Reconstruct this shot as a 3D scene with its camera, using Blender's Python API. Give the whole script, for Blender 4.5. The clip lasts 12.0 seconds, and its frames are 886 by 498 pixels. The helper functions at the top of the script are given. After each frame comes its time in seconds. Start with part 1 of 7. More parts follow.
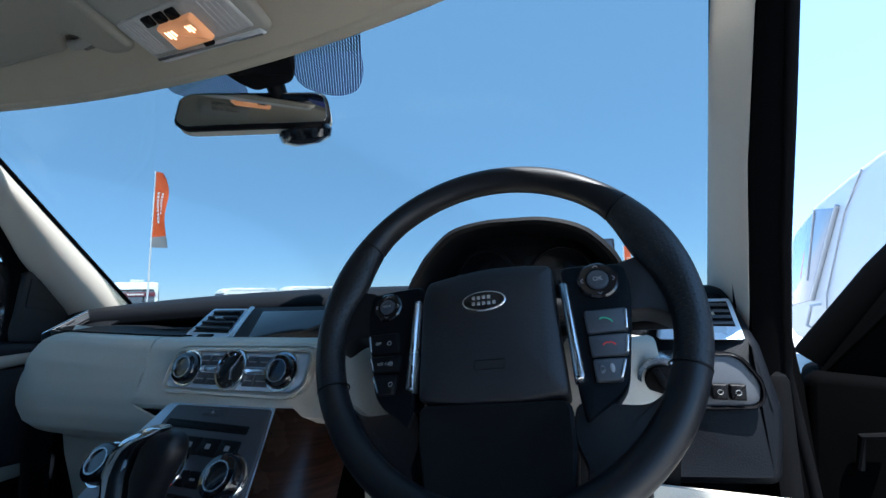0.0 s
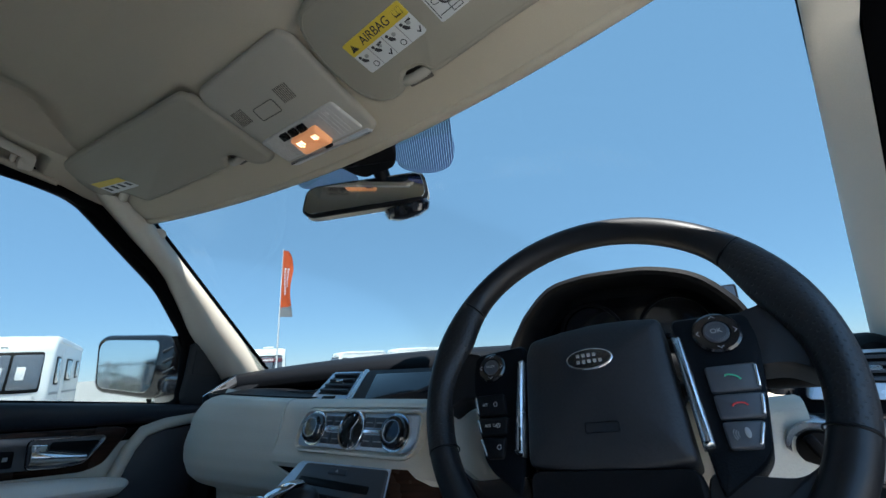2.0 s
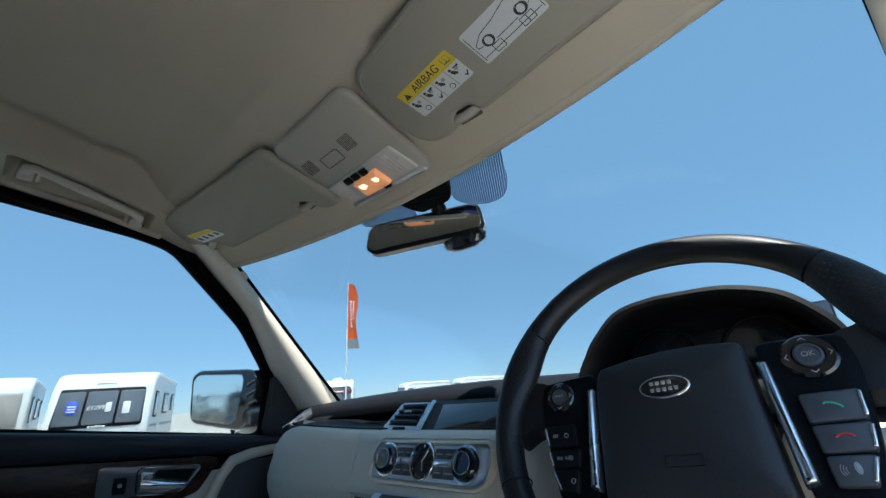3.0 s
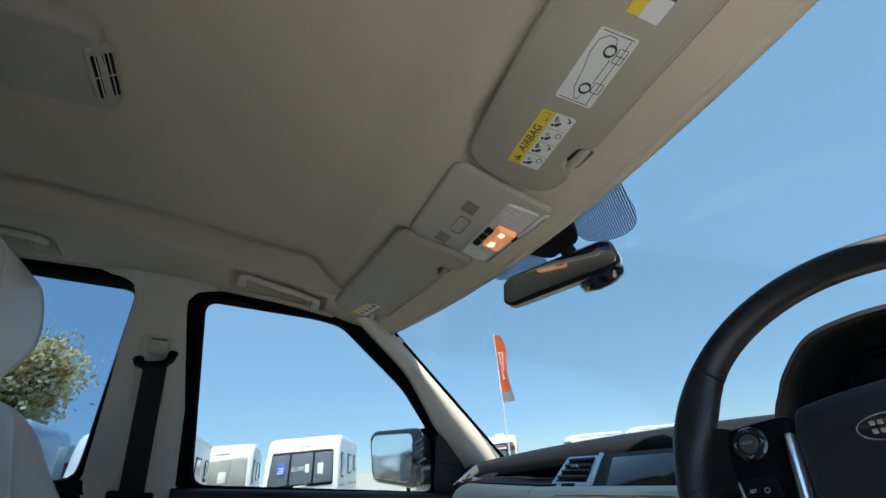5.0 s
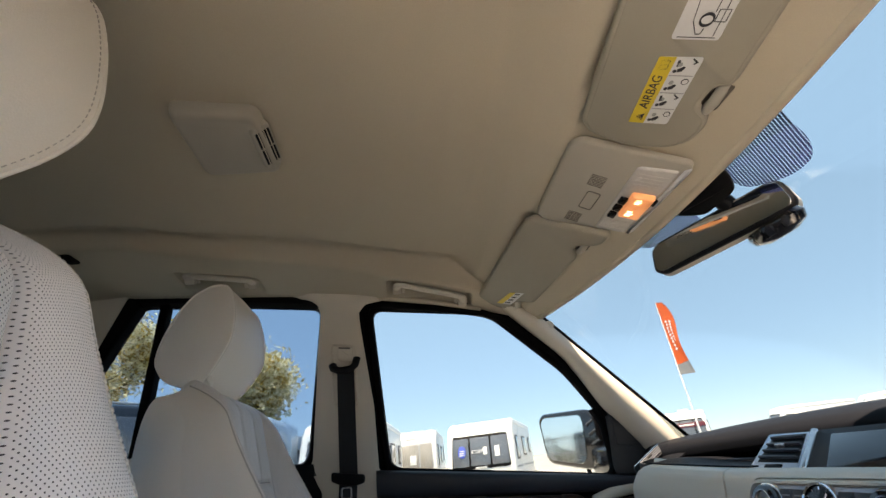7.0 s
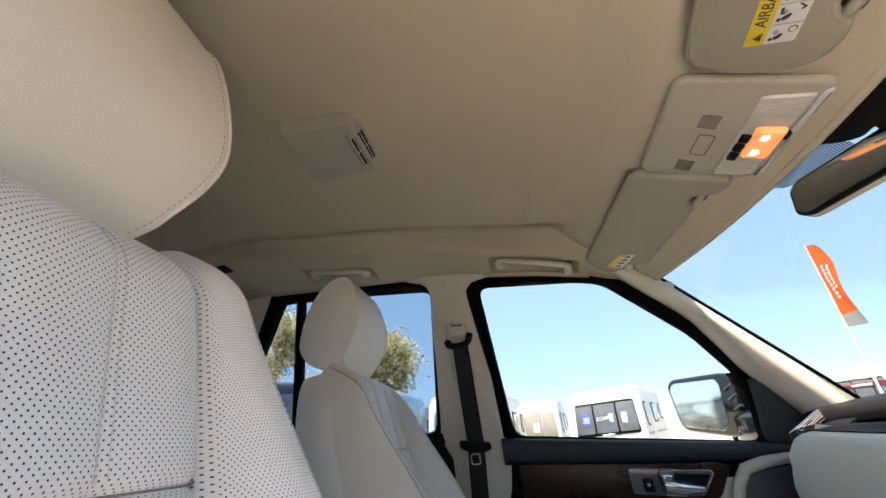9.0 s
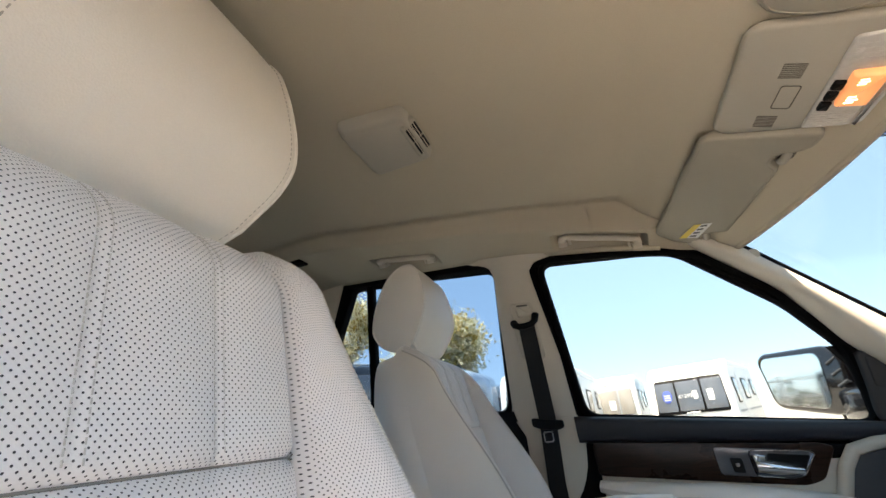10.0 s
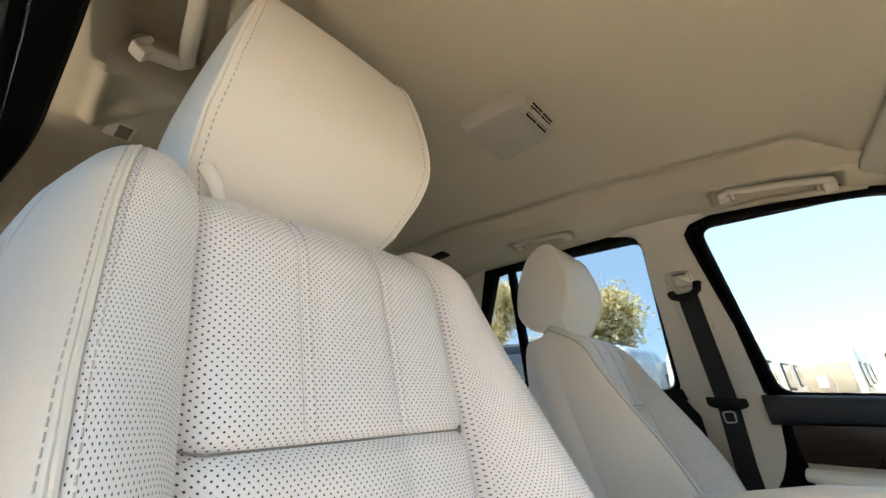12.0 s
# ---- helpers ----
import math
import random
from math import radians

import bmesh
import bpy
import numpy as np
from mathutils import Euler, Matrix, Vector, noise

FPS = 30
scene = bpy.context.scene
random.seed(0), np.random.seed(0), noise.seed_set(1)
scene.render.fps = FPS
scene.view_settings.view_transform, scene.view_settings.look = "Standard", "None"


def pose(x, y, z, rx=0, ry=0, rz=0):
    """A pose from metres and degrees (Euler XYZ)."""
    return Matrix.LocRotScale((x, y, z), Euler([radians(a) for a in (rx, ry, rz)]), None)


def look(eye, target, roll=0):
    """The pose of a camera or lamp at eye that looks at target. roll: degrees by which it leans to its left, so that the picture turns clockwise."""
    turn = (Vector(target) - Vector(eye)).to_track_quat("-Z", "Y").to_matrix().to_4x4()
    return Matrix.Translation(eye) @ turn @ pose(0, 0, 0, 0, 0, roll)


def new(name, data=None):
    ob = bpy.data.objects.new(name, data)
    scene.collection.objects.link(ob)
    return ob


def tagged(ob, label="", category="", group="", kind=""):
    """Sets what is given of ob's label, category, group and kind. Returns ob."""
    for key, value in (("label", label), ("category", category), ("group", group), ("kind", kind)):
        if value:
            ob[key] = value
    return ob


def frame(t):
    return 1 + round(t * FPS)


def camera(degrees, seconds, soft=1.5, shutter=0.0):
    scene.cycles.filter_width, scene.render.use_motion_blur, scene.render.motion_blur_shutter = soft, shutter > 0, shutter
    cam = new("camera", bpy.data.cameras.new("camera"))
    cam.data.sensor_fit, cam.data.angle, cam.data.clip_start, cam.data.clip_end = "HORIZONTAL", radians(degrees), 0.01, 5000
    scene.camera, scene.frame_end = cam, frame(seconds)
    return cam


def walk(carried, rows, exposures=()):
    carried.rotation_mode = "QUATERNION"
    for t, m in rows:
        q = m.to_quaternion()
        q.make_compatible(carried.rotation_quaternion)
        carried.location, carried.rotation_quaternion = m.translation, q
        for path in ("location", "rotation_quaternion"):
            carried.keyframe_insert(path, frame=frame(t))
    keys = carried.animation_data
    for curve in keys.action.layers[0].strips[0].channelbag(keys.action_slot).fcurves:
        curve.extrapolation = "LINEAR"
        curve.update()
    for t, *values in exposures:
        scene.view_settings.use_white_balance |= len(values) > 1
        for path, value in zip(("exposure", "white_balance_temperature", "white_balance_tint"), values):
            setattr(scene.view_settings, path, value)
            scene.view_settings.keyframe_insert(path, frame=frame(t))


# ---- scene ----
cam = camera(94.64, 12.0)
PATH = [
    (0.0, 0.4428, -0.4107, 1.1190, 96.66, 1.69, 19.51),
    (0.5, 0.4447, -0.4153, 1.1179, 98.67, 1.97, 22.30),
    (1.0, 0.4463, -0.4208, 1.1190, 100.48, 2.34, 25.71),
    (1.5, 0.4489, -0.4266, 1.1201, 102.62, 2.74, 29.49),
    (2.0, 0.4545, -0.4309, 1.1198, 105.28, 3.16, 33.75),
    (2.5, 0.4591, -0.4363, 1.1207, 107.79, 3.55, 38.01),
    (3.0, 0.4633, -0.4426, 1.1207, 109.59, 3.87, 42.57),
    (5.0, 0.4910, -0.4581, 1.1168, 117.92, 5.07, 63.61),
    (5.5, 0.4968, -0.4594, 1.1167, 118.95, 5.30, 68.98),
    (6.0, 0.5013, -0.4582, 1.1180, 118.83, 5.42, 74.38),
    (6.5, 0.5063, -0.4584, 1.1187, 118.38, 5.66, 79.97),
    (7.0, 0.5119, -0.4584, 1.1192, 117.94, 5.81, 85.35),
    (9.0, 0.5240, -0.4564, 1.1206, 115.87, 5.85, 101.00),
    (9.5, 0.5293, -0.4535, 1.1209, 115.01, 5.72, 105.39),
    (10.0, 0.5350, -0.4500, 1.1210, 114.18, 5.56, 110.46),
    (10.5, 0.5402, -0.4470, 1.1209, 113.49, 5.38, 115.66),
    (11.0, 0.5441, -0.4453, 1.1198, 113.20, 5.28, 120.76),
    (11.5, 0.5484, -0.4421, 1.1203, 113.11, 4.82, 126.17),
    (12.0, 0.5553, -0.4369, 1.1200, 113.28, 4.50, 130.80),
]
walk(cam, [(t, pose(*p)) for t, *p in PATH], exposures=[
    (0.0, 2.24, 5700, 8), (1.0, 2.28, 5950, 8), (3.0, 2.26, 6150, 8), (5.0, 2.40, 6500, 9), (6.0, 2.56, 7500, 11), (7.0, 2.90, 8500, 20),
    (9.0, 3.24, 8500, 20), (10.0, 3.38, 8600, 20), (11.5, 3.53, 9200, 18), (12.0, 3.62, 9700, 17)])


SUN_WAY = Vector((0.235, -0.26, 0.935)).normalized()

world = bpy.data.worlds.new("clear_sky")
world.use_nodes = True
scene.world = world
wn = world.node_tree.nodes
sky = wn.new("ShaderNodeTexSky")
sky.sky_type = "NISHITA"
sky.sun_disc = False
sky.sun_elevation = math.asin(SUN_WAY.z)
sky.sun_rotation = math.atan2(SUN_WAY.x, SUN_WAY.y)
sky.altitude, sky.air_density, sky.dust_density, sky.ozone_density = 1800, 1.0, 0.0, 4.0
# thin even haze evens out the clear sky
haze = wn.new("ShaderNodeMix")
haze.data_type = "RGBA"
haze.inputs[0].default_value = 0.78
haze.inputs[7].default_value = (1.02, 1.90, 2.98, 1)
world.node_tree.links.new(sky.outputs[0], haze.inputs[6])
world.node_tree.links.new(haze.outputs[2], wn["Background"].inputs[0])
wn["Background"].inputs[1].default_value = 0.15

sun_data = bpy.data.lights.new("sun", "SUN")
sun_data.energy, sun_data.angle, sun_data.color = 4.3, radians(0.5), (1.0, 0.95, 0.87)
sun = new("sun", sun_data)
sun.matrix_world = look(SUN_WAY * 30, (0, 0, 0))


# ---- materials ----
def mat(name, col, rough=0.5, metal=0.0, vary=0.08, blot=7.0, grain=350.0, bump=0.12, coat=0.0, spec=0.5):
    m = bpy.data.materials.new(name)
    m.use_nodes = True
    nt = m.node_tree
    n, link = nt.nodes, nt.links
    b = n["Principled BSDF"]
    tc = n.new("ShaderNodeTexCoord")
    big = n.new("ShaderNodeTexNoise")
    big.inputs["Scale"].default_value, big.inputs["Detail"].default_value = blot, 5.0
    fine = n.new("ShaderNodeTexNoise")
    fine.inputs["Scale"].default_value, fine.inputs["Detail"].default_value = grain, 3.0
    for t in (big, fine):
        link.new(tc.outputs["Object"], t.inputs["Vector"])
    ramp = n.new("ShaderNodeMix")
    ramp.data_type = "RGBA"
    ramp.inputs[6].default_value = tuple(c * (1 - vary) for c in col) + (1,)
    ramp.inputs[7].default_value = tuple(min(1, c * (1 + vary)) for c in col) + (1,)
    link.new(big.outputs["Fac"], ramp.inputs[0])
    speck = n.new("ShaderNodeMix")
    speck.data_type, speck.blend_type = "RGBA", "MULTIPLY"
    speck.inputs[0].default_value = min(1.0, vary * 2)
    link.new(ramp.outputs[2], speck.inputs[6])
    link.new(fine.outputs["Fac"], speck.inputs[7])
    link.new(speck.outputs[2], b.inputs["Base Color"])
    rr = n.new("ShaderNodeMapRange")
    rr.inputs["To Min"].default_value, rr.inputs["To Max"].default_value = max(0.02, rough - 0.07), min(1, rough + 0.07)
    link.new(big.outputs["Fac"], rr.inputs["Value"])
    link.new(rr.outputs[0], b.inputs["Roughness"])
    if bump:
        bp = n.new("ShaderNodeBump")
        bp.inputs["Strength"].default_value, bp.inputs["Distance"].default_value = bump, 0.002
        link.new(fine.outputs["Fac"], bp.inputs["Height"])
        link.new(bp.outputs[0], b.inputs["Normal"])
    b.inputs["Metallic"].default_value = metal
    b.inputs["Coat Weight"].default_value = coat
    b.inputs["Specular IOR Level"].default_value = spec
    return m


def dotted(m, pitch, radius, hole, plane):
    """Pierced holes on a staggered lattice, in the plane of two object axes, or along the cloth in metres."""
    nt = m.node_tree
    n, link = nt.nodes, nt.links
    b = n["Principled BSDF"]
    tc = n.new("ShaderNodeTexCoord")
    mp = n.new("ShaderNodeMapping")
    mp.inputs["Rotation"].default_value = (0, 0, radians(45))
    if plane is None:
        link.new(tc.outputs["UV"], mp.inputs[0])
    else:
        sep = n.new("ShaderNodeSeparateXYZ")
        link.new(tc.outputs["Object"], sep.inputs[0])
        com = n.new("ShaderNodeCombineXYZ")
        link.new(sep.outputs[plane[0]], com.inputs[0])
        link.new(sep.outputs[plane[1]], com.inputs[1])
        link.new(com.outputs[0], mp.inputs[0])
    vo = n.new("ShaderNodeTexVoronoi")
    vo.voronoi_dimensions = "2D"
    vo.inputs["Scale"].default_value = 1 / pitch
    vo.inputs["Randomness"].default_value = 0.04
    link.new(mp.outputs[0], vo.inputs["Vector"])
    st = n.new("ShaderNodeMapRange")
    st.inputs["From Min"].default_value, st.inputs["From Max"].default_value = radius / pitch, radius / pitch * 1.35
    link.new(vo.outputs["Distance"], st.inputs["Value"])
    mix = n.new("ShaderNodeMix")
    mix.data_type = "RGBA"
    src = b.inputs["Base Color"].links[0].from_socket
    mix.inputs[6].default_value = (*hole, 1)
    link.new(src, mix.inputs[7])
    link.new(st.outputs[0], mix.inputs[0])
    link.new(mix.outputs[2], b.inputs["Base Color"])
    bp = n.new("ShaderNodeBump")
    bp.inputs["Strength"].default_value, bp.inputs["Distance"].default_value = 0.5, 0.0015
    link.new(st.outputs[0], bp.inputs["Height"])
    old = b.inputs["Normal"].links
    if old:
        link.new(old[0].from_socket, bp.inputs["Normal"])
    link.new(bp.outputs[0], b.inputs["Normal"])
    return m


def glass(name, tint=(1, 1, 1), gloss=1.0):
    """A thin pane: clear or tinted, with mirror gloss that grows towards grazing view."""
    m = bpy.data.materials.new(name)
    m.use_nodes = True
    nt = m.node_tree
    n, link = nt.nodes, nt.links
    n.remove(n["Principled BSDF"])
    tr = n.new("ShaderNodeBsdfTransparent")
    tr.inputs[0].default_value = (*tint, 1)
    gl = n.new("ShaderNodeBsdfGlossy")
    gl.inputs["Roughness"].default_value = 0.02
    fr = n.new("ShaderNodeFresnel")
    fr.inputs[0].default_value = 1.33
    sc = n.new("ShaderNodeMath")
    sc.operation = "MULTIPLY"
    sc.inputs[1].default_value = gloss
    mx = n.new("ShaderNodeMixShader")
    link.new(fr.outputs[0], sc.inputs[0])
    link.new(sc.outputs[0], mx.inputs[0])
    link.new(tr.outputs[0], mx.inputs[1])
    link.new(gl.outputs[0], mx.inputs[2])
    link.new(mx.outputs[0], n["Material Output"].inputs[0])
    return m


def glow(name, col, strength):
    m = bpy.data.materials.new(name)
    m.use_nodes = True
    b = m.node_tree.nodes["Principled BSDF"]
    b.inputs["Base Color"].default_value = (*col, 1)
    b.inputs["Emission Color"].default_value = (*col, 1)
    n, link = m.node_tree.nodes, m.node_tree.links
    tc = n.new("ShaderNodeTexCoord")
    no = n.new("ShaderNodeTexNoise")
    no.inputs["Scale"].default_value, no.inputs["Detail"].default_value = 70.0, 3.0
    mr = n.new("ShaderNodeMapRange")
    mr.inputs["From Min"].default_value, mr.inputs["From Max"].default_value = 0.3, 0.7
    mr.inputs["To Min"].default_value, mr.inputs["To Max"].default_value = strength * 0.4, strength * 1.6
    link.new(tc.outputs["Object"], no.inputs["Vector"])
    link.new(no.outputs["Fac"], mr.inputs["Value"])
    link.new(mr.outputs[0], b.inputs["Emission Strength"])
    return m


def wood_veneer():
    m = mat("burr_walnut", (0.045, 0.018, 0.010), 0.28, vary=0.3, blot=5, grain=60, bump=0.0, coat=0.0, spec=0.25)
    nt = m.node_tree
    n, link = nt.nodes, nt.links
    b = n["Principled BSDF"]
    tc = n.new("ShaderNodeTexCoord")
    mp = n.new("ShaderNodeMapping")
    mp.inputs["Scale"].default_value = (1, 3, 26)
    wv = n.new("ShaderNodeTexNoise")
    wv.inputs["Scale"].default_value, wv.inputs["Detail"].default_value, wv.inputs["Distortion"].default_value = 6, 6, 1.2
    link.new(tc.outputs["Object"], mp.inputs[0])
    link.new(mp.outputs[0], wv.inputs["Vector"])
    cr = n.new("ShaderNodeValToRGB")
    cr.color_ramp.elements[0].position, cr.color_ramp.elements[0].color = 0.38, (0.014, 0.006, 0.004, 1)
    cr.color_ramp.elements[1].position, cr.color_ramp.elements[1].color = 0.70, (0.036, 0.016, 0.010, 1)
    link.new(wv.outputs["Fac"], cr.inputs[0])
    link.new(cr.outputs[0], b.inputs["Base Color"])
    return m


def frit_dots():
    """Black dots of enamel printed on clear glass."""
    m = bpy.data.materials.new("enamel_dots")
    m.use_nodes = True
    nt = m.node_tree
    n, link = nt.nodes, nt.links
    b = n["Principled BSDF"]
    b.inputs["Base Color"].default_value = (0.05, 0.05, 0.20, 1)
    b.inputs["Roughness"].default_value = 0.4
    tc = n.new("ShaderNodeTexCoord")
    sep = n.new("ShaderNodeSeparateXYZ")
    com = n.new("ShaderNodeCombineXYZ")
    link.new(tc.outputs["Object"], sep.inputs[0])
    link.new(sep.outputs[0], com.inputs[0])
    link.new(sep.outputs[1], com.inputs[1])
    mp = n.new("ShaderNodeMapping")
    mp.inputs["Scale"].default_value = (1.0, 0.55, 1.0)
    link.new(com.outputs[0], mp.inputs[0])
    turn = n.new("ShaderNodeMapping")
    turn.inputs["Rotation"].default_value = (0, 0, radians(45))
    link.new(mp.outputs[0], turn.inputs[0])
    vo = n.new("ShaderNodeTexVoronoi")
    vo.voronoi_dimensions = "2D"
    vo.inputs["Scale"].default_value, vo.inputs["Randomness"].default_value = 330, 0.0
    link.new(turn.outputs[0], vo.inputs["Vector"])
    lt = n.new("ShaderNodeMath")
    lt.operation, lt.inputs[1].default_value = "LESS_THAN", 0.43
    link.new(vo.outputs["Distance"], lt.inputs[0])
    link.new(lt.outputs[0], b.inputs["Alpha"])
    return m


def leafy(name, col, vary):
    """Thin leaves that let half of the light through."""
    m = mat(name, col, 0.6, vary=vary, blot=1.6, grain=20, bump=0.0, spec=0.2)
    nt = m.node_tree
    n, link = nt.nodes, nt.links
    b = n["Principled BSDF"]
    tr = n.new("ShaderNodeBsdfTranslucent")
    link.new(b.inputs["Base Color"].links[0].from_socket, tr.inputs[0])
    mx = n.new("ShaderNodeMixShader")
    mx.inputs[0].default_value = 0.45
    link.new(b.outputs[0], mx.inputs[1])
    link.new(tr.outputs[0], mx.inputs[2])
    link.new(mx.outputs[0], n["Material Output"].inputs[0])
    return m


IVORY = mat("ivory_leather", (0.83, 0.775, 0.705), 0.42, vary=0.05, blot=4, grain=700, bump=0.16)
IVORY_PERF = dotted(mat("perforated_ivory_leather", (0.88, 0.838, 0.812), 0.45, vary=0.05, blot=4, grain=700, bump=0.14), 0.0038, 0.00055, (0.045, 0.04, 0.04), None)
SEAM = mat("shaded_seam", (0.30, 0.27, 0.24), 0.9, bump=0.0)
THREAD = mat("grey_thread_and_seam_shade", (0.50, 0.465, 0.42), 0.8, bump=0.0)
PALE_THREAD = mat("pale_grey_thread", (0.64, 0.60, 0.55), 0.8, bump=0.0)
FABRIC = mat("headlining_fabric", (0.475, 0.425, 0.335), 0.95, vary=0.07, blot=3, grain=900, bump=0.35, spec=0.15)
TRIM = mat("almond_plastic", (0.58, 0.53, 0.445), 0.55, vary=0.05, blot=5, grain=800, bump=0.18)
# beige darkened so that the visors look shaded against the headlining
VISOR = mat("shaded_beige_visor_vinyl", (0.300, 0.278, 0.228), 0.6, vary=0.05, blot=4, grain=900, bump=0.2, spec=0.25)
# almond plastic again, with the shade under the roof put into its colour
TRIM_SHADED = mat("shaded_almond_plastic", (0.35, 0.328, 0.280), 0.6, vary=0.05, blot=5, grain=800, bump=0.15)
TRIM_DARK = mat("shaded_gap_plastic", (0.10, 0.09, 0.075), 0.7)
DASH_TAN = mat("almond_dash_leather", (0.72, 0.665, 0.565), 0.5, vary=0.06, blot=5, grain=520, bump=0.3)
BLACK = mat("black_plastic", (0.006, 0.006, 0.007), 0.5, vary=0.2, blot=9, grain=600, bump=0.15, spec=0.12)
BLACK_SOFT = mat("black_soft_touch", (0.0026, 0.0034, 0.0052), 0.55, vary=0.2, blot=6, grain=650, bump=0.22, spec=0.12)
# black trim taken almost to zero, the doorway's shade painted into it
DOOR_SHADE = mat("shaded_black_door_trim", (0.0009, 0.0009, 0.0010), 0.85, vary=0.25, grain=200, spec=0.02)
RUBBER = mat("black_rubber_seal", (0.0035, 0.0035, 0.004), 0.75, vary=0.25, grain=200, spec=0.05)
GLOSS_BLACK = mat("gloss_black", (0.008, 0.008, 0.010), 0.12, vary=0.1, bump=0.0, coat=0.5)
WHEEL_LEATHER = mat("black_wheel_leather", (0.008, 0.008, 0.010), 0.44, vary=0.2, blot=12, grain=500, bump=0.07, spec=0.36)
WHEEL_PERF = dotted(mat("perforated_wheel_leather", (0.009, 0.009, 0.011), 0.46, vary=0.2, blot=12, grain=500, bump=0.05, spec=0.42), 0.0052, 0.0009, (0.002, 0.002, 0.002), (0, 2))
SATIN = mat("satin_silver", (0.60, 0.61, 0.63), 0.26, 0.9, vary=0.06, grain=300, bump=0.03)
CHROME = mat("bright_chrome", (0.82, 0.83, 0.85), 0.08, 1.0, vary=0.03, bump=0.0)
# silver with a blue tint in the colour, imitating reflected sky
SILVER_PAINT = mat("sky_tinted_silver_plastic", (0.60, 0.71, 0.82), 0.28, 0.15, vary=0.05, grain=500, bump=0.05)
CHARCOAL = mat("charcoal_plastic", (0.034, 0.036, 0.038), 0.6, vary=0.12, grain=700, bump=0.25, spec=0.3)
GREY_PANEL = mat("dark_grey_panel", (0.050, 0.055, 0.065), 0.5, vary=0.12, grain=600, bump=0.1)
TITANIUM = mat("dark_satin_metal", (0.16, 0.165, 0.18), 0.25, 0.6, vary=0.08, grain=300, bump=0.02)
WALNUT = wood_veneer()
SCREEN = mat("dark_display_glass", (0.010, 0.014, 0.022), 0.10, vary=0.1, bump=0.0, coat=0.6)
MIRROR = mat("mirror_silvering", (0.86, 0.88, 0.88), 0.015, 1.0, vary=0.01, bump=0.0)
CLEAR = glass("clear_glass", (0.53, 0.56, 0.555), 0.12)
PRIVACY = glass("privacy_glass", (0.36, 0.42, 0.46), 0.2)
FRIT = frit_dots()
LENS = mat("frosted_lens", (0.50, 0.48, 0.45), 0.25, vary=0.08, blot=30, grain=160, bump=0.4)
LAMP_ON = glow("warm_lamp", (0.95, 0.40, 0.17), 0.055)
LAMP_CORE = glow("lamp_filament", (1.0, 0.62, 0.32), 0.9)
PAPER = mat("label_white", (0.56, 0.57, 0.57), 0.5, vary=0.03, bump=0.0)
YELLOW = mat("label_yellow", (0.62, 0.46, 0.045), 0.5, vary=0.03, bump=0.0)
INK = mat("label_ink", (0.03, 0.03, 0.035), 0.6, bump=0.0)
ICON = mat("pale_icon_print", (0.30, 0.305, 0.31), 0.5, bump=0.0)
GREEN_ICON = mat("green_icon_print", (0.05, 0.42, 0.22), 0.5, bump=0.0)
RED_ICON = mat("red_icon_print", (0.60, 0.03, 0.03), 0.5, bump=0.0)
RED_LAMP = glow("red_indicator", (1.0, 0.05, 0.03), 1.5)
WEBBING = mat("black_webbing", (0.006, 0.0065, 0.0075), 0.75, vary=0.2, blot=20, grain=900, bump=0.6)
GELCOAT = mat("white_caravan_skin", (0.74, 0.74, 0.73), 0.32, vary=0.04, blot=1.2, grain=40, bump=0.03)
# white skin greyed to stand for the shade on the side facing the car
SHADED_SKIN = mat("shaded_white_caravan_skin", (0.44, 0.445, 0.465), 0.35, vary=0.04, blot=1.2, grain=40, bump=0.03)
CARAVAN_GREY = mat("grey_caravan_stripe", (0.30, 0.31, 0.33), 0.4, blot=2, grain=40, bump=0.02)
ACRYLIC = mat("smoked_acrylic", (0.15, 0.17, 0.20), 0.12, vary=0.25, blot=2, grain=30, bump=0.0, coat=0.4)
BROWN_ACRYLIC = mat("brown_acrylic", (0.46, 0.43, 0.39), 0.12, vary=0.3, blot=2, grain=30, bump=0.0, coat=0.4)
BLUE_CARD = mat("blue_poster", (0.03, 0.08, 0.50), 0.5, blot=5, bump=0.0)
CARD = mat("white_poster", (0.75, 0.75, 0.75), 0.5, blot=5, bump=0.0)
MAROON = mat("maroon_stripe", (0.12, 0.02, 0.03), 0.4, bump=0.0)
ORANGE = mat("orange_flag_cloth", (0.60, 0.085, 0.014), 0.8, vary=0.08, blot=4, grain=300, bump=0.2)
FLAG_GREY = mat("grey_flag_cloth", (0.22, 0.22, 0.23), 0.8, bump=0.2)
POLE = mat("white_pole", (0.72, 0.72, 0.72), 0.4)
DARK_PAINT = mat("dark_van_paint", (0.010, 0.012, 0.016), 0.16, vary=0.1, coat=0.7, bump=0.0)
BLUE_PAINT = mat("pale_blue_van_paint", (0.34, 0.43, 0.52), 0.25, 0.1, coat=0.6, bump=0.0)
TYRE = mat("tyre_rubber", (0.012, 0.012, 0.012), 0.8)
ASPHALT = mat("pale_gravel_yard", (0.42, 0.402, 0.375), 0.9, vary=0.2, blot=0.6, grain=14, bump=0.5)
STEEL = mat("galvanised_steel", (0.42, 0.43, 0.44), 0.45, 0.7)
BARK = mat("tree_bark", (0.09, 0.065, 0.045), 0.9, vary=0.3, blot=8, grain=60, bump=0.8)
LEAF = leafy("yellow_green_leaf", (0.74, 0.50, 0.14), 0.4)
BLOSSOM = leafy("cream_blossom", (0.95, 0.83, 0.58), 0.15)
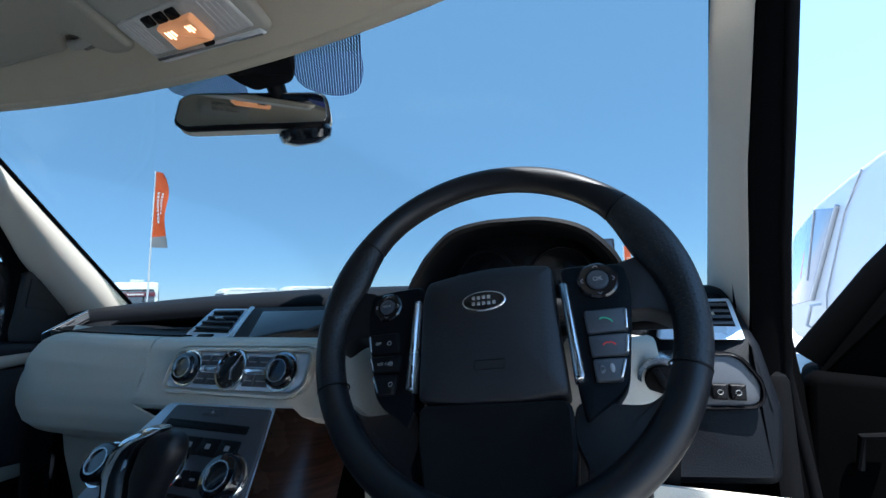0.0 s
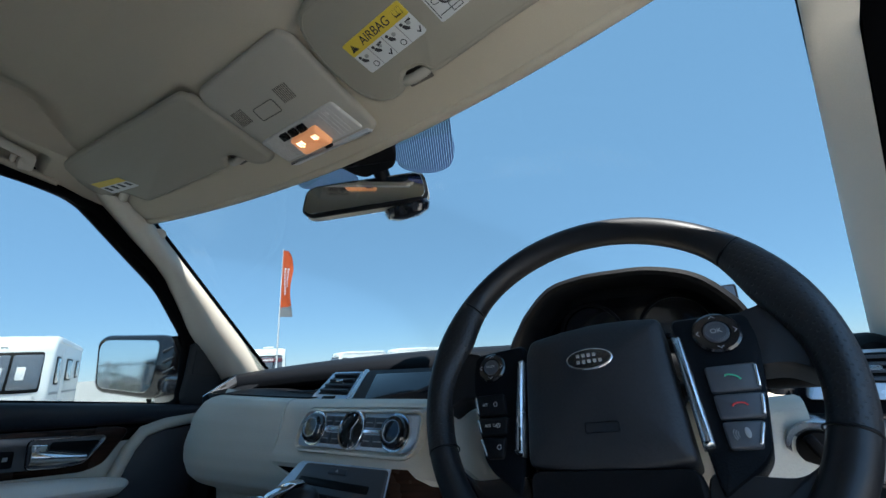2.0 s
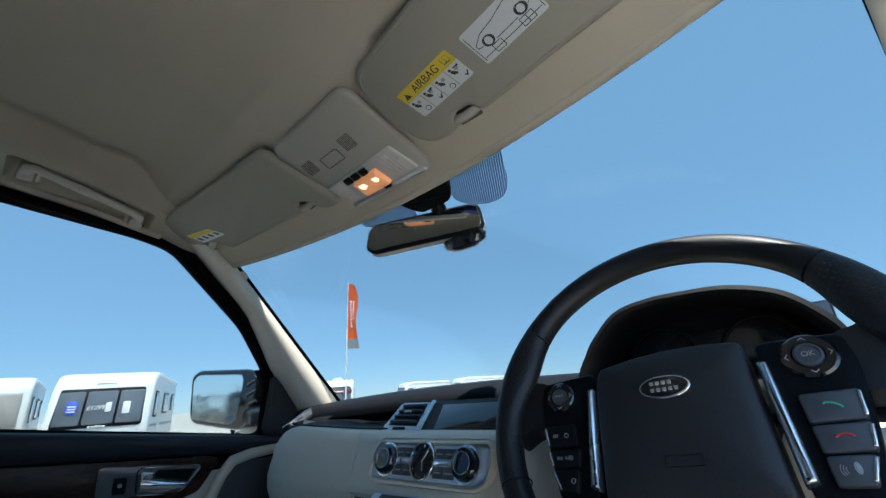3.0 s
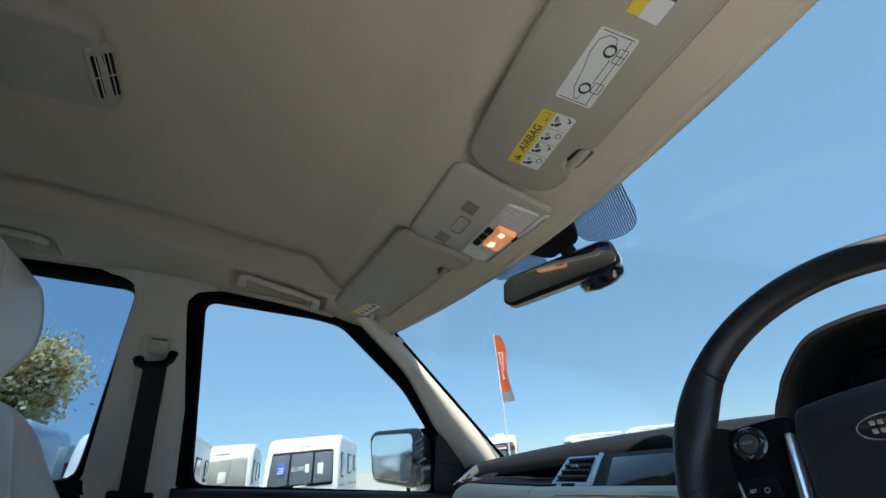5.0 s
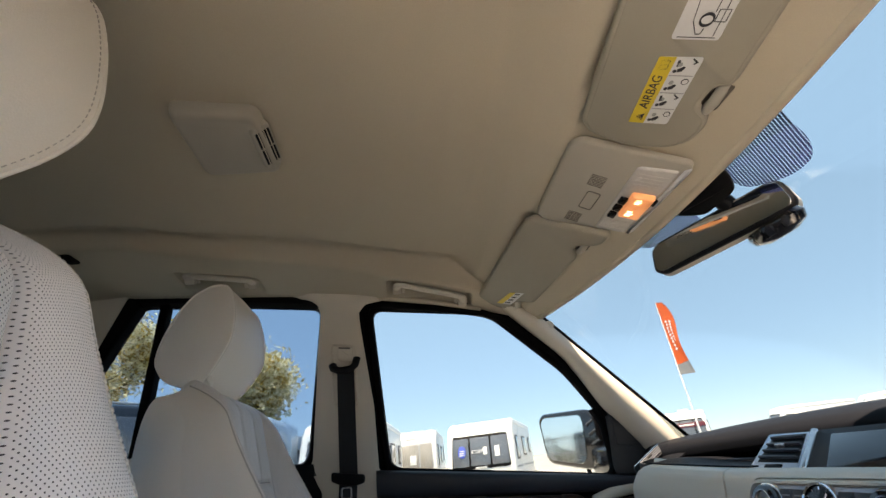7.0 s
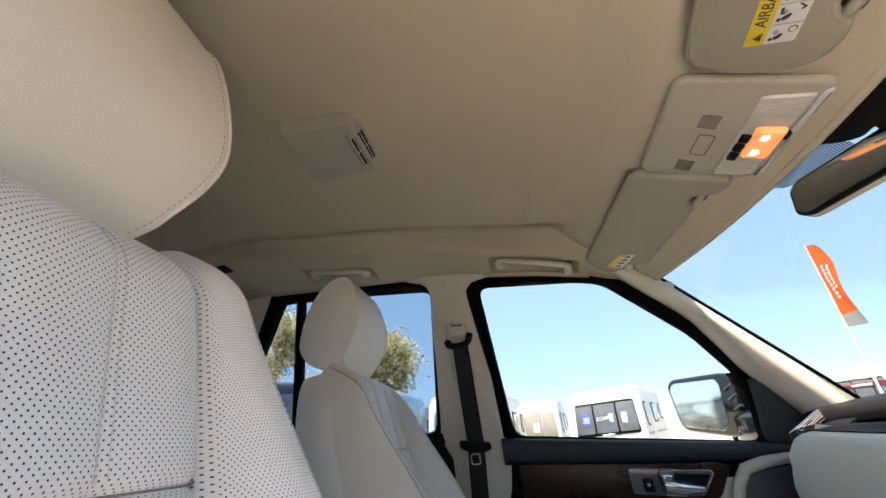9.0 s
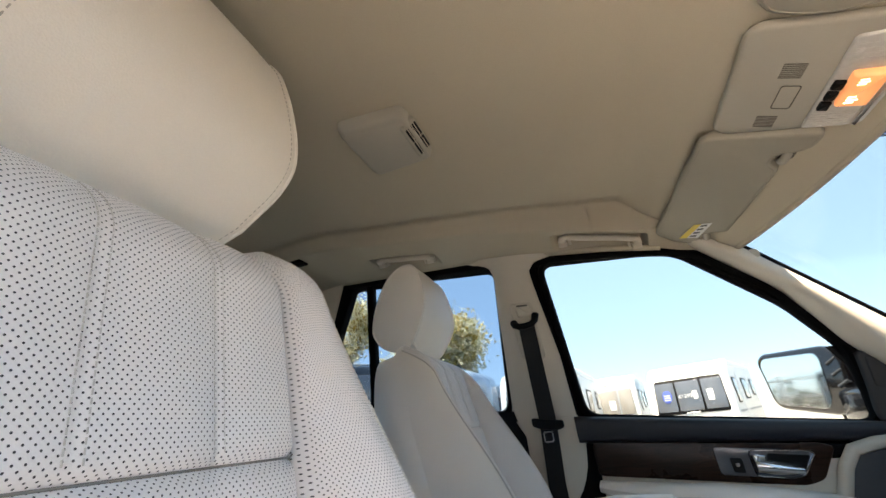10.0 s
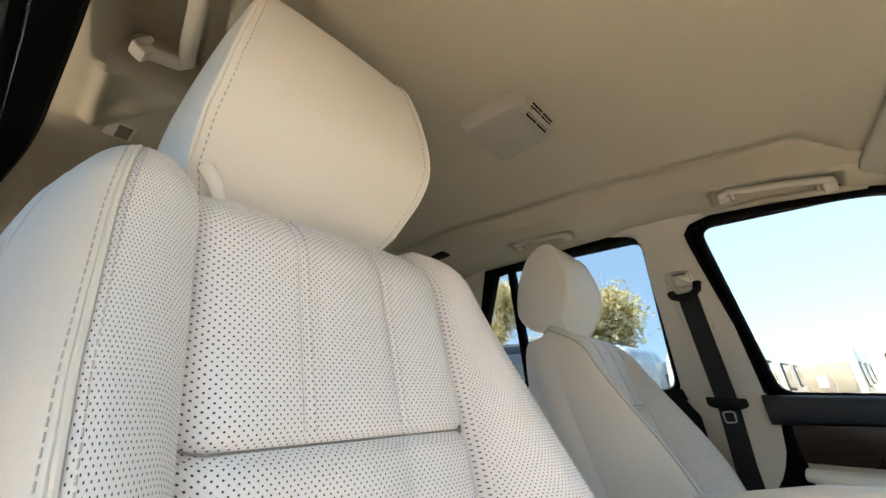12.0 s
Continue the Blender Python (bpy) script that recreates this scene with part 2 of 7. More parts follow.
HEDGE = mat("hedge_leaf", (0.05, 0.075, 0.02), 0.7, vary=0.5, blot=2, grain=10, bump=0.0)


# ---- building helpers ----
LOCAL = set()


def thing(name, label, category, at=(0, 0, 0), m=None, group="", kind=""):
    """An Empty for a thing; with m its parts are built in the Empty's own axes."""
    e = new(name)
    e.empty_display_size = 0.05
    e.matrix_basis = m if m is not None else Matrix.Translation(at)
    if m is not None:
        LOCAL.add(e.name)
    return tagged(e, label, category, group, kind)


def part(name, bm, material, parent, label="", sharp=38):
    me = bpy.data.meshes.new(name)
    bmesh.ops.recalc_face_normals(bm, faces=bm.faces)
    bm.to_mesh(me)
    bm.free()
    me.polygons.foreach_set("use_smooth", [True] * len(me.polygons))
    me.set_sharp_from_angle(angle=radians(sharp))
    me.materials.append(material)
    ob = new(name, me)
    if parent is not None:
        ob.parent = parent
        if parent.type == "EMPTY" and parent.name not in LOCAL:
            ob.matrix_parent_inverse = parent.matrix_basis.inverted()
    if label:
        ob["label"] = label
    return ob


def inset(pts, d):
    out = []
    k = len(pts)
    for i in range(k):
        a, b, c = Vector(pts[i - 1]), Vector(pts[i]), Vector(pts[(i + 1) % k])
        e1, e2 = (b - a).normalized(), (c - b).normalized()
        n1, n2 = Vector((-e1.y, e1.x)), Vector((-e2.y, e2.x))
        s = n1 + n2
        s = s / max(0.35, s.length_squared) * 2 if s.length > 1e-6 else n1
        out.append(b + s * d)
    return out


def area2(pts):
    return sum(pts[i - 1][0] * pts[i][1] - pts[i][0] * pts[i - 1][1] for i in range(len(pts)))


def fillet(pts, r, n=4):
    out = []
    k = len(pts)
    for i in range(k):
        a, b, c = Vector(pts[i - 1]), Vector(pts[i]), Vector(pts[(i + 1) % k])
        d1, d2 = (a - b), (c - b)
        q = min(r, d1.length * 0.45, d2.length * 0.45)
        p1, p2 = b + d1.normalized() * q, b + d2.normalized() * q
        for j in range(n + 1):
            t = j / n
            out.append(p1 * (1 - t) ** 2 + b * 2 * t * (1 - t) + p2 * t * t)
    return out


def plate(bm, pts, to3, d0, d1, bev=0.002):
    """A flat piece with a chamfered front edge: outline in (u, v), from depth d0 to d1."""
    pts = [Vector(p) for p in pts]
    if area2(pts) < 0:
        pts.reverse()
    sgn = 1 if d1 > d0 else -1
    bev = min(bev, abs(d1 - d0) * 0.9)
    rings = [(pts, d0), (pts, d1 - sgn * bev), (inset(pts, bev * 0.4), d1 - sgn * bev * 0.3), (inset(pts, bev), d1)]
    vs = [[bm.verts.new(to3(p[0], p[1], w)) for p in ps] for ps, w in rings]
    k = len(pts)
    for a, b in zip(vs, vs[1:]):
        for i in range(k):
            bm.faces.new((a[i - 1], a[i], b[i], b[i - 1]))
    bm.faces.new(vs[-1])
    bm.faces.new(vs[0][::-1])
    return bm


def cushion(bm, pts, to3, d0, d1, r, under=0.006):
    """A padded board: rounded over the front edge and drawn in underneath, so that a gap shows behind it."""
    pts = [Vector(p) for p in pts]
    if area2(pts) < 0:
        pts.reverse()
    h = d1 - d0
    rows = [(under, d0), (under, d0 + h * 0.40), (under * 0.3, d0 + h * 0.52), (0.0, d0 + h * 0.58), (r * 0.12, d1 - h * 0.20), (r * 0.4, d1 - h * 0.07), (r, d1)]
    vs = [[bm.verts.new(to3(p[0], p[1], w)) for p in inset(pts, a)] for a, w in rows]
    k = len(pts)
    for a, b in zip(vs, vs[1:]):
        for i in range(k):
            bm.faces.new((a[i - 1], a[i], b[i], b[i - 1]))
    bm.faces.new(vs[-1])
    bm.faces.new(vs[0][::-1])
    return bm


def rect(u0, u1, v0, v1, r=0.0, n=4):
    p = [(u0, v0), (u1, v0), (u1, v1), (u0, v1)]
    return fillet(p, r, n) if r else [Vector(q) for q in p]


def oval(cu, cv, a, b, n=28):
    return [Vector((cu + a * math.cos(i * math.tau / n), cv + b * math.sin(i * math.tau / n))) for i in range(n)]


def grid(bm, f, nu, nv, u0=0.0, u1=1.0, v0=0.0, v1=1.0, close_u=False):
    vs = [[bm.verts.new(f(u0 + (u1 - u0) * i / nu, v0 + (v1 - v0) * j / nv)) for j in range(nv + 1)] for i in range(nu + (0 if close_u else 1))]
    k = len(vs)
    for i in range(k if close_u else k - 1):
        a, b = vs[i], vs[(i + 1) % k]
        for j in range(nv):
            bm.faces.new((a[j], b[j], b[j + 1], a[j + 1]))
    return vs


def shell(bm, t, away):
    """Give an open sheet a thickness, growing towards the direction away."""
    bmesh.ops.recalc_face_normals(bm, faces=bm.faces)
    n = sum((f.normal * f.calc_area() for f in bm.faces), Vector((0, 0, 0)))
    bmesh.ops.solidify(bm, geom=bm.faces[:], thickness=-t if n.dot(Vector(away)) > 0 else t)
    return bm


def sweep(bm, path, rad, n=10, closed=False, flat=1.0, up=(0, 0, 1)):
    """A tube along a path; rad a number or a function of 0..1; flat squeezes it along the second axis."""
    path = [Vector(p) for p in path]
    k = len(path)
    rings = []
    ref = Vector(up)
    for i, p in enumerate(path):
        a = path[i - 1] if (i or closed) else p
        b = path[(i + 1) % k] if (i < k - 1 or closed) else p
        t = (b - a).normalized()
        s = t.cross(ref)
        s = s.normalized() if s.length > 1e-4 else t.orthogonal().normalized()
        w = s.cross(t)
        r = rad(i / max(1, k - 1)) if callable(rad) else rad
        rings.append([bm.verts.new(p + s * (r * math.cos(q)) + w * (r * flat * math.sin(q))) for q in [j * math.tau / n for j in range(n)]])
    for i in range(k if closed else k - 1):
        a, b = rings[i], rings[(i + 1) % k]
        for j in range(n):
            bm.faces.new((a[j - 1], a[j], b[j], b[j - 1]))
    if not closed:
        bm.faces.new(rings[0])
        bm.faces.new(rings[-1][::-1])
    return bm


def lathe(bm, prof, m, n=32):
    """Turn a profile of (radius, height) round the third axis of m."""
    rings = []
    for r, h in prof:
        rings.append([bm.verts.new(m @ Vector((r * math.cos(q), r * math.sin(q), h))) for q in [j * math.tau / n for j in range(n)]] if r > 1e-6 else [bm.verts.new(m @ Vector((0, 0, h)))])
    for a, b in zip(rings, rings[1:]):
        for j in range(n):
            if len(a) == 1 and len(b) > 1:
                bm.faces.new((a[0], b[j - 1], b[j]))
            elif len(b) == 1 and len(a) > 1:
                bm.faces.new((a[j - 1], a[j], b[0]))
            elif len(a) > 1:
                bm.faces.new((a[j - 1], a[j], b[j], b[j - 1]))
    return bm


def block(bm, x0, x1, y0, y1, z0, z1, bev=0.004, seg=2, m=None):
    v = bmesh.ops.create_cube(bm, size=1, matrix=Matrix.Translation(((x0 + x1) / 2, (y0 + y1) / 2, (z0 + z1) / 2)) @ Matrix.Diagonal((x1 - x0, y1 - y0, z1 - z0, 1)))["verts"]
    if bev:
        es = {e for q in v for e in q.link_edges}
        r = bmesh.ops.bevel(bm, geom=list(es), offset=bev, segments=seg, affect="EDGES", profile=0.5)
        v = list({q for f in r["faces"] for q in f.verts} | {q for q in v if q.is_valid})
    if m is not None:
        bmesh.ops.transform(bm, matrix=m, verts=v)
    return bm


def axes(o, u, v):
    """A frame with origin o, first axis u, second near v, third their cross."""
    u = Vector(u).normalized()
    w = u.cross(Vector(v)).normalized()
    v = w.cross(u)
    m = Matrix((u, v, w)).transposed().to_4x4()
    m.translation = o
    return m


def on(m):
    return lambda u, v, w: m @ Vector((u, v, w))


def lettering(name, body, size, m, material, parent, thick=0.0002, squeeze=1.0):
    cu = bpy.data.curves.new(name, "FONT")
    cu.body, cu.size, cu.extrude, cu.align_x, cu.align_y = body, size, thick, "CENTER", "CENTER"
    tmp = bpy.data.objects.new(name + "_tmp", cu)
    scene.collection.objects.link(tmp)
    me = bpy.data.meshes.new_from_object(tmp)
    bpy.data.objects.remove(tmp)
    me.transform(m @ Matrix.Diagonal((squeeze, 1, 1, 1)))
    me.materials.clear()
    me.materials.append(material)
    ob = new(name, me)
    ob.parent = parent
    if parent.type == "EMPTY" and parent.name not in LOCAL:
        ob.matrix_parent_inverse = parent.matrix_basis.inverted()
    return ob


def lerp(a, b, t):
    return a + (b - a) * t


def table(rows, x):
    """Straight lines between rows of (x, value)."""
    if x <= rows[0][0]:
        return rows[0][1]
    for (a, p), (b, q) in zip(rows, rows[1:]):
        if x <= b:
            return p + (q - p) * (x - a) / (b - a)
    return rows[-1][1]


def soft(a, b, x):
    t = min(1, max(0, (x - a) / (b - a)))
    return t * t * (3 - 2 * t)


def side_x(z):
    """Half width of the cabin's side, which leans in above the belt line."""
    return 0.67 - 0.16 * (z - 1.1)


def left(y, z, off=0.0):
    return Vector((-side_x(z) + off, y, z))


def right(y, z, off=0.0):
    return Vector((side_x(z) - off, y, z))


# ---- the cabin's shell ----
def header_y(x):
    return 0.006 - 0.25 * x * x


EDGE = [(-2.3, 1.50), (-1.6, 1.575), (-1.18, 1.603), (-0.69, 1.578), (-0.52, 1.556), (-0.36, 1.533), (-0.17, 1.492), (0.05, 1.44)]
MID = [(-2.3, 1.57), (-1.6, 1.615), (-1.1, 1.63), (-0.6, 1.622), (-0.36, 1.618), (-0.285, 1.610), (-0.240, 1.566), (-0.19, 1.534), (-0.048, 1.472), (0.01, 1.452)]
STEP = [(-2.3, 0.29), (-1.04, 0.315), (-0.96, 0.345), (-0.79, 0.375), (-0.65, 0.405), (-0.54, 0.438), (-0.38, 0.490), (-0.26, 0.503)]
# moulded ridges behind the driver: ends and height
RIDGES = [((0.516, -0.985), (0.510, -1.150), 0.010), ((0.507, -1.158), (0.468, -1.085), 0.007), ((0.468, -1.085), (0.405, -0.993), 0.006)]
# hollows for the grab handles: side, rear and front end, inner and outer edge, depth
HOLLOWS = [(-1, -0.478, -0.250, 0.503, 0.566, 0.032), (-1, -1.00, -0.815, 0.448, 0.520, 0.030), (1, -1.01, -0.780, 0.408, 0.515, 0.070)]


def roof_z(x, y, hollows=True):
    mid, edge = table(MID, min(y, -0.285)), table(EDGE, y)
    ahead = y + (0.012 - header_y(x)) * soft(-0.19, -0.05, y)
    front = table(MID, ahead) + (max(0.0, -0.285 - y) * 0.9 if y < -0.285 else 0.0)
    # hollows in which the sun visors lie
    front += 0.013 * soft(-0.206, -0.184, y) * soft(-0.056, -0.076, ahead) * soft(0.132, 0.160, abs(x)) * soft(0.58, 0.54, abs(x))
    xe = side_x(edge)
    xs = table(STEP, y)
    a = soft(xs - 0.006, xs + 0.020, abs(x))
    b = soft(xs + 0.013, xe + 0.03, abs(x))
    z = mid - (mid - edge) * (0.72 * a + 0.32 * b)
    if y < -0.24:
        z += 0.012 * math.exp(-((abs(x) - xs + 0.014) / 0.022) ** 2) * soft(-0.25, -0.29, y)
    if x > 0.35:
        for p, q, high in RIDGES:
            t = min(1, max(0, ((x - p[0]) * (q[0] - p[0]) + (y - p[1]) * (q[1] - p[1])) / ((q[0] - p[0]) ** 2 + (q[1] - p[1]) ** 2)))
            z -= high * math.exp(-(math.hypot(x - lerp(p[0], q[0], t), y - lerp(p[1], q[1], t)) / 0.012) ** 2)
    h = max(0.016 - abs(z - front), 0) / 0.016
    z = min(z, front) - h * h * 0.004
    for side, y0, y1, x0, x1, d in HOLLOWS:
        if hollows and x * side > 0:
            z += d * soft(y0 - 0.005, y0 + 0.007, y) * soft(y1 + 0.005, y1 - 0.007, y) * soft(x0 - 0.009, x0 + 0.009, abs(x) - 0.2 * (y - y0)) * soft(x1 + 0.022, x1 - 0.022, abs(x) - 0.2 * (y - y0))
    return z


ceiling_thing = thing("ceiling", "beige fabric headlining with soft moulded edges", "ceiling", (0, -0.8, 1.6), kind="structure")
bm = bmesh.new()


def head_surface(u, v):
    s = 2 * u - 1
    y0 = lerp(-2.3, -0.30, v)
    y1 = header_y(s * 0.575)
    y = lerp(-2.3, -0.4, v / 0.7) if v < 0.7 else lerp(-0.4, y1, (v - 0.7) / 0.3)
    edge = table(EDGE, y)
    x = s * min(side_x(edge), lerp(0.66, 0.575, soft(-0.22, -0.05, y)))
    return Vector((x, y, roof_z(x, y)))


grid(bm, head_surface, 260, 320)
part("headlining", shell(bm, 0.012, (0, 0, 1)), FABRIC, ceiling_thing)
# rolled lip along the top of the windscreen
bm = bmesh.new()
lip = []
for i in range(41):
    x = lerp(-0.575, 0.575, i / 40)
    lip.append((x, header_y(x) + 0.004, roof_z(x, header_y(x)) + 0.004))
sweep(bm, lip, 0.0105, 12, flat=0.8)
part("header_trim", bm, FABRIC, ceiling_thing)
# outer roof skin closes the cabin above
bm = bmesh.new()
grid(bm, lambda u, v: Vector((lerp(-0.70, 0.70, u), lerp(-2.5, header_y(lerp(-0.70, 0.70, u)) + 0.028, v), 1.70 - 0.05 * (2 * u - 1) ** 2 - 0.15 * soft(0.90, 1.0, v) - 0.09 * soft(0.3, 0.0, v))), 20, 30)
part("roof_skin", shell(bm, 0.01, (0, 0, 1)), DARK_PAINT, ceiling_thing)

# windscreen
glass_thing = thing("window_1", "clear curved windscreen with printed enamel patches", "windscreen", (0, 0.4, 1.1), kind="structure")


def screen(u, v):
    x = lerp(-0.575, 0.575, u) * lerp(1.0, 1.06, v)
    top = Vector((x, header_y(x) + 0.016, 1.458))
    low = Vector((x, 0.62 - 0.95 * x * x, 1.08))
    p = top.lerp(low, v)
    p.z += 0.035 * math.sin(math.pi * v)
    return p


bm = bmesh.new()
grid(bm, screen, 26, 14, -0.04, 1.04, -0.09, 1.0)
pane = part("pane", shell(bm, 0.004, (0, 0.5, 1)), CLEAR, glass_thing)
pane.visible_shadow = False


def frit_patch(pts, name, material, lift):
    bm = bmesh.new()
    plate(bm, pts, lambda u, v, w: Vector((u, v, 1.4515 - 0.75 * (v - 0.032) + w)), 0.0, lift, 0.0002)
    ob = part(name, bm, material, glass_thing)
    ob.visible_shadow = False
    return ob


frit_patch(fillet([(0.086, 0.010), (0.140, 0.006), (0.196, 0.004), (0.180, 0.034), (0.170, 0.060), (0.150, 0.078), (0.118, 0.080), (0.086, 0.070), (0.064, 0.056), (0.066, 0.034)], 0.02), "enamel_patch", FRIT, -0.0006)
frit_patch(fillet([(-0.165, 0.006), (-0.060, 0.006), (-0.020, 0.030), (-0.030, 0.062), (-0.10, 0.052), (-0.160, 0.030)], 0.02), "enamel_patch", FRIT, -0.0006)

# pillars beside the windscreen: inner edge at the glass, outer edge at the door seal
IN_TOP, IN_LOW = Vector((0.563, -0.060, 1.458)), Vector((0.612, 0.285, 1.115))
OUT_L = [Vector((0.607, -0.140, 1.486)), Vector((0.630, 0.006, 1.350)), Vector((0.650, 0.082, 1.222)), Vector((0.664, 0.168, 1.118))]
OUT_R = [Vector((0.612, -0.170, 1.500)), Vector((0.600, 0.000, 1.376)), Vector((0.600, 0.066, 1.235)), Vector((0.610, 0.140, 1.085))]


def along(pts, t):
    k = (len(pts) - 1) * t
    i = min(len(pts) - 2, int(k))
    return pts[i].lerp(pts[i + 1], k - i)


def pillar(sign, outer, name):
    t_ = thing(name, "almond plastic windscreen pillar trim, partly sunlit", "pillar", (sign * 0.62, 0.1, 1.1), kind="structure")

    def f(u, v):
        a, b = IN_TOP.lerp(IN_LOW, v), along(outer, v)
        p = a.lerp(b, u)
        bulge = math.sin(math.pi * u ** 1.05) ** 0.75 * 0.044 if sign < 0 else math.sin(math.pi * u ** 0.62) ** 0.8 * 0.016
        p += (Vector((-0.80, -0.40, -0.10)) if sign < 0 else Vector((-0.78, -0.40, 0.30))) * bulge
        p.x *= sign
        return p
    bm = bmesh.new()
    grid(bm, f, 20, 30, v0=-0.06, v1=1.05)
    part("trim_panel", shell(bm, 0.006, (sign * 0.7, 0.4, 0.3)), TRIM, t_)
    bm = bmesh.new()
    sweep(bm, [Vector((sign * p.x, p.y + 0.006, p.z)) for p in [IN_TOP.lerp(IN_LOW, i / 14) for i in range(15)]], 0.004, 8)
    part("glass_seal", bm, RUBBER, t_)
    return t_


pl = pillar(-1, OUT_L, "pillar_left")
pr = pillar(1, OUT_R, "pillar_right")
bm = bmesh.new()
lathe(bm, [(0.0, 0.0008), (0.012, 0.0008), (0.0125, 0.0), (0.0125, -0.002)], axes(Vector((-0.572, -0.033, 1.428)) + Vector((0.012, -0.009, 0.004)), (0.1, 0.72, -0.7), (0.5, 0.5, 0.6)), 20)
part("airbag_mark", bm, TRIM, pl)
# black seal and body flange of the open driver's doorway
bm = bmesh.new()
DOORWAY = [Vector((0.632, -0.190, 1.522)), Vector((0.643, 0.030, 1.384)), Vector((0.657, 0.090, 1.296)), Vector((0.664, 0.150, 1.190)), Vector((0.69, 0.26, 1.06)), Vector((0.76, 0.30, 0.6))]
INNER = OUT_R + [Vector((0.618, 0.19, 0.9)), Vector((0.62, 0.2, 0.6))]
grid(bm, lambda u, v: along(INNER, v * 0.98).lerp(along(DOORWAY, v * 0.98), u) + Vector((-0.001 * (1 - u), -0.012 * math.sin(math.pi * max(0, u)) - 0.003 * (1 - u) + 0.5 * max(0, -u), 0)), 9, 30, -0.08, 1.0)
part("door_aperture", shell(bm, 0.01, (0.3, 1, 0)), DOOR_SHADE, pr)
bm = bmesh.new()
sweep(bm, [along(INNER, i / 30).lerp(along(DOORWAY, i / 30), 0.72) + Vector((-0.002, -0.014, 0)) for i in range(30)], 0.0075, 10)
part("rubber_seal", bm, RUBBER, pr)

# floor, bulkhead and the closed tail of the cabin
bm = bmesh.new()
block(bm, -0.74, 0.74, -2.4, 0.75, 0.42, 0.50, 0.01)
tagged(part("floor", bm, mat("black_carpet", (0.02, 0.02, 0.021), 0.95, vary=0.3, grain=300, bump=0.8), None), "black carpeted cabin floor", "floor", kind="structure")
bm = bmesh.new()
block(bm, -0.70, 0.70, 0.55, 0.62, 0.45, 1.07, 0.01)
tagged(part("bulkhead", bm, BLACK, None), "black bulkhead under the windscreen", "bulkhead", kind="structure")
bm = bmesh.new()
block(bm, -0.66, 0.66, -2.42, -2.36, 0.45, 1.12, 0.01)
block(bm, -0.66, -0.50, -2.42, -2.36, 1.10, 1.56, 0.01)
block(bm, 0.50, 0.66, -2.42, -2.36, 1.10, 1.56, 0.01)
tagged(part("tailgate", bm, TRIM, None), "almond tailgate trim round the rear window", "tailgate", kind="structure")
bm = bmesh.new()
block(bm, -0.52, 0.52, -2.415, -2.410, 1.10, 1.56, 0)
tagged(part("window_2", bm, PRIVACY, None), "tinted rear window", "window", kind="structure").visible_shadow = False
bm = bmesh.new()
block(bm, -0.78, 0.78, -2.50, -2.425, 0.40, 1.10, 0.03)
tagged(part("tail_panel", bm, DARK_PAINT, None), "dark painted tail of the car", "car body", kind="structure")
bm = bmesh.new()
block(bm, -0.84, 0.84, 0.60, 1.86, 0.35, 0.95, 0.06, 3)
block(bm, -0.78, -0.70, -2.45, 0.62, 0.30, 0.46, 0.02)
block(bm, 0.70, 0.78, -2.45, 0.62, 0.30, 0.46, 0.02)
tagged(part("car_front_and_sills", bm, DARK_PAINT, None), "dark painted front wings and sills of the car", "car body", kind="structure")
for s, nm in ((-1, "kick_panel_left"), (1, "kick_panel_right")):
    bm = bmesh.new()
    block(bm, min(s * 0.628, s * 0.655), max(s * 0.628, s * 0.655), 0.17, 0.57, 0.45, 1.02, 0.01)
    tagged(part(nm, bm, RUBBER, None), "black footwell side trim below the dashboard", "footwell panel", kind="structure")
# bonnet and left wing, below the line of sight
bm = bmesh.new()
grid(bm, lambda u, v: Vector((lerp(-0.86, 0.86, u), lerp(0.62, 1.88, v), 1.04 - 0.07 * v - 0.05 * (2 * u - 1) ** 4 - 0.25 * soft(0.85, 1, v))), 16, 12)
tagged(part("bonnet", shell(bm, 0.01, (0, 0, -1)), DARK_PAINT, None), "dark painted car bonnet ahead of the windscreen", "bonnet", kind="structure")
# ground
bm = bmesh.new()
grid(bm, lambda u, v: Vector((lerp(-1500, 1500, u), lerp(-1500, 1500, v), 0.0)), 40, 40)
part("ground", bm, ASPHALT, None)
tagged(bpy.data.objects["ground"], "pale gravel sales yard", "ground", kind="structure")


# ---- the near-side doors and pillars ----
def ring(bm, pts, to3, width, d0, d1):
    """A frame round an outline: the opening's edge and one width further out, from depth d0 to d1, rounded on top."""
    pts = [Vector(p) for p in pts]
    if area2(pts) < 0:
        pts.reverse()
    rows = [(0.0, d0), (0.0, lerp(d0, d1, 0.6)), (0.22, d1), (0.6, d1), (0.8, lerp(d0, d1, 0.45)), (1.0, lerp(d0, d1, 0.7)), (1.0, d0)]
    vs = [[bm.verts.new(to3(p[0], p[1], w)) for p in inset(pts, -width * a)] for a, w in rows]
    k = len(pts)
    for a, b in zip(vs, vs[1:] + vs[:1]):
        for i in range(k):
            bm.faces.new((a[i - 1], a[i], b[i], b[i - 1]))
    return bm


def grow(pts, d):
    pts = [Vector(p) for p in pts]
    if area2(pts) < 0:
        pts.reverse()
    return inset(pts, -d)


FRONT_OPEN = fillet([(-0.492, 1.128), (0.089, 1.056), (0.076, 1.205), (-0.004, 1.318), (-0.190, 1.484), (-0.262, 1.500), (-0.528, 1.527)], 0.03, 5)
REAR_OPEN = fillet([(-1.26, 1.20), (-0.700, 1.157), (-0.672, 1.545), (-0.90, 1.566), (-1.155, 1.580), (-1.28, 1.36)], 0.03, 5)

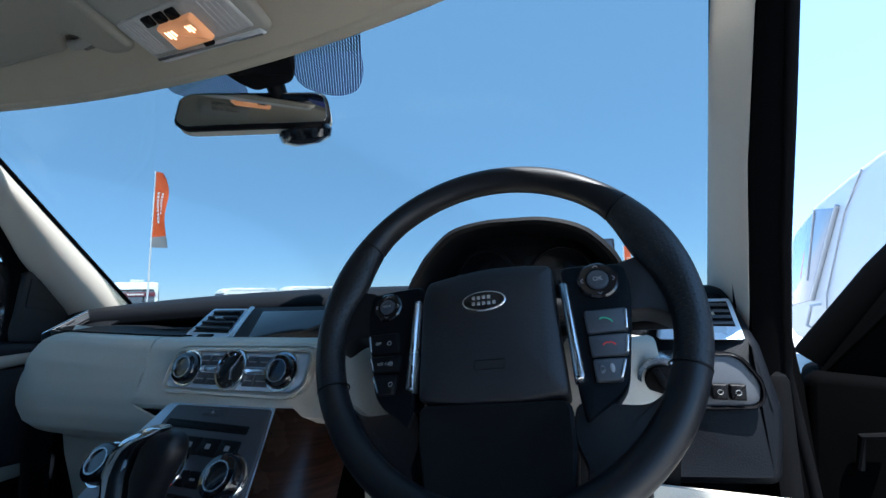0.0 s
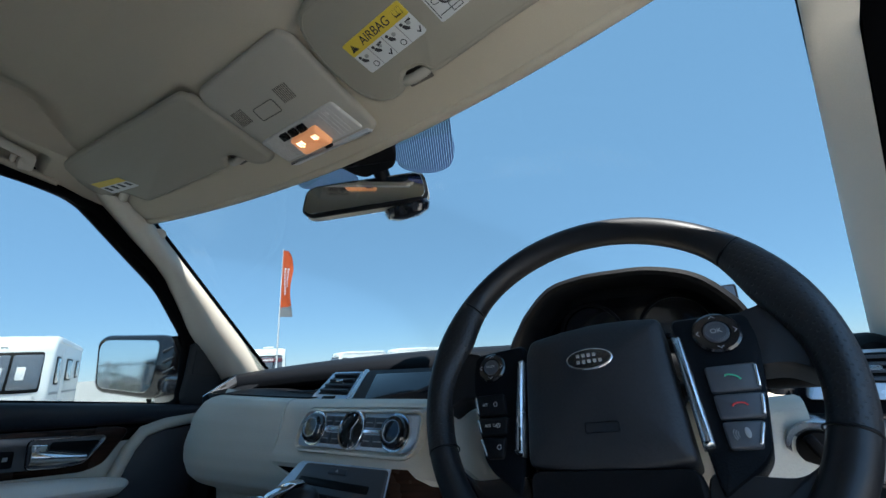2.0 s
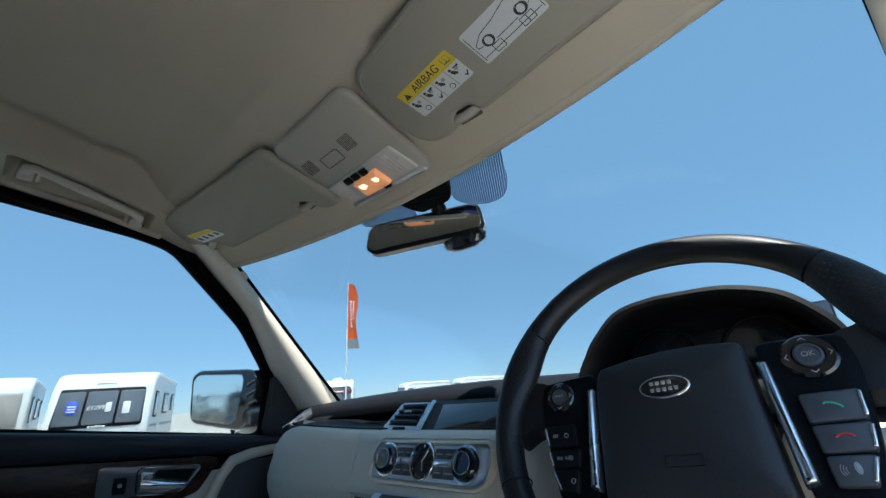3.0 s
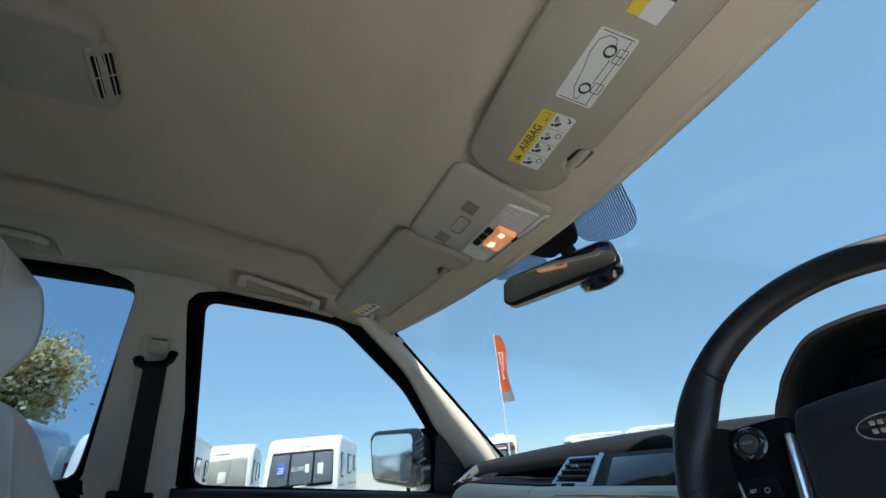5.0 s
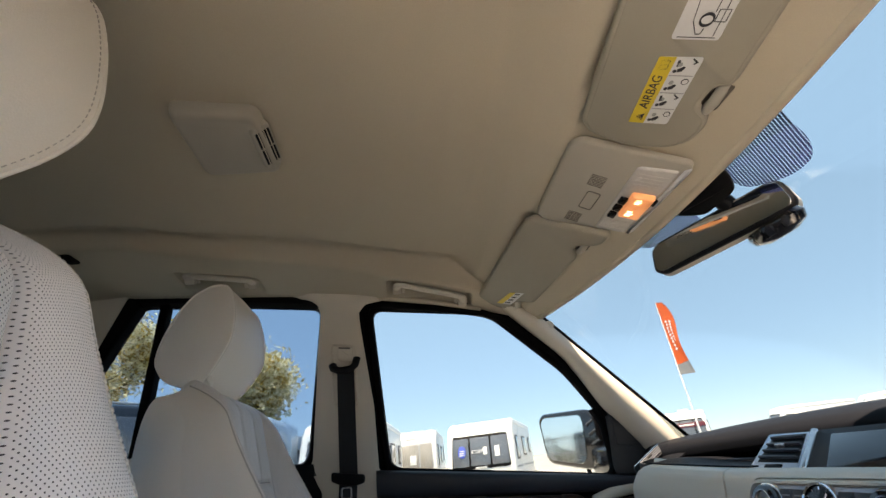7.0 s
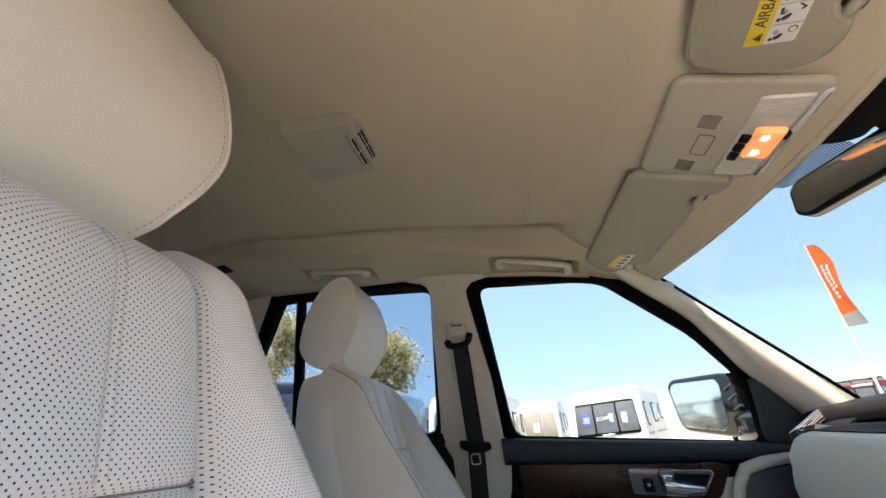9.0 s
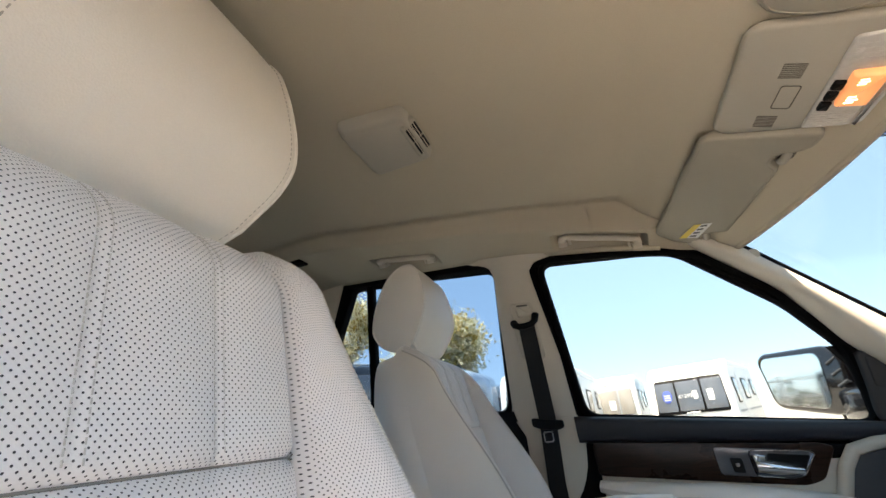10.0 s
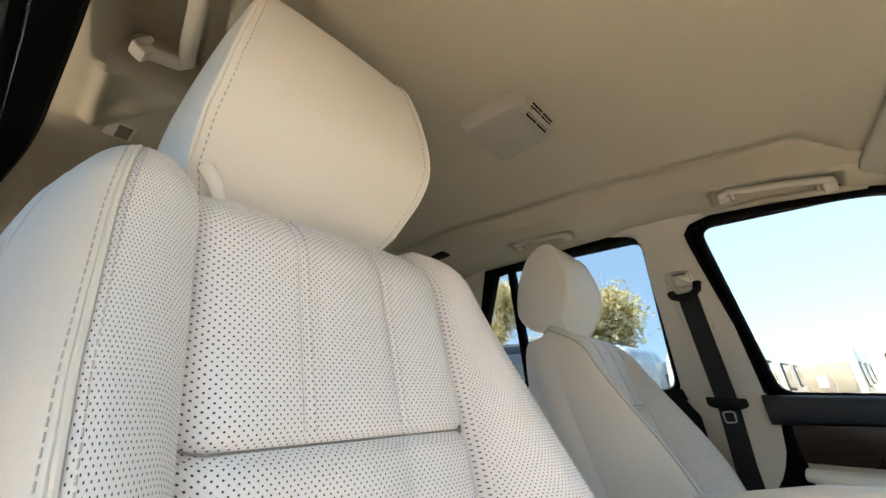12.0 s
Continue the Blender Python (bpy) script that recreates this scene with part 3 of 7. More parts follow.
door = thing("door_1", "closed passenger door with almond, black and walnut trim", "car door", (-0.70, -0.2, 0.6), kind="structure")
bm = bmesh.new()
ring(bm, FRONT_OPEN, left, 0.024, -0.014, 0.004)
part("window_frame", bm, RUBBER, door, "black rubber window surround")
bm = bmesh.new()
ring(bm, grow(FRONT_OPEN, 0.016), left, 0.050, -0.034, -0.010)
part("outer_frame", bm, RUBBER, door, "black outer door frame")
bm = bmesh.new()
block(bm, -0.705, -0.672, -0.62, -0.495, 0.45, 1.14, 0.006)
part("door_edge", bm, RUBBER, door)
bm = bmesh.new()
plate(bm, grow(FRONT_OPEN, 0.020), left, -0.026, -0.022, 0.001)
g = part("window_glass", bm, CLEAR, door)
g.visible_shadow = False
# upper roll, dark blue-black, under the glass
bm = bmesh.new()


def roll(u, v):
    y = lerp(-0.53, 0.135, u)
    top, low = lerp(1.126, 1.048, u), lerp(1.062, 1.012, u)
    a = math.pi * v
    z = lerp(top, low, 0.5 - 0.5 * math.cos(a))
    return left(y, z, 0.004 + 0.026 * math.sin(a) ** 0.7)


grid(bm, roll, 20, 12)
part("upper_roll", shell(bm, 0.004, (-1, 0, 0)), mat("midnight_soft_touch", (0.012, 0.014, 0.022), 0.5, vary=0.2, grain=600, bump=0.4), door, "black soft-touch top roll")
# walnut veneer strip with an upswept front end
bm = bmesh.new()
plate(bm, fillet([(-0.500, 1.062), (-0.500, 0.990), (-0.490, 0.985), (-0.080, 0.940), (-0.045, 0.950), (-0.008, 1.012), (-0.030, 1.022)], 0.012), left, 0.004, 0.018, 0.004)
part("veneer", bm, WALNUT, door, "glossy burr walnut veneer")
bm = bmesh.new()
plate(bm, fillet([(-0.240, 1.030), (-0.237, 0.972), (-0.100, 0.956), (-0.080, 0.959), (-0.048, 1.004), (-0.058, 1.010)], 0.010), left, 0.017, 0.021, 0.0015)
handle_plate = part("handle_plate", bm, TITANIUM, door, "satin grey handle plate")
bm = bmesh.new()
plate(bm, fillet([(-0.140, 1.010), (-0.138, 0.967), (-0.102, 0.962), (-0.082, 0.964), (-0.058, 1.000)], 0.008), left, 0.016, 0.0225, 0.001)
part("handle_recess", bm, BLACK, handle_plate, "black hollow behind the lever")
bm = bmesh.new()
plate(bm, fillet([(-0.212, 1.006), (-0.211, 0.976), (-0.188, 0.973), (-0.189, 1.003)], 0.004), left, 0.020, 0.024, 0.001)
part("lock_switch", bm, BLACK, handle_plate, "black lock switch")
bm = bmesh.new()
plate(bm, rect(-0.2035, -0.1965, 0.987, 0.994, 0.001), left, 0.0235, 0.0248, 0.0004)
part("lock_icon", bm, ICON, handle_plate)
bm = bmesh.new()
grid(bm, lambda u, v: left(lerp(-0.166, -0.082, u), lerp(0.986, 0.972, u) + 0.016 * (v - 0.5) * 2 * (1 - 0.35 * u), 0.022 + 0.014 * math.sin(math.pi * v) + 0.006 * math.sin(math.pi * u)), 14, 10)
shell(bm, 0.003, (-1, 0, 0))
part("lever", bm, CHROME, door, "bright chrome door lever")
bm = bmesh.new()
plate(bm, fillet([(-0.169, 1.011), (-0.165, 0.975), (-0.144, 0.974), (-0.142, 1.007)], 0.006), left, 0.020, 0.030, 0.004)
part("lever_root", bm, CHROME, door)
bm = bmesh.new()
ring(bm, fillet([(-0.172, 1.017), (-0.168, 0.967), (-0.102, 0.959), (-0.082, 0.962), (-0.053, 1.002), (-0.060, 1.008)], 0.009), left, 0.0028, 0.018, 0.0255)
part("handle_surround", bm, CHROME, handle_plate, "thin chrome line round the lever")
# almond lower panel, arm rest and grey speaker panel
bm = bmesh.new()
grid(bm, lambda u, v: left(lerp(-0.52, 0.16, u), lerp(lerp(0.985, 0.99, u), 0.52, v), 0.006 + 0.022 * math.sin(math.pi * min(1, v * 1.6))), 16, 14)
part("lower_panel", shell(bm, 0.006, (-1, 0, 0)), TRIM, door)
bm = bmesh.new()
sweep(bm, [left(-0.50, 0.965, 0.03), left(-0.40, 0.950, 0.055), left(-0.25, 0.938, 0.065), left(-0.12, 0.920, 0.06), left(-0.03, 0.905, 0.04), left(0.0, 0.902, 0.01)], lambda t: 0.034 * math.sin(math.pi * min(0.97, 0.08 + 0.9 * t)) ** 0.5 + 0.004, 14, flat=0.62)
part("armrest", bm, IVORY, door, "padded ivory leather armrest")
bm = bmesh.new()
sweep(bm, [left(0.145, 1.022, 0.022), left(0.06, 1.015, 0.028), left(0.015, 1.005, 0.030), left(-0.008, 0.975, 0.032), left(-0.03, 0.92, 0.036), left(-0.06, 0.86, 0.034)], 0.013, 12)
part("pocket_frame", bm, TRIM, door, "almond moulded frame of the front pocket")
bm = bmesh.new()
plate(bm, fillet([(0.002, 1.002), (0.15, 1.002), (0.16, 0.80), (-0.06, 0.82), (-0.02, 0.92)], 0.02), left, 0.02, 0.030, 0.004)
part("speaker_panel", bm, GREY_PANEL, door, "grey front panel of the door")
# triangular tweeter cover
TRI = fillet([(0.088, 1.052), (0.168, 1.040), (0.194, 1.115), (0.160, 1.172), (0.125, 1.195), (0.092, 1.198)], 0.014)
bm = bmesh.new()
plate(bm, TRI, left, -0.02, 0.014, 0.006)
tw = part("tweeter_cover", bm, CHARCOAL, door, "black triangular speaker cover")
bm = bmesh.new()
plate(bm, inset(fillet([(0.098, 1.118), (0.176, 1.106), (0.182, 1.120), (0.156, 1.162), (0.125, 1.184), (0.100, 1.188)], 0.01), 0.004), left, 0.012, 0.0165, 0.002)
part("grille", bm, CHARCOAL, tw)
# black corner between pillar trim and window
bm = bmesh.new()
plate(bm, [(0.06, 1.215), (0.092, 1.16), (0.09, 1.045), (0.20, 1.03), (0.215, 1.11), (0.14, 1.20)], left, -0.03, -0.004, 0.002)
part("corner_filler", bm, RUBBER, door)
bm = bmesh.new()
sweep(bm, [left(-0.522, 1.10, -0.004), left(-0.530, 1.28, -0.004), left(-0.552, 1.44, -0.002), left(-0.558, 1.52, 0.004), left(-0.545, 1.537, 0.004), left(-0.50, 1.540, 0.004), left(-0.36, 1.520, 0.004), left(-0.215, 1.496, 0.004), left(-0.150, 1.474, 0.002), left(-0.03, 1.376, 0.0), left(0.06, 1.256, -0.002), left(0.10, 1.200, -0.004), left(0.155, 1.145, -0.01)], 0.010, 10)
part("aperture_seal", bm, RUBBER, door, "black rubber seal round the doorway")
# outer skin so that the door closes the cabin
bm = bmesh.new()
block(bm, -0.80, -0.70, -0.56, 0.40, 0.45, 1.045, 0.015)
part("outer_skin", bm, DARK_PAINT, door, "dark painted outer skin")

# rear door with quarter light, seen past the passenger seat
rdoor = thing("door_2", "closed rear door with black frame and tinted privacy glass", "car door", (-0.70, -1.0, 0.6), kind="structure")
bm = bmesh.new()
ring(bm, REAR_OPEN, left, 0.030, -0.030, 0.006)
part("window_frame", bm, RUBBER, rdoor, "black rubber window surround")
bm = bmesh.new()
ring(bm, grow(REAR_OPEN, 0.016), left, 0.050, -0.034, -0.010)
part("outer_frame", bm, RUBBER, rdoor, "black outer door frame")
bm = bmesh.new()
plate(bm, inset(REAR_OPEN, -0.004), left, -0.026, -0.022, 0.001)
part("window_glass", bm, PRIVACY, rdoor, "blue-tinted privacy glass").visible_shadow = False
bm = bmesh.new()
plate(bm, [(-1.093, 1.58), (-1.070, 1.58), (-1.098, 1.16), (-1.124, 1.16)], left, -0.02, 0.004, 0.003)
part("divider_bar", bm, RUBBER, rdoor, "black quarter-light divider")
bm = bmesh.new()
plate(bm, fillet([(-1.16, 1.60), (-1.135, 1.58), (-1.255, 1.34), (-1.34, 1.16), (-1.40, 1.16), (-1.28, 1.42), (-1.195, 1.60)], 0.01), left, -0.02, 0.012, 0.004)
part("quarter_frame", bm, RUBBER, rdoor)
bm = bmesh.new()
grid(bm, lambda u, v: left(lerp(-1.45, -0.66, u), lerp(lerp(1.20, 1.153, u), 0.5, v), 0.008 + 0.02 * math.sin(math.pi * min(1, v * 2.2))), 14, 12)
part("door_panel", shell(bm, 0.006, (-1, 0, 0)), BLACK_SOFT, rdoor)
bm = bmesh.new()
block(bm, -0.80, -0.70, -1.50, -0.58, 0.45, 1.10, 0.015)
part("outer_skin", bm, DARK_PAINT, rdoor)

# pillar between the doors
bpil = thing("pillar_middle", "almond trimmed centre pillar carrying the seat belt", "pillar", (-0.66, -0.6, 0.6), kind="structure")


def bp(u, v):
    z = lerp(1.60, 1.120, v)
    y0 = table([(1.12, -0.690), (1.40, -0.678), (1.515, -0.670), (1.535, -0.673), (1.550, -0.682), (1.560, -0.697), (1.568, -0.720), (1.60, -0.80)], z)
    y1 = table([(1.12, -0.520), (1.28, -0.529), (1.44, -0.553), (1.505, -0.560), (1.522, -0.556), (1.534, -0.545), (1.542, -0.526), (1.548, -0.495), (1.60, -0.42)], z)
    return left(lerp(y0, y1, u), z, 0.004 + 0.020 * math.sin(math.pi * u) ** 0.6)


bm = bmesh.new()
grid(bm, bp, 16, 72)
part("upper_trim", shell(bm, 0.006, (-1, 0, 0)), TRIM, bpil)
bm = bmesh.new()
grid(bm, lambda u, v: left(lerp(-0.695, lerp(-0.518, -0.475, v), u), lerp(1.128, 0.50, v), 0.003 + 0.024 * math.sin(math.pi * u) ** 0.6), 14, 10)
part("lower_trim", shell(bm, 0.006, (-1, 0, 0)), TRIM, bpil)
# headlining edge above the pillar
bm = bmesh.new()
sweep(bm, [left(y, table(EDGE, y) + 0.004, 0.008) for y in [-1.5, -1.35, -1.18, -1.0, -0.85, -0.69, -0.6, -0.52, -0.44, -0.36, -0.28, -0.22]], 0.0085, 10)
part("cant_rail", bm, FABRIC, bpil)

belt = thing("seat_belt", "black seat belt hanging from its pillar guide", "seat belt", (-0.65, -0.6, 1.0))
bm = bmesh.new()
HOUSING = fillet([(-0.640, 1.435), (-0.576, 1.429), (-0.567, 1.276), (-0.634, 1.282)], 0.012, 5)
plate(bm, HOUSING, left, 0.016, 0.0300, 0.004)
adj = part("adjuster_plate", bm, TRIM, belt, "almond height adjuster")
bm = bmesh.new()
ring(bm, grow(HOUSING, -0.007), left, 0.0030, 0.0290, 0.0325)
part("slide_edge", bm, TRIM, adj)
bm = bmesh.new()
plate(bm, fillet([(-0.622, 1.425), (-0.580, 1.421), (-0.580, 1.386), (-0.620, 1.389)], 0.007, 4), left, 0.026, 0.044, 0.006)
part("adjuster_button", bm, TRIM, adj)
bm = bmesh.new()
plate(bm, fillet([(-0.616, 1.4205), (-0.586, 1.4175), (-0.586, 1.4135), (-0.616, 1.4165)], 0.0015), left, 0.0435, 0.0452, 0.0006)
part("finger_groove", bm, TRIM_DARK, adj)
bm = bmesh.new()
sweep(bm, [left(-0.632, 1.376, 0.040), left(-0.628, 1.366, 0.052), left(-0.616, 1.360, 0.058), left(-0.600, 1.359, 0.060), left(-0.584, 1.362, 0.057), left(-0.574, 1.372, 0.050), left(-0.570, 1.390, 0.040)], 0.0105, 12, flat=0.85)
part("guide_loop", bm, BLACK, belt, "black plastic belt guide")
bm = bmesh.new()


def strap(u, v):
    z = lerp(1.366, 0.55, v)
    yc = table([(0.55, -0.60), (0.98, -0.603), (1.12, -0.594), (1.366, -0.599)], z)
    return left(yc + (u - 0.5) * 0.043, z, 0.044 - 0.004 * v + 0.002 * math.sin(9 * v))


grid(bm, strap, 4, 40)
part("webbing", shell(bm, 0.0016, (-1, 0, 0)), WEBBING, belt)
bm = bmesh.new()
plate(bm, fillet([(-0.634, 1.132), (-0.556, 1.120), (-0.556, 1.103), (-0.572, 1.098), (-0.616, 1.104), (-0.634, 1.112)], 0.006), left, 0.036, 0.054, 0.004)
part("tongue_body", bm, BLACK, belt)
bm = bmesh.new()
ring(bm, rect(-0.607, -0.590, 1.076, 1.094, 0.003), left, 0.005, 0.045, 0.050)
part("tongue_blade", bm, SATIN, belt, "bare steel buckle tongue")

# far side: pillar, roof rail and rear quarter of the driver's side
rpil = thing("pillar_driver_side", "almond trimmed pillar behind the driver's doorway", "pillar", (0.66, -0.8, 0.6), kind="structure")
bm = bmesh.new()
grid(bm, lambda u, v: right(lerp(-0.69, -0.555, u), lerp(1.60, 0.5, v), 0.004 + 0.02 * math.sin(math.pi * u) ** 0.6), 12, 20)
part("trim", shell(bm, 0.006, (1, 0, 0)), TRIM, rpil)
bm = bmesh.new()
FAR_OPEN = fillet([(-1.26, 1.20), (-0.74, 1.16), (-0.73, 1.495), (-0.90, 1.507), (-1.12, 1.505), (-1.28, 1.36)], 0.03, 5)


def far_side(u, v, w):
    return right(u, v, w + 0.034 * soft(1.30, 1.55, v))


plate(bm, FAR_OPEN, far_side, -0.02, -0.016, 0.001)
part("rear_glass", bm, PRIVACY, rpil).visible_shadow = False
bm = bmesh.new()
ring(bm, FAR_OPEN, far_side, 0.048, -0.03, 0.012)
part("rear_frame", bm, RUBBER, rpil)
bm = bmesh.new()
sweep(bm, [right(y, table(EDGE, y) + 0.004, 0.008) for y in [-1.5, -1.35, -1.18, -1.0, -0.85, -0.69, -0.52, -0.36, -0.22, -0.14]], 0.0085, 10)
part("cant_rail", bm, FABRIC, rpil)
bm = bmesh.new()
sweep(bm, [right(y, table(EDGE, y) - 0.012, -0.002) for y in [-0.80, -0.69, -0.52, -0.36, -0.22, -0.14]], 0.013, 10)
part("door_seal", bm, RUBBER, rpil)
bm = bmesh.new()
grid(bm, lambda u, v: right(lerp(-1.45, -0.66, u), lerp(1.165, 0.5, v), 0.006), 8, 8)
part("door_panel", shell(bm, 0.006, (1, 0, 0)), BLACK_SOFT, rpil)
bm = bmesh.new()
block(bm, 0.70, 0.80, -1.9, -0.62, 0.45, 1.10, 0.015)
part("outer_skin", bm, DARK_PAINT, rpil)
# rear quarters, both sides, with small windows beyond the seats
for s, nm in ((-1, "quarter_left"), (1, "quarter_right")):
    q = thing(nm, "almond rear quarter trim with a small side window", "quarter panel", (s * 0.62, -1.8, 0.6), kind="structure")
    to3 = (lambda u, v, w, s=s: Vector((s * (side_x(v) - w), u, v)))
    bm = bmesh.new()
    for pts in ([(-1.62, 1.12), (-1.335, 1.12), (-1.25, 1.40), (-1.16, 1.62), (-1.62, 1.62)], [(-2.40, 1.12), (-2.12, 1.12), (-2.12, 1.60), (-2.40, 1.55)], [(-2.40, 0.45), (-1.45, 0.45), (-1.40, 1.125), (-2.40, 1.125)], [(-2.125, 1.46), (-1.615, 1.52), (-1.615, 1.62), (-2.125, 1.60)]):
        plate(bm, pts, to3, -0.02, 0.014, 0.006)
    part("trim", bm, TRIM, q)
    bm = bmesh.new()
    plate(bm, [(-2.13, 1.11), (-1.61, 1.11), (-1.61, 1.53), (-2.13, 1.47)], to3, -0.016, -0.012, 0.001)
    part("glass", bm, PRIVACY, q).visible_shadow = False
    bm = bmesh.new()
    plate(bm, [(-2.42, 0.40), (-1.30, 0.40), (-1.30, 1.10), (-2.42, 1.10)], to3, -0.16, -0.09, 0.02)
    part("outer_skin", bm, DARK_PAINT, q)
    bm = bmesh.new()
    for pts in ([(-1.60, 1.10), (-1.36, 1.10), (-1.20, 1.62), (-1.60, 1.62)], [(-2.42, 1.10), (-2.13, 1.10), (-2.13, 1.62), (-2.42, 1.57)]):
        plate(bm, pts, to3, -0.06, -0.024, 0.008)
    part("outer_pillars", bm, DARK_PAINT, q)

# door mirror outside the near-side glass
dm = thing("door_mirror", "black door mirror reflecting a hedge, fence and sky", "door mirror", (-0.80, 0.12, 1.05))
MM = axes(Vector((-0.925, 0.082, 1.152)), Vector((0.93, 0.37, -0.02)), (0, 0, 1))
bm = bmesh.new()
OUT = fillet([(-0.136, 0.070), (-0.122, -0.066), (0.080, -0.090), (0.135, -0.060), (0.146, 0.050), (0.100, 0.082), (-0.112, 0.090)], 0.035, 6)
PANE = fillet([(-0.120, 0.058), (-0.108, -0.054), (0.052, -0.072), (0.074, -0.052), (0.086, 0.052), (0.074, 0.068), (-0.100, 0.076)], 0.022, 6)
plate(bm, OUT, on(MM), -0.012, 0.012, 0.010)
part("housing", bm, GLOSS_BLACK, dm, "gloss black mirror housing")
bm = bmesh.new()
vs0 = [bm.verts.new(MM @ Vector((p[0], p[1], -0.010))) for p in OUT]
vs1 = [bm.verts.new(MM @ Vector((p[0] * 0.9 + 0.012, p[1] * 0.88, -0.06))) for p in OUT]
vs2 = [bm.verts.new(MM @ Vector((p[0] * 0.55 + 0.03, p[1] * 0.55, -0.105))) for p in OUT]
for a, b in ((vs0, vs1), (vs1, vs2)):
    for i in range(len(OUT)):
        bm.faces.new((a[i - 1], a[i], b[i], b[i - 1]))
bm.faces.new(vs2)
part("back_cap", bm, DARK_PAINT, dm)
bm = bmesh.new()
plate(bm, PANE, on(MM), 0.010, 0.0135, 0.001)
part("mirror_glass", bm, MIRROR, dm, "silvered mirror glass", 1)
bm = bmesh.new()
block(bm, -0.86, -0.70, 0.105, 0.165, 1.045, 1.125, 0.018, 3)
part("mounting_arm", bm, GLOSS_BLACK, dm)
# reflections on the housing's edge, built as three solid grey strips
bm = bmesh.new()
for k in range(3):
    sweep(bm, [MM @ Vector((0.100 + 0.004 * k, 0.035 - 0.028 * k, 0.012)), MM @ Vector((0.128 + 0.004 * k, 0.048 - 0.028 * k, 0.008))], 0.005, 8)
part("strip_reflections", bm, GREY_PANEL, dm, "grey strips modelled in place of reflections on the housing")


# ---- fittings on the headlining ----
QS = -0.446
QN = Vector((0, -QS, 1)).normalized() * -1.0


def under(x, y, w):
    """On the sloping front of the headlining; w metres out of it, downwards."""
    return Vector((x, y, 1.468 + QS * (y + 0.048))) + QN * w


def sun_visor(pts, clip, pivot, label, name="sun_visor"):
    v = thing(name, label, "sun visor", (pivot[0] * 0.6, -0.1, 1.5))
    s = 1 if pivot[0] > 0 else -1
    bm = bmesh.new()
    cushion(bm, fillet(pts, 0.011, 5), under, -0.006, 0.019, 0.0055, 0.011)
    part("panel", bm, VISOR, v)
    # welded edge seam, a finger's width inside the outline
    bm = bmesh.new()
    loop = grow(fillet(pts, 0.011, 5), -0.0065)
    sweep(bm, [under(q[0], q[1], 0.0187) for q in loop], 0.0009, 5, closed=True)
    part("edge_seam", bm, VISOR, v)
    cx, cy = clip
    bm = bmesh.new()
    plate(bm, rect(cx - 0.019, cx + 0.019, cy - 0.010, cy + 0.018, 0.004), under, -0.004, 0.004, 0.002)
    part("clip_recess", bm, TRIM_DARK, v, "dark recess of the clip")
    bm = bmesh.new()
    sweep(bm, [under(cx - 0.022, cy + 0.004, 0.006), under(cx - 0.014, cy + 0.004, 0.0125), under(cx, cy + 0.005, 0.0135), under(cx + 0.014, cy + 0.004, 0.0125), under(cx + 0.022, cy + 0.004, 0.006)], 0.0066, 12)
    part("clip", bm, TRIM_SHADED, v)
    bm = bmesh.new()
    px, py = pivot
    sweep(bm, [under(px - s * 0.05, py - 0.012, 0.008), under(px - s * 0.015, py - 0.004, 0.011), under(px + s * 0.02, py + 0.006, 0.004)], 0.0085, 12)
    part("pivot", bm, TRIM, v)
    return v


vis_d = sun_visor([(0.101, -0.120), (0.100, -0.150), (0.106, -0.176), (0.122, -0.190), (0.290, -0.209), (0.535, -0.222), (0.585, -0.200), (0.585, -0.150), (0.560, -0.130), (0.525, -0.135), (0.490, -0.118), (0.470, -0.092), (0.430, -0.0855), (0.320, -0.075), (0.232, -0.0640), (0.221, -0.0660), (0.215, -0.0790), (0.187, -0.0800), (0.179, -0.0620), (0.160, -0.0570), (0.136, -0.0600), (0.115, -0.078)], (0.197, -0.074), (0.555, -0.116), "folded-up beige sun visor with airbag and height labels")
vis_p = sun_visor([(-0.102, -0.062), (-0.128, -0.185), (-0.140, -0.198), (-0.300, -0.209), (-0.545, -0.224), (-0.572, -0.214), (-0.585, -0.165), (-0.575, -0.140), (-0.552, -0.131), (-0.525, -0.136), (-0.500, -0.118), (-0.483, -0.092), (-0.400, -0.087), (-0.215, -0.0790), (-0.205, -0.0820), (-0.192, -0.0950), (-0.166, -0.0920), (-0.158, -0.0700), (-0.140, -0.0580), (-0.115, -0.0560)], (-0.178, -0.086), (-0.560, -0.116), "folded-up beige sun visor with a small yellow label")


def quad(a, b, c, d):
    """Map the unit square on four corners."""
    a, b, c, d = (Vector(p) for p in (a, b, c, d))
    return lambda u, v: (a.lerp(b, u)).lerp(d.lerp(c, u), v)


def sticker(parent, corners, name, label, parts, lift=0.0192):
    q = quad(*corners)
    base = lambda u, v, w: under(*q(u, v), lift + w)
    bm = bmesh.new()
    plate(bm, rect(0, 1, 0, 1, 0.06), base, 0.0, 0.0004, 0.0001)
    st = part(name, bm, PAPER, parent, label)
    for nm, outlines, material in parts:
        for o in outlines:
            bm = bmesh.new()
            plate(bm, o, base, 0.0003, 0.0010 if nm in ("ban_field", "manual_page") else 0.0008, 0.0001)
            part(nm, bm, material, st)
    return st, q


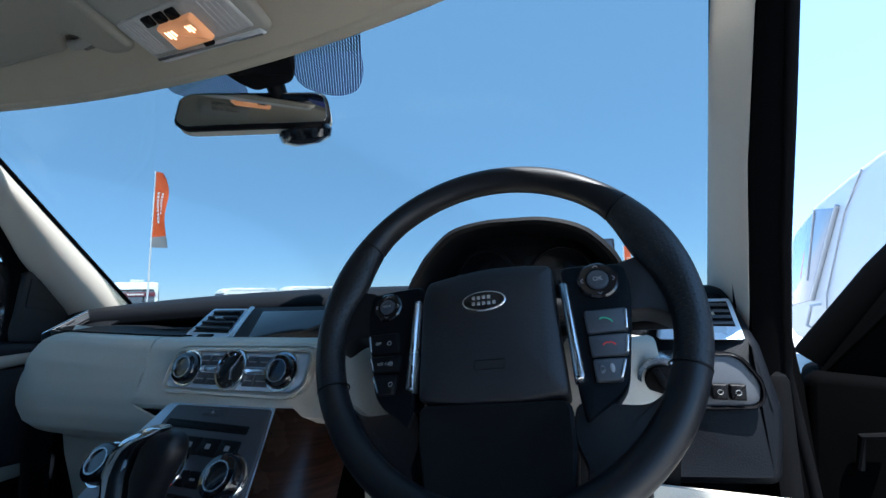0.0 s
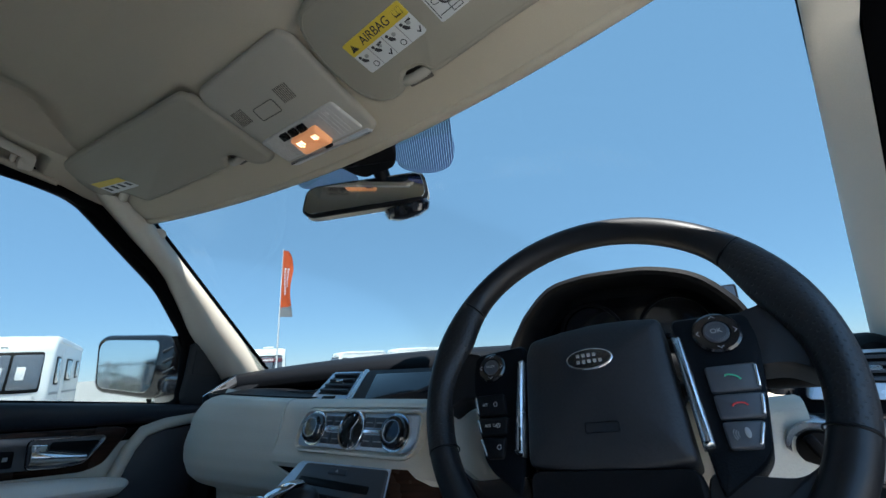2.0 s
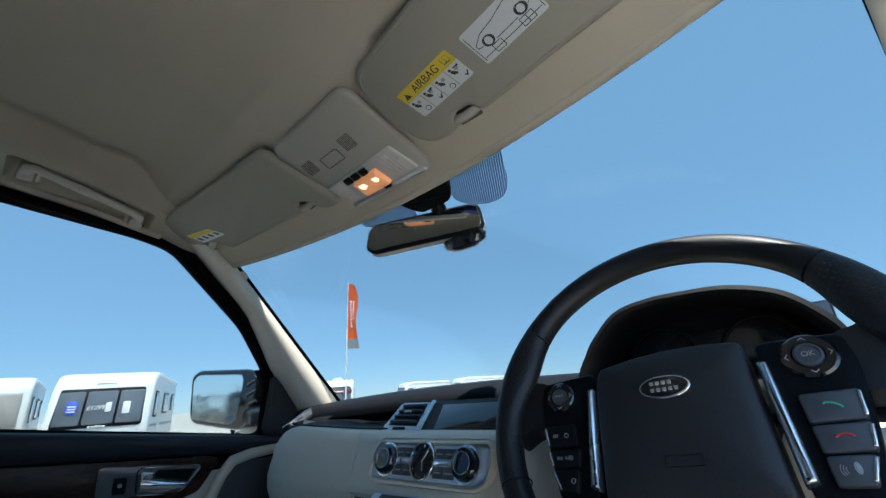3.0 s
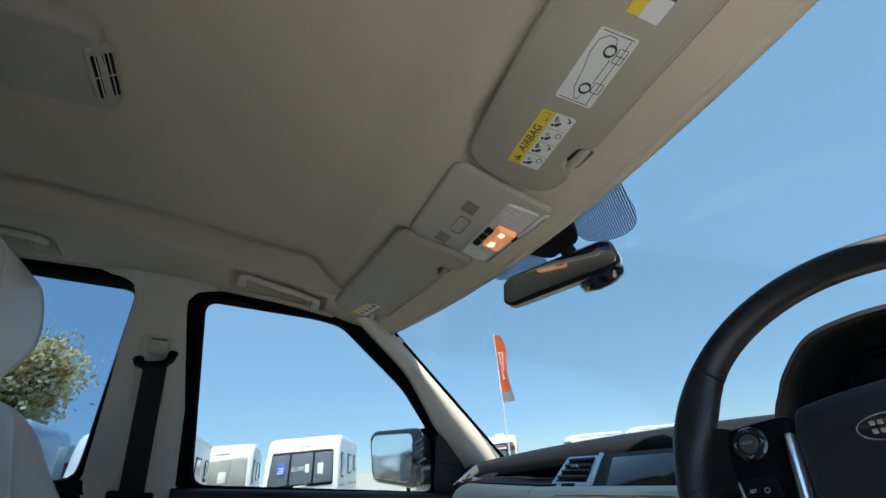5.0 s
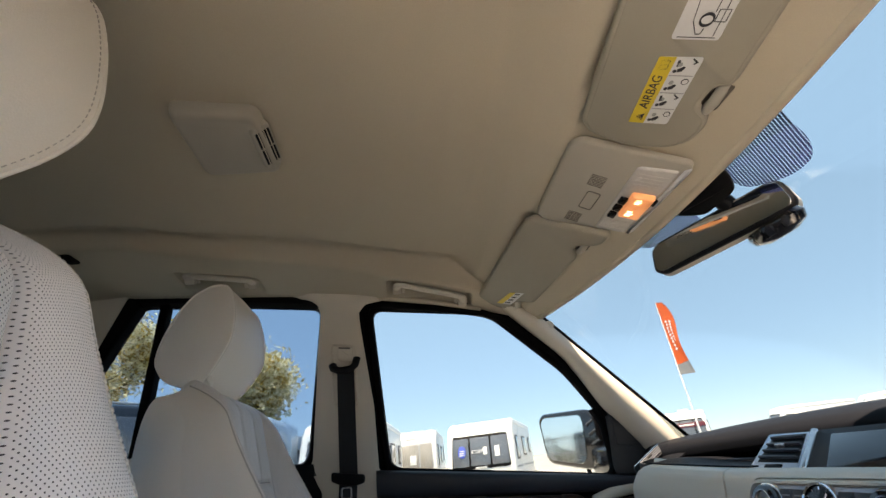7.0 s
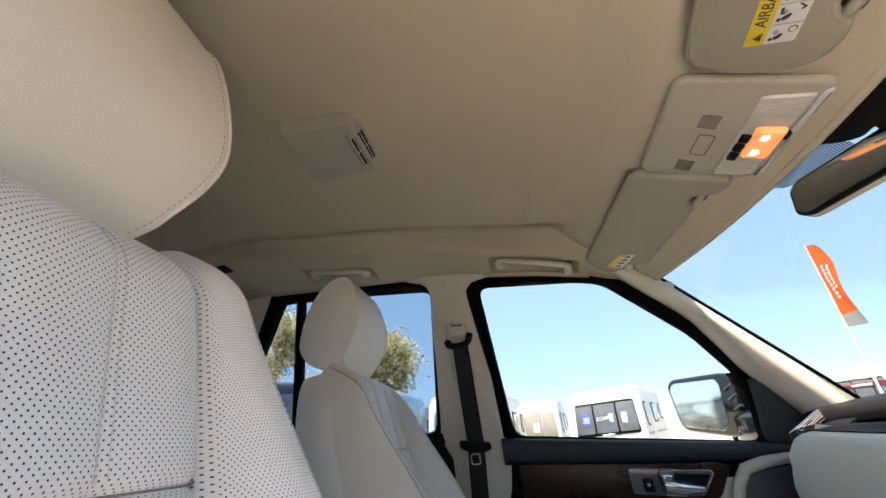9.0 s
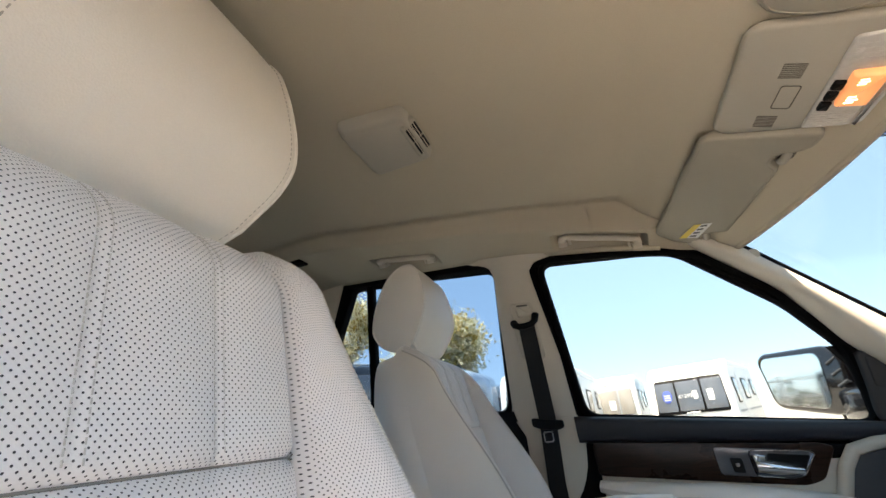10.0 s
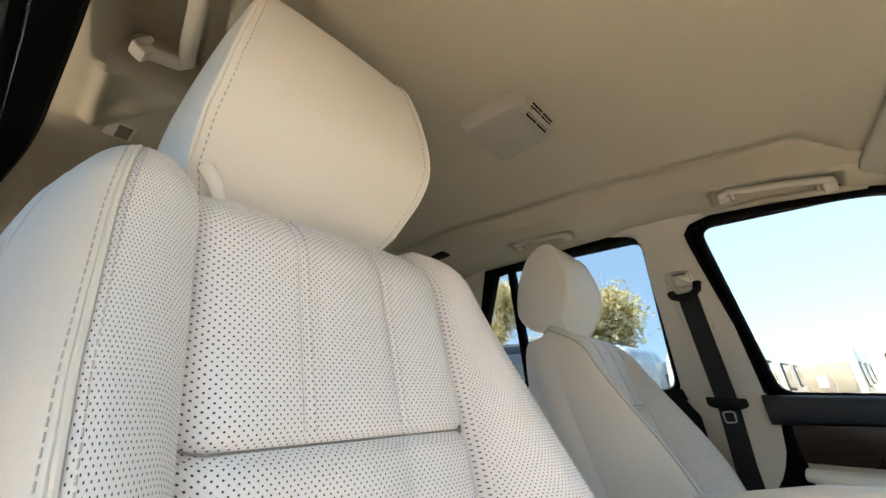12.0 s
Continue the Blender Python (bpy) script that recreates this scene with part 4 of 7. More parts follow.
# airbag label: corners run along its yellow edge first
st, q = sticker(vis_d, [(0.142, -0.138), (0.235, -0.147), (0.247, -0.108), (0.154, -0.098)], "airbag_label", "yellow and white airbag warning label", [
    ("yellow_band", [rect(0.0, 1.0, 0.0, 0.40, 0.03)], YELLOW),
    ("warning_triangle", [[(0.045, 0.31), (0.165, 0.31), (0.105, 0.09)]], INK), ("manual_mark", [rect(0.83, 0.96, 0.09, 0.31, 0.02)], INK), ("manual_page", [rect(0.845, 0.888, 0.13, 0.27), rect(0.902, 0.945, 0.13, 0.27)], YELLOW),
    ("pictogram", [oval(0.06 + 0.25 * k, 0.50, 0.022, 0.045, 10) for k in range(4)] + [[(0.045 + 0.25 * k, 0.56), (0.085 + 0.25 * k, 0.54), (0.13 + 0.25 * k, 0.66), (0.115 + 0.25 * k, 0.71), (0.06 + 0.25 * k, 0.66)] for k in range(4)] + [[(0.12 + 0.25 * k, 0.49), (0.20 + 0.25 * k, 0.47), (0.21 + 0.25 * k, 0.52), (0.13 + 0.25 * k, 0.56)] for k in (1, 3)] + [[(0.40 + 0.5 * k, 0.86), (0.415 + 0.5 * k, 0.83), (0.43 + 0.5 * k, 0.88), (0.475 + 0.5 * k, 0.77), (0.485 + 0.5 * k, 0.79), (0.435 + 0.5 * k, 0.93)] for k in range(2)], INK),
    ("head_mark", [oval(0.15 + 0.25 * k, 0.56, 0.03, 0.055, 12) for k in range(4)], ICON),
    ("ban_mark", [oval(0.17 + 0.5 * k, 0.86, 0.042, 0.085, 16) for k in range(2)], INK), ("ban_field", [oval(0.17 + 0.5 * k, 0.86, 0.032, 0.064, 16) for k in range(2)], PAPER),
    ("ruled_line", [rect(0.245 + 0.25 * k, 0.255 + 0.25 * k, 0.42, 0.98) for k in range(3)], ICON)])
p0, p1, p3 = q(0.5, 0.2), q(1, 0.2), q(0.5, 1)
o3 = under(p0[0], p0[1], 0.0202)
lettering("airbag_word", "AIRBAG", 0.0150, axes(o3, under(p1[0], p1[1], 0.0202) - o3, o3 - under(p3[0], p3[1], 0.0202)), INK, st, squeeze=0.9)

def line_label(parent, corners, name, label, strokes, discs, lift=0.0192):
    """A white label drawn with thin ink strokes and rings."""
    q = quad(*corners)
    base = lambda u, v, w: under(*q(u, v), lift + w)
    bm = bmesh.new()
    plate(bm, rect(0, 1, 0, 1, 0.06), base, 0.0, 0.0004, 0.0001)
    st = part(name, bm, PAPER, parent, label)
    bm = bmesh.new()
    for a in strokes:
        for (x0, y0), (x1, y1) in zip(a, a[1:]):
            d = Vector((x1 - x0, (y1 - y0) * 0.45))
            n = Vector((-d.y, d.x)).normalized() * 0.0042
            n.y /= 0.45
            plate(bm, [(x0 - n.x, y0 - n.y), (x1 - n.x, y1 - n.y), (x1 + n.x, y1 + n.y), (x0 + n.x, y0 + n.y)], base, 0.0003, 0.0008, 0.0001)
    part("drawing", bm, INK, st)
    for cx, cy, r in discs:
        bm = bmesh.new()
        ring(bm, oval(cx, cy, r * 0.6, r * 0.6 / 0.45, 18), base, r * 0.4, 0.0003, 0.0009)
        part("wheel_ring", bm, INK, st)
    return st


line_label(vis_d, [(0.256, -0.147), (0.344, -0.157), (0.354, -0.119), (0.267, -0.107)], "height_label", "white label with a line drawing of the car", [
    [(0.14, 0.58), (0.07, 0.55), (0.07, 0.46), (0.22, 0.30), (0.45, 0.24), (0.68, 0.12), (0.86, 0.14), (0.93, 0.30), (0.93, 0.50), (0.86, 0.58)],
    [(0.33, 0.66), (0.68, 0.66)], [(0.05, 0.84), (0.95, 0.84)], [(0.03, 0.10), (0.03, 0.90)], [(0.97, 0.10), (0.97, 0.90)],
    [(0.22, 0.72), (0.36, 0.72), (0.36, 0.94), (0.22, 0.94), (0.22, 0.72)], [(0.66, 0.72), (0.84, 0.72), (0.84, 0.94), (0.66, 0.94), (0.66, 0.72)], [(0.75, 0.72), (0.75, 0.94)]],
    [(0.24, 0.56, 0.085), (0.77, 0.54, 0.085)])
sticker(vis_d, [(0.366, -0.149), (0.41, -0.153), (0.415, -0.122), (0.372, -0.118)], "third_label", "yellow, white and black label", [
    ("yellow_band", [rect(0.0, 0.5, 0.0, 0.4)], YELLOW), ("black_band", [rect(0.55, 1.0, 0.7, 1.0)], INK)])
sticker(vis_p, [(-0.552, -0.172), (-0.462, -0.156), (-0.440, -0.126), (-0.532, -0.138)], "small_label", "small yellow and white warning label", [
    ("yellow_band", [rect(0.0, 1.0, 0.0, 0.40, 0.03)], YELLOW),
    ("pictogram", [oval(0.14 + 0.24 * k, 0.54, 0.06, 0.07, 10) for k in range(4)] + [rect(0.1 + 0.24 * k, 0.2 + 0.24 * k, 0.6, 0.8, 0.02) for k in range(4)], INK)])

# overhead console with reading lamps
con = thing("overhead_console", "beige overhead console with the warm reading lamp lit", "overhead console", (-0.015, -0.1, 1.49))
CON = fillet([(-0.093, -0.036), (-0.128, -0.170), (-0.115, -0.186), (0.070, -0.188), (0.085, -0.176), (0.100, -0.036), (0.085, -0.028), (-0.078, -0.030)], 0.014, 5)
bm = bmesh.new()
cushion(bm, CON, under, -0.008, 0.013, 0.007, 0.005)
part("body", bm, TRIM_SHADED, con)
for gx, gy in ((0.014, -0.128), (-0.088, -0.129)):
    bm = bmesh.new()
    for k in range(8):
        plate(bm, rect(gx - 0.013 + 0.0034 * k, gx - 0.0115 + 0.0034 * k, gy - 0.011, gy + 0.011), under, 0.0125, 0.0136, 0.0002)
    part("microphone_grille", bm, TRIM_DARK, con, "slotted microphone grille")
bm = bmesh.new()
ring(bm, rect(-0.058, -0.014, -0.130, -0.112, 0.003), under, 0.0012, 0.0122, 0.0138)
part("blank_button", bm, TRIM_DARK, con, "outlined blank panel")
bm = bmesh.new()
plate(bm, fillet([(-0.100, -0.088), (0.068, -0.092), (0.082, -0.042), (-0.088, -0.043)], 0.006), under, 0.010, 0.0165, 0.003)
lens = part("lamp_lens", bm, LENS, con, "clear ribbed lamp lens")
for k in range(9):
    bm = bmesh.new()
    rx = -0.086 + 0.0052 * k if k < 5 else 0.034 + 0.0075 * (k - 5)
    plate(bm, fillet([(rx, -0.086), (rx + 0.0012, -0.086), (rx + 0.0085, -0.048), (rx + 0.0073, -0.048)], 0.0004), under, 0.0160, 0.0172, 0.0003)
    part("lens_rib", bm, LENS, lens)
bm = bmesh.new()
plate(bm, fillet([(-0.090, -0.040), (0.086, -0.039), (0.090, -0.031), (-0.080, -0.032)], 0.003), under, 0.009, 0.0158, 0.003)
part("lens_lip", bm, PAPER, con, "pale front lip of the lamp")
bm = bmesh.new()
plate(bm, fillet([(-0.040, -0.074), (0.018, -0.076), (0.024, -0.045), (-0.036, -0.045)], 0.004), under, 0.0155, 0.0265, 0.004)
part("lit_lamp", bm, LAMP_ON, con, "glowing orange-white reading lamp")
bm = bmesh.new()
for gx, gl in ((-0.029, 0.008), (-0.024, 0.010), (-0.019, 0.007), (0.004, 0.007), (0.008, 0.009), (0.012, 0.007)):
    plate(bm, fillet([(gx - 0.0012, -0.068), (gx + 0.0012, -0.068), (gx + 0.0032, -0.068 + gl), (gx + 0.0008, -0.068 + gl)], 0.0008), under, 0.0255, 0.0272, 0.0004)
part("bulb_glints", bm, LAMP_CORE, con, "bright bulb behind the lens")
for k in range(3):
    bm = bmesh.new()
    bx = -0.046 + 0.020 * k
    plate(bm, rect(bx - 0.0075, bx + 0.0075, -0.086, -0.075, 0.002), under, 0.0150, 0.0215, 0.002)
    part("lamp_switch", bm, BLACK, con)
bm = bmesh.new()
plate(bm, rect(0.000, 0.014, -0.043, -0.038, 0.001), under, 0.012, 0.0185, 0.001)
part("lens_catch", bm, BLACK, con)

# interior rear-view mirror on its stalk
rv = thing("rear_view_mirror", "rectangular rear-view mirror reflecting the lit lamp", "mirror", (-0.045, 0.07, 1.45))
RM = axes(Vector((-0.0168, 0.0597, 1.4081)), Vector((0.9050, 0.4254, 0.0)), Vector((0.0336, -0.0715, 0.9969)))
RP = fillet([(-0.1205, -0.020), (-0.112, 0.018), (-0.096, 0.0264), (0.093, 0.0326), (0.105, 0.0252), (0.1105, -0.009), (0.104, -0.0205), (-0.106, -0.0310)], 0.009, 5)
bm = bmesh.new()
plate(bm, RP, on(RM), -0.006, 0.0035, 0.003)
part("bezel", bm, BLACK, rv, "black mirror bezel")
bm = bmesh.new()
plate(bm, [p + Vector((0.0, 0.0012)) for p in grow(RP, -0.0048)], on(RM), 0.0030, 0.0046, 0.0004)
part("mirror_glass", bm, MIRROR, rv, "", 1)
bm = bmesh.new()
vs = [[bm.verts.new(RM @ Vector((p[0] * a, p[1] * a - b, w))) for p in RP] for a, b, w in ((0.99, 0.0, -0.005), (1.0, 0.003, -0.016), (0.92, 0.002, -0.028), (0.72, 0.0, -0.036))]
for a, b in zip(vs, vs[1:]):
    for i in range(len(RP)):
        bm.faces.new((a[i - 1], a[i], b[i], b[i - 1]))
bm.faces.new(vs[-1])
part("back_shell", bm, TRIM, rv, "pale grey back shell")
bm = bmesh.new()
sweep(bm, [(0.000, 0.092, 1.418), (0.008, 0.080, 1.434), (0.014, 0.060, 1.452), (0.014, 0.046, 1.462)], 0.014, 12)
part("stalk", bm, BLACK, rv)
bm = bmesh.new()
plate(bm, fillet([(-0.045, 0.016), (0.080, 0.010), (0.078, 0.030), (0.060, 0.048), (-0.008, 0.048), (-0.028, 0.034)], 0.010), lambda u, v, w: Vector((u, v, 1.4535 - 0.75 * (v - 0.032) - w)), -0.004, 0.011, 0.005)
part("sensor_cover", bm, BLACK, rv, "black sensor cover on the glass")
bm = bmesh.new()
lathe(bm, [(0.0, -0.024), (0.020, -0.023), (0.036, -0.014), (0.040, 0.0), (0.036, 0.010), (0.0, 0.014)], axes(Vector((0.050, 0.088, 1.374)), (1, 0, 0), (0, 1, 0.35)) @ Matrix.Diagonal((1.15, 0.6, 0.75, 1)), 24)
part("sensor_pod", bm, GLOSS_BLACK, rv, "gloss black pod under the mirror")


# grab handles: a bar on two short legs, lying in a hollow of the headlining
def grab(side, y0, y1, x_bar, x_foot, drop, label):
    t_ = thing("grab_handle", label, "grab handle", (side * x_foot, (y0 + y1) / 2, 1.57), group="grab handles")
    sk = 0.2 * (y1 - y0)
    bars, feet = (x_bar, x_bar + sk), (x_foot, x_foot + sk)
    foot = [Vector((side * f, y, roof_z(side * f, y, False) + 0.008)) for f, y in zip(feet, (y0, y1))]
    top = [Vector((side * b, y, roof_z(side * b, y, False) - drop)) for b, y in zip(bars, (y0, y1))]
    d = Vector((0, 1, 0))
    path = [foot[0], foot[0].lerp(top[0], 0.55), foot[0].lerp(top[0], 0.85) + d * 0.002, top[0] + d * 0.010, top[0].lerp(top[1], 0.3), top[0].lerp(top[1], 0.5), top[0].lerp(top[1], 0.7), top[1] - d * 0.010, foot[1].lerp(top[1], 0.85) - d * 0.002, foot[1].lerp(top[1], 0.55), foot[1]]
    bm = bmesh.new()
    sweep(bm, path, 0.0112 if drop < 0.01 else 0.0150, 14, flat=0.72, up=(side * 0.5, 0, -0.85))
    part("bar", bm, TRIM, t_)
    for e, k in ((foot[0], 1), (foot[1], -1)):
        bm = bmesh.new()
        f = axes(e, (0, 1, 0), (side * -0.8, 0, -0.5))
        block(bm, -0.012, 0.012, -0.010, 0.012, -0.010, 0.012, 0.005, 2, m=f)
        part("foot", bm, TRIM, t_)
        bm = bmesh.new()
        lathe(bm, [(0.0, 0.010), (0.004, 0.010), (0.0045, 0.0), (0.0045, -0.01)], axes(e + d * 0.018 * k, (0, 1, 0), (side * -0.8, 0, -0.5)), 12)
        part("pivot", bm, TRIM, t_)
    return t_


grab(-1, -0.456, -0.272, 0.522, 0.552, -0.004, "beige fold-down grab handle above the passenger door")
grab(-1, -0.980, -0.835, 0.468, 0.498, -0.004, "beige fold-down grab handle above the rear door")
grab(1, -0.965, -0.815, 0.446, 0.496, -0.014, "beige grab handle lowered from its hollow above the rear door")

# rear roof module with a slotted vent
dome = thing("roof_sensor_module", "beige roof module with a slotted front vent", "roof module", (0.0, -0.71, 1.61))
bm = bmesh.new()


def dome_pt(u, v, w):
    return Vector((u - 0.012, v, 1.627 - w))


base = [(-0.070, -0.772), (0.072, -0.772), (0.064, -0.652), (-0.064, -0.648)]
rows = [(1.06, -0.004), (1.055, 0.004), (1.03, 0.016), (0.995, 0.0235), (0.95, 0.0270), (0.88, 0.0285)]
rings = []
for a, w in rows:
    pts = fillet([((x) * a, -0.706 + (y + 0.706) * (a if y < -0.7 else lerp(1, a, 0.5))) for x, y in base], 0.016, 4)
    rings.append([bm.verts.new(dome_pt(p[0], p[1], w)) for p in pts])
for a, b in zip(rings, rings[1:]):
    for i in range(len(a)):
        bm.faces.new((a[i - 1], a[i], b[i], b[i - 1]))
bm.faces.new(rings[-1])
part("cover", bm, TRIM_SHADED, dome)
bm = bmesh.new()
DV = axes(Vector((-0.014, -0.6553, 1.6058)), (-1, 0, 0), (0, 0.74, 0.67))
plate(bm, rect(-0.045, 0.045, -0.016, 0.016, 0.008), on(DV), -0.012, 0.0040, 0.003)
part("vent_frame", bm, TRIM_SHADED, dome)
bm = bmesh.new()
plate(bm, rect(-0.035, -0.002, -0.0120, 0.0125, 0.002), on(DV), 0.002, 0.0050, 0.0004)
plate(bm, rect(0.002, 0.035, -0.0120, 0.0125, 0.002), on(DV), 0.002, 0.0050, 0.0004)
part("vent_opening", bm, BLACK, dome, "dark slots of the vent")
for k in range(8):
    bm = bmesh.new()
    cx = 0.0185 if k > 3 else -0.0185
    cv = -0.0075 + 0.005 * (k % 4)
    block(bm, cx - 0.0168, cx + 0.0168, cv - 0.0006, cv + 0.0006, 0.003, 0.0056, 0.0002, 1, m=DV)
    part("slat", bm, TRIM, dome)

# small roof sensors
for k, (x, y, z) in enumerate(((-0.365, -1.190, roof_z(-0.365, -1.190) - 0.001), (0.470, -1.165, roof_z(0.470, -1.165) + 0.003))):
    s_ = thing("coat_hook" if k else "roof_speaker", "small recessed fitting in the beige headlining" if k else "small black square fitting in the headlining", "roof fitting", (x, y, z))
    bm = bmesh.new()
    block(bm, x - 0.020, x + 0.020, y - 0.024, y + 0.024, z - 0.005, z + 0.02, 0.004)
    part("cover", bm, TRIM if k else BLACK, s_)
    bm = bmesh.new()
    block(bm, x - 0.015, x + 0.004, y - 0.018, y + 0.018, z - 0.0062, z, 0.001)
    part("insert", bm, TRIM_DARK if k else BLACK, s_)


# ---- steering wheel, in its own axes: x right, z up in the plane, -y towards the driver ----
WM = Matrix.Translation((0.346, 0.0, 1.100)) @ Matrix.Rotation(radians(-27), 4, "X") @ Matrix.Rotation(radians(-5.8), 4, "Y")
sw = thing("steering_wheel", "black leather steering wheel turned slightly off centre", "steering wheel", m=WM)


def wp(u, v, w):
    return Vector((u, -w, v))


def rim_piece(a0, a1, n, material, name, label=""):
    bm = bmesh.new()
    rings = []
    for i in range(n + 1):
        a = radians(lerp(a0, a1, i / n))
        d = Vector((math.sin(a), 0, math.cos(a)))
        deg = abs(lerp(a0, a1, i / n))
        deg = 360 - deg if deg > 180 else deg
        fat = math.exp(-((deg - 70) / 16) ** 2)
        ro, ri, rd = 0.0132 + 0.002 * fat, 0.0160 + 0.012 * fat, 0.0175
        rings.append([bm.verts.new(d * (0.1805 + (ro if math.cos(q) > 0 else ri) * math.cos(q)) + Vector((0, rd * math.sin(q), 0))) for q in [j * math.tau / 20 for j in range(20)]])
    for a, b in zip(rings, rings[1:]):
        for j in range(20):
            bm.faces.new((a[j - 1], a[j], b[j], b[j - 1]))
    bm.faces.new(rings[0])
    bm.faces.new(rings[-1][::-1])
    return part(name, bm, material, sw, label)


rim_piece(-53.4, 53.4, 48, WHEEL_LEATHER, "rim_top", "smooth black upper rim")
rim_piece(54.2, 111.6, 26, WHEEL_PERF, "rim_grip", "perforated leather grip")
rim_piece(-111.6, -54.2, 26, WHEEL_PERF, "rim_grip", "perforated leather grip")
rim_piece(112.4, 247.6, 60, WHEEL_LEATHER, "rim_bottom", "smooth black lower rim")
for a in (53.8, -53.8, 112, -112):
    bm = bmesh.new()
    r = radians(a)
    d = Vector((math.sin(r), 0, math.cos(r)))
    sweep(bm, [d * (0.1805 + (0.0130 if math.cos(q) > 0 else 0.0180) * math.cos(q)) + Vector((0, 0.0172 * math.sin(q), 0)) for q in [j * math.tau / 24 for j in range(24)]], 0.0008, 6, closed=True, up=d.cross(Vector((0, 1, 0))))
    part("rim_seam", bm, BLACK, sw)
# row of stitches on the inner edge of the rim
for nm, lo, hi in (("stitching", 20, 52), ("stitching", 150, 205)):
    bm = bmesh.new()
    for k in range(int((hi - lo) / 1.8)):
        r = radians(lo + 1.8 * k)
        d, t_ = Vector((math.sin(r), 0, math.cos(r))), Vector((math.cos(r), 0, -math.sin(r)))
        sweep(bm, [d * 0.1665 + Vector((0, -0.006, 0)) - t_ * 0.0018, d * 0.1655 + Vector((0, -0.004, 0)) + t_ * 0.0018], 0.0008, 5)
    part(nm, bm, WHEEL_LEATHER, sw)


def domed(bm, outline, z_face, depth, lift, to3=wp, steps=5, edge=0.006):
    """A plate whose face swells towards its middle."""
    pts = [Vector(p) for p in outline]
    if area2(pts) < 0:
        pts.reverse()
    c = sum(pts, Vector((0, 0))) / len(pts)
    rows = [(1.0, z_face - depth), (1.0, z_face - edge), (0.985, z_face - edge * 0.35), (0.955, z_face)]
    rows += [(0.955 * (1 - k / steps) + 0.0001, z_face + lift * (1 - (1 - k / steps) ** 2)) for k in range(1, steps)]
    vs = [[bm.verts.new(to3(*(c + (p - c) * a), w)) for p in pts] for a, w in rows]
    for a, b in zip(vs, vs[1:]):
        for i in range(len(pts)):
            bm.faces.new((a[i - 1], a[i], b[i], b[i - 1]))
    bm.faces.new(vs[-1])
    bm.faces.new(vs[0][::-1])
    return bm


bm = bmesh.new()
domed(bm, fillet([(-0.0700, -0.083), (-0.0715, 0.026), (-0.0660, 0.0430), (-0.0300, 0.0490), (0.005, 0.0515), (0.0400, 0.0495), (0.0668, 0.0455), (0.0672, -0.01), (0.0690, -0.083), (0.03, -0.0875), (-0.03, -0.0875)], 0.006), 0.006, 0.04, 0.008)
hub = part("airbag_cover", bm, mat("hub_grained_plastic", (0.018, 0.018, 0.021), 0.5, vary=0.2, grain=420, bump=0.22, spec=0.35), sw, "grained black airbag cover")
bm = bmesh.new()
domed(bm, fillet([(-0.0700, -0.0865), (0.0690, -0.0865), (0.0690, -0.120), (0.061, -0.172), (-0.058, -0.172), (-0.068, -0.120)], 0.010), 0.004, 0.05, -0.006)
part("lower_cover", bm, BLACK, sw)
bm = bmesh.new()
plate(bm, oval(-0.0015, 0.008, 0.0225, 0.0112, 36), wp, 0.012, 0.0155, 0.001)
badge = part("badge", bm, CHROME, hub, "oval chrome-edged badge")
bm = bmesh.new()
plate(bm, oval(-0.0015, 0.008, 0.0208, 0.0096, 36), wp, 0.0145, 0.0162, 0.0004)
part("badge_field", bm, GLOSS_BLACK, badge)
bm = bmesh.new()
for k in range(9):
    x0, z = (-0.0135 + 0.0052 * k, 0.0112) if k < 4 else (-0.0135 + 0.0052 * (k - 4), 0.0048)
    plate(bm, rect(x0, x0 + 0.0036, z - 0.0019, z + 0.0019, 0.0006), wp, 0.0160, 0.0168, 0.0003)
part("badge_bars", bm, CHROME, badge)
bm = bmesh.new()
ring(bm, rect(-0.012, 0.016, -0.060, -0.052, 0.001), wp, 0.0006, 0.0128, 0.0136)
part("embossed_mark", bm, BLACK, hub)
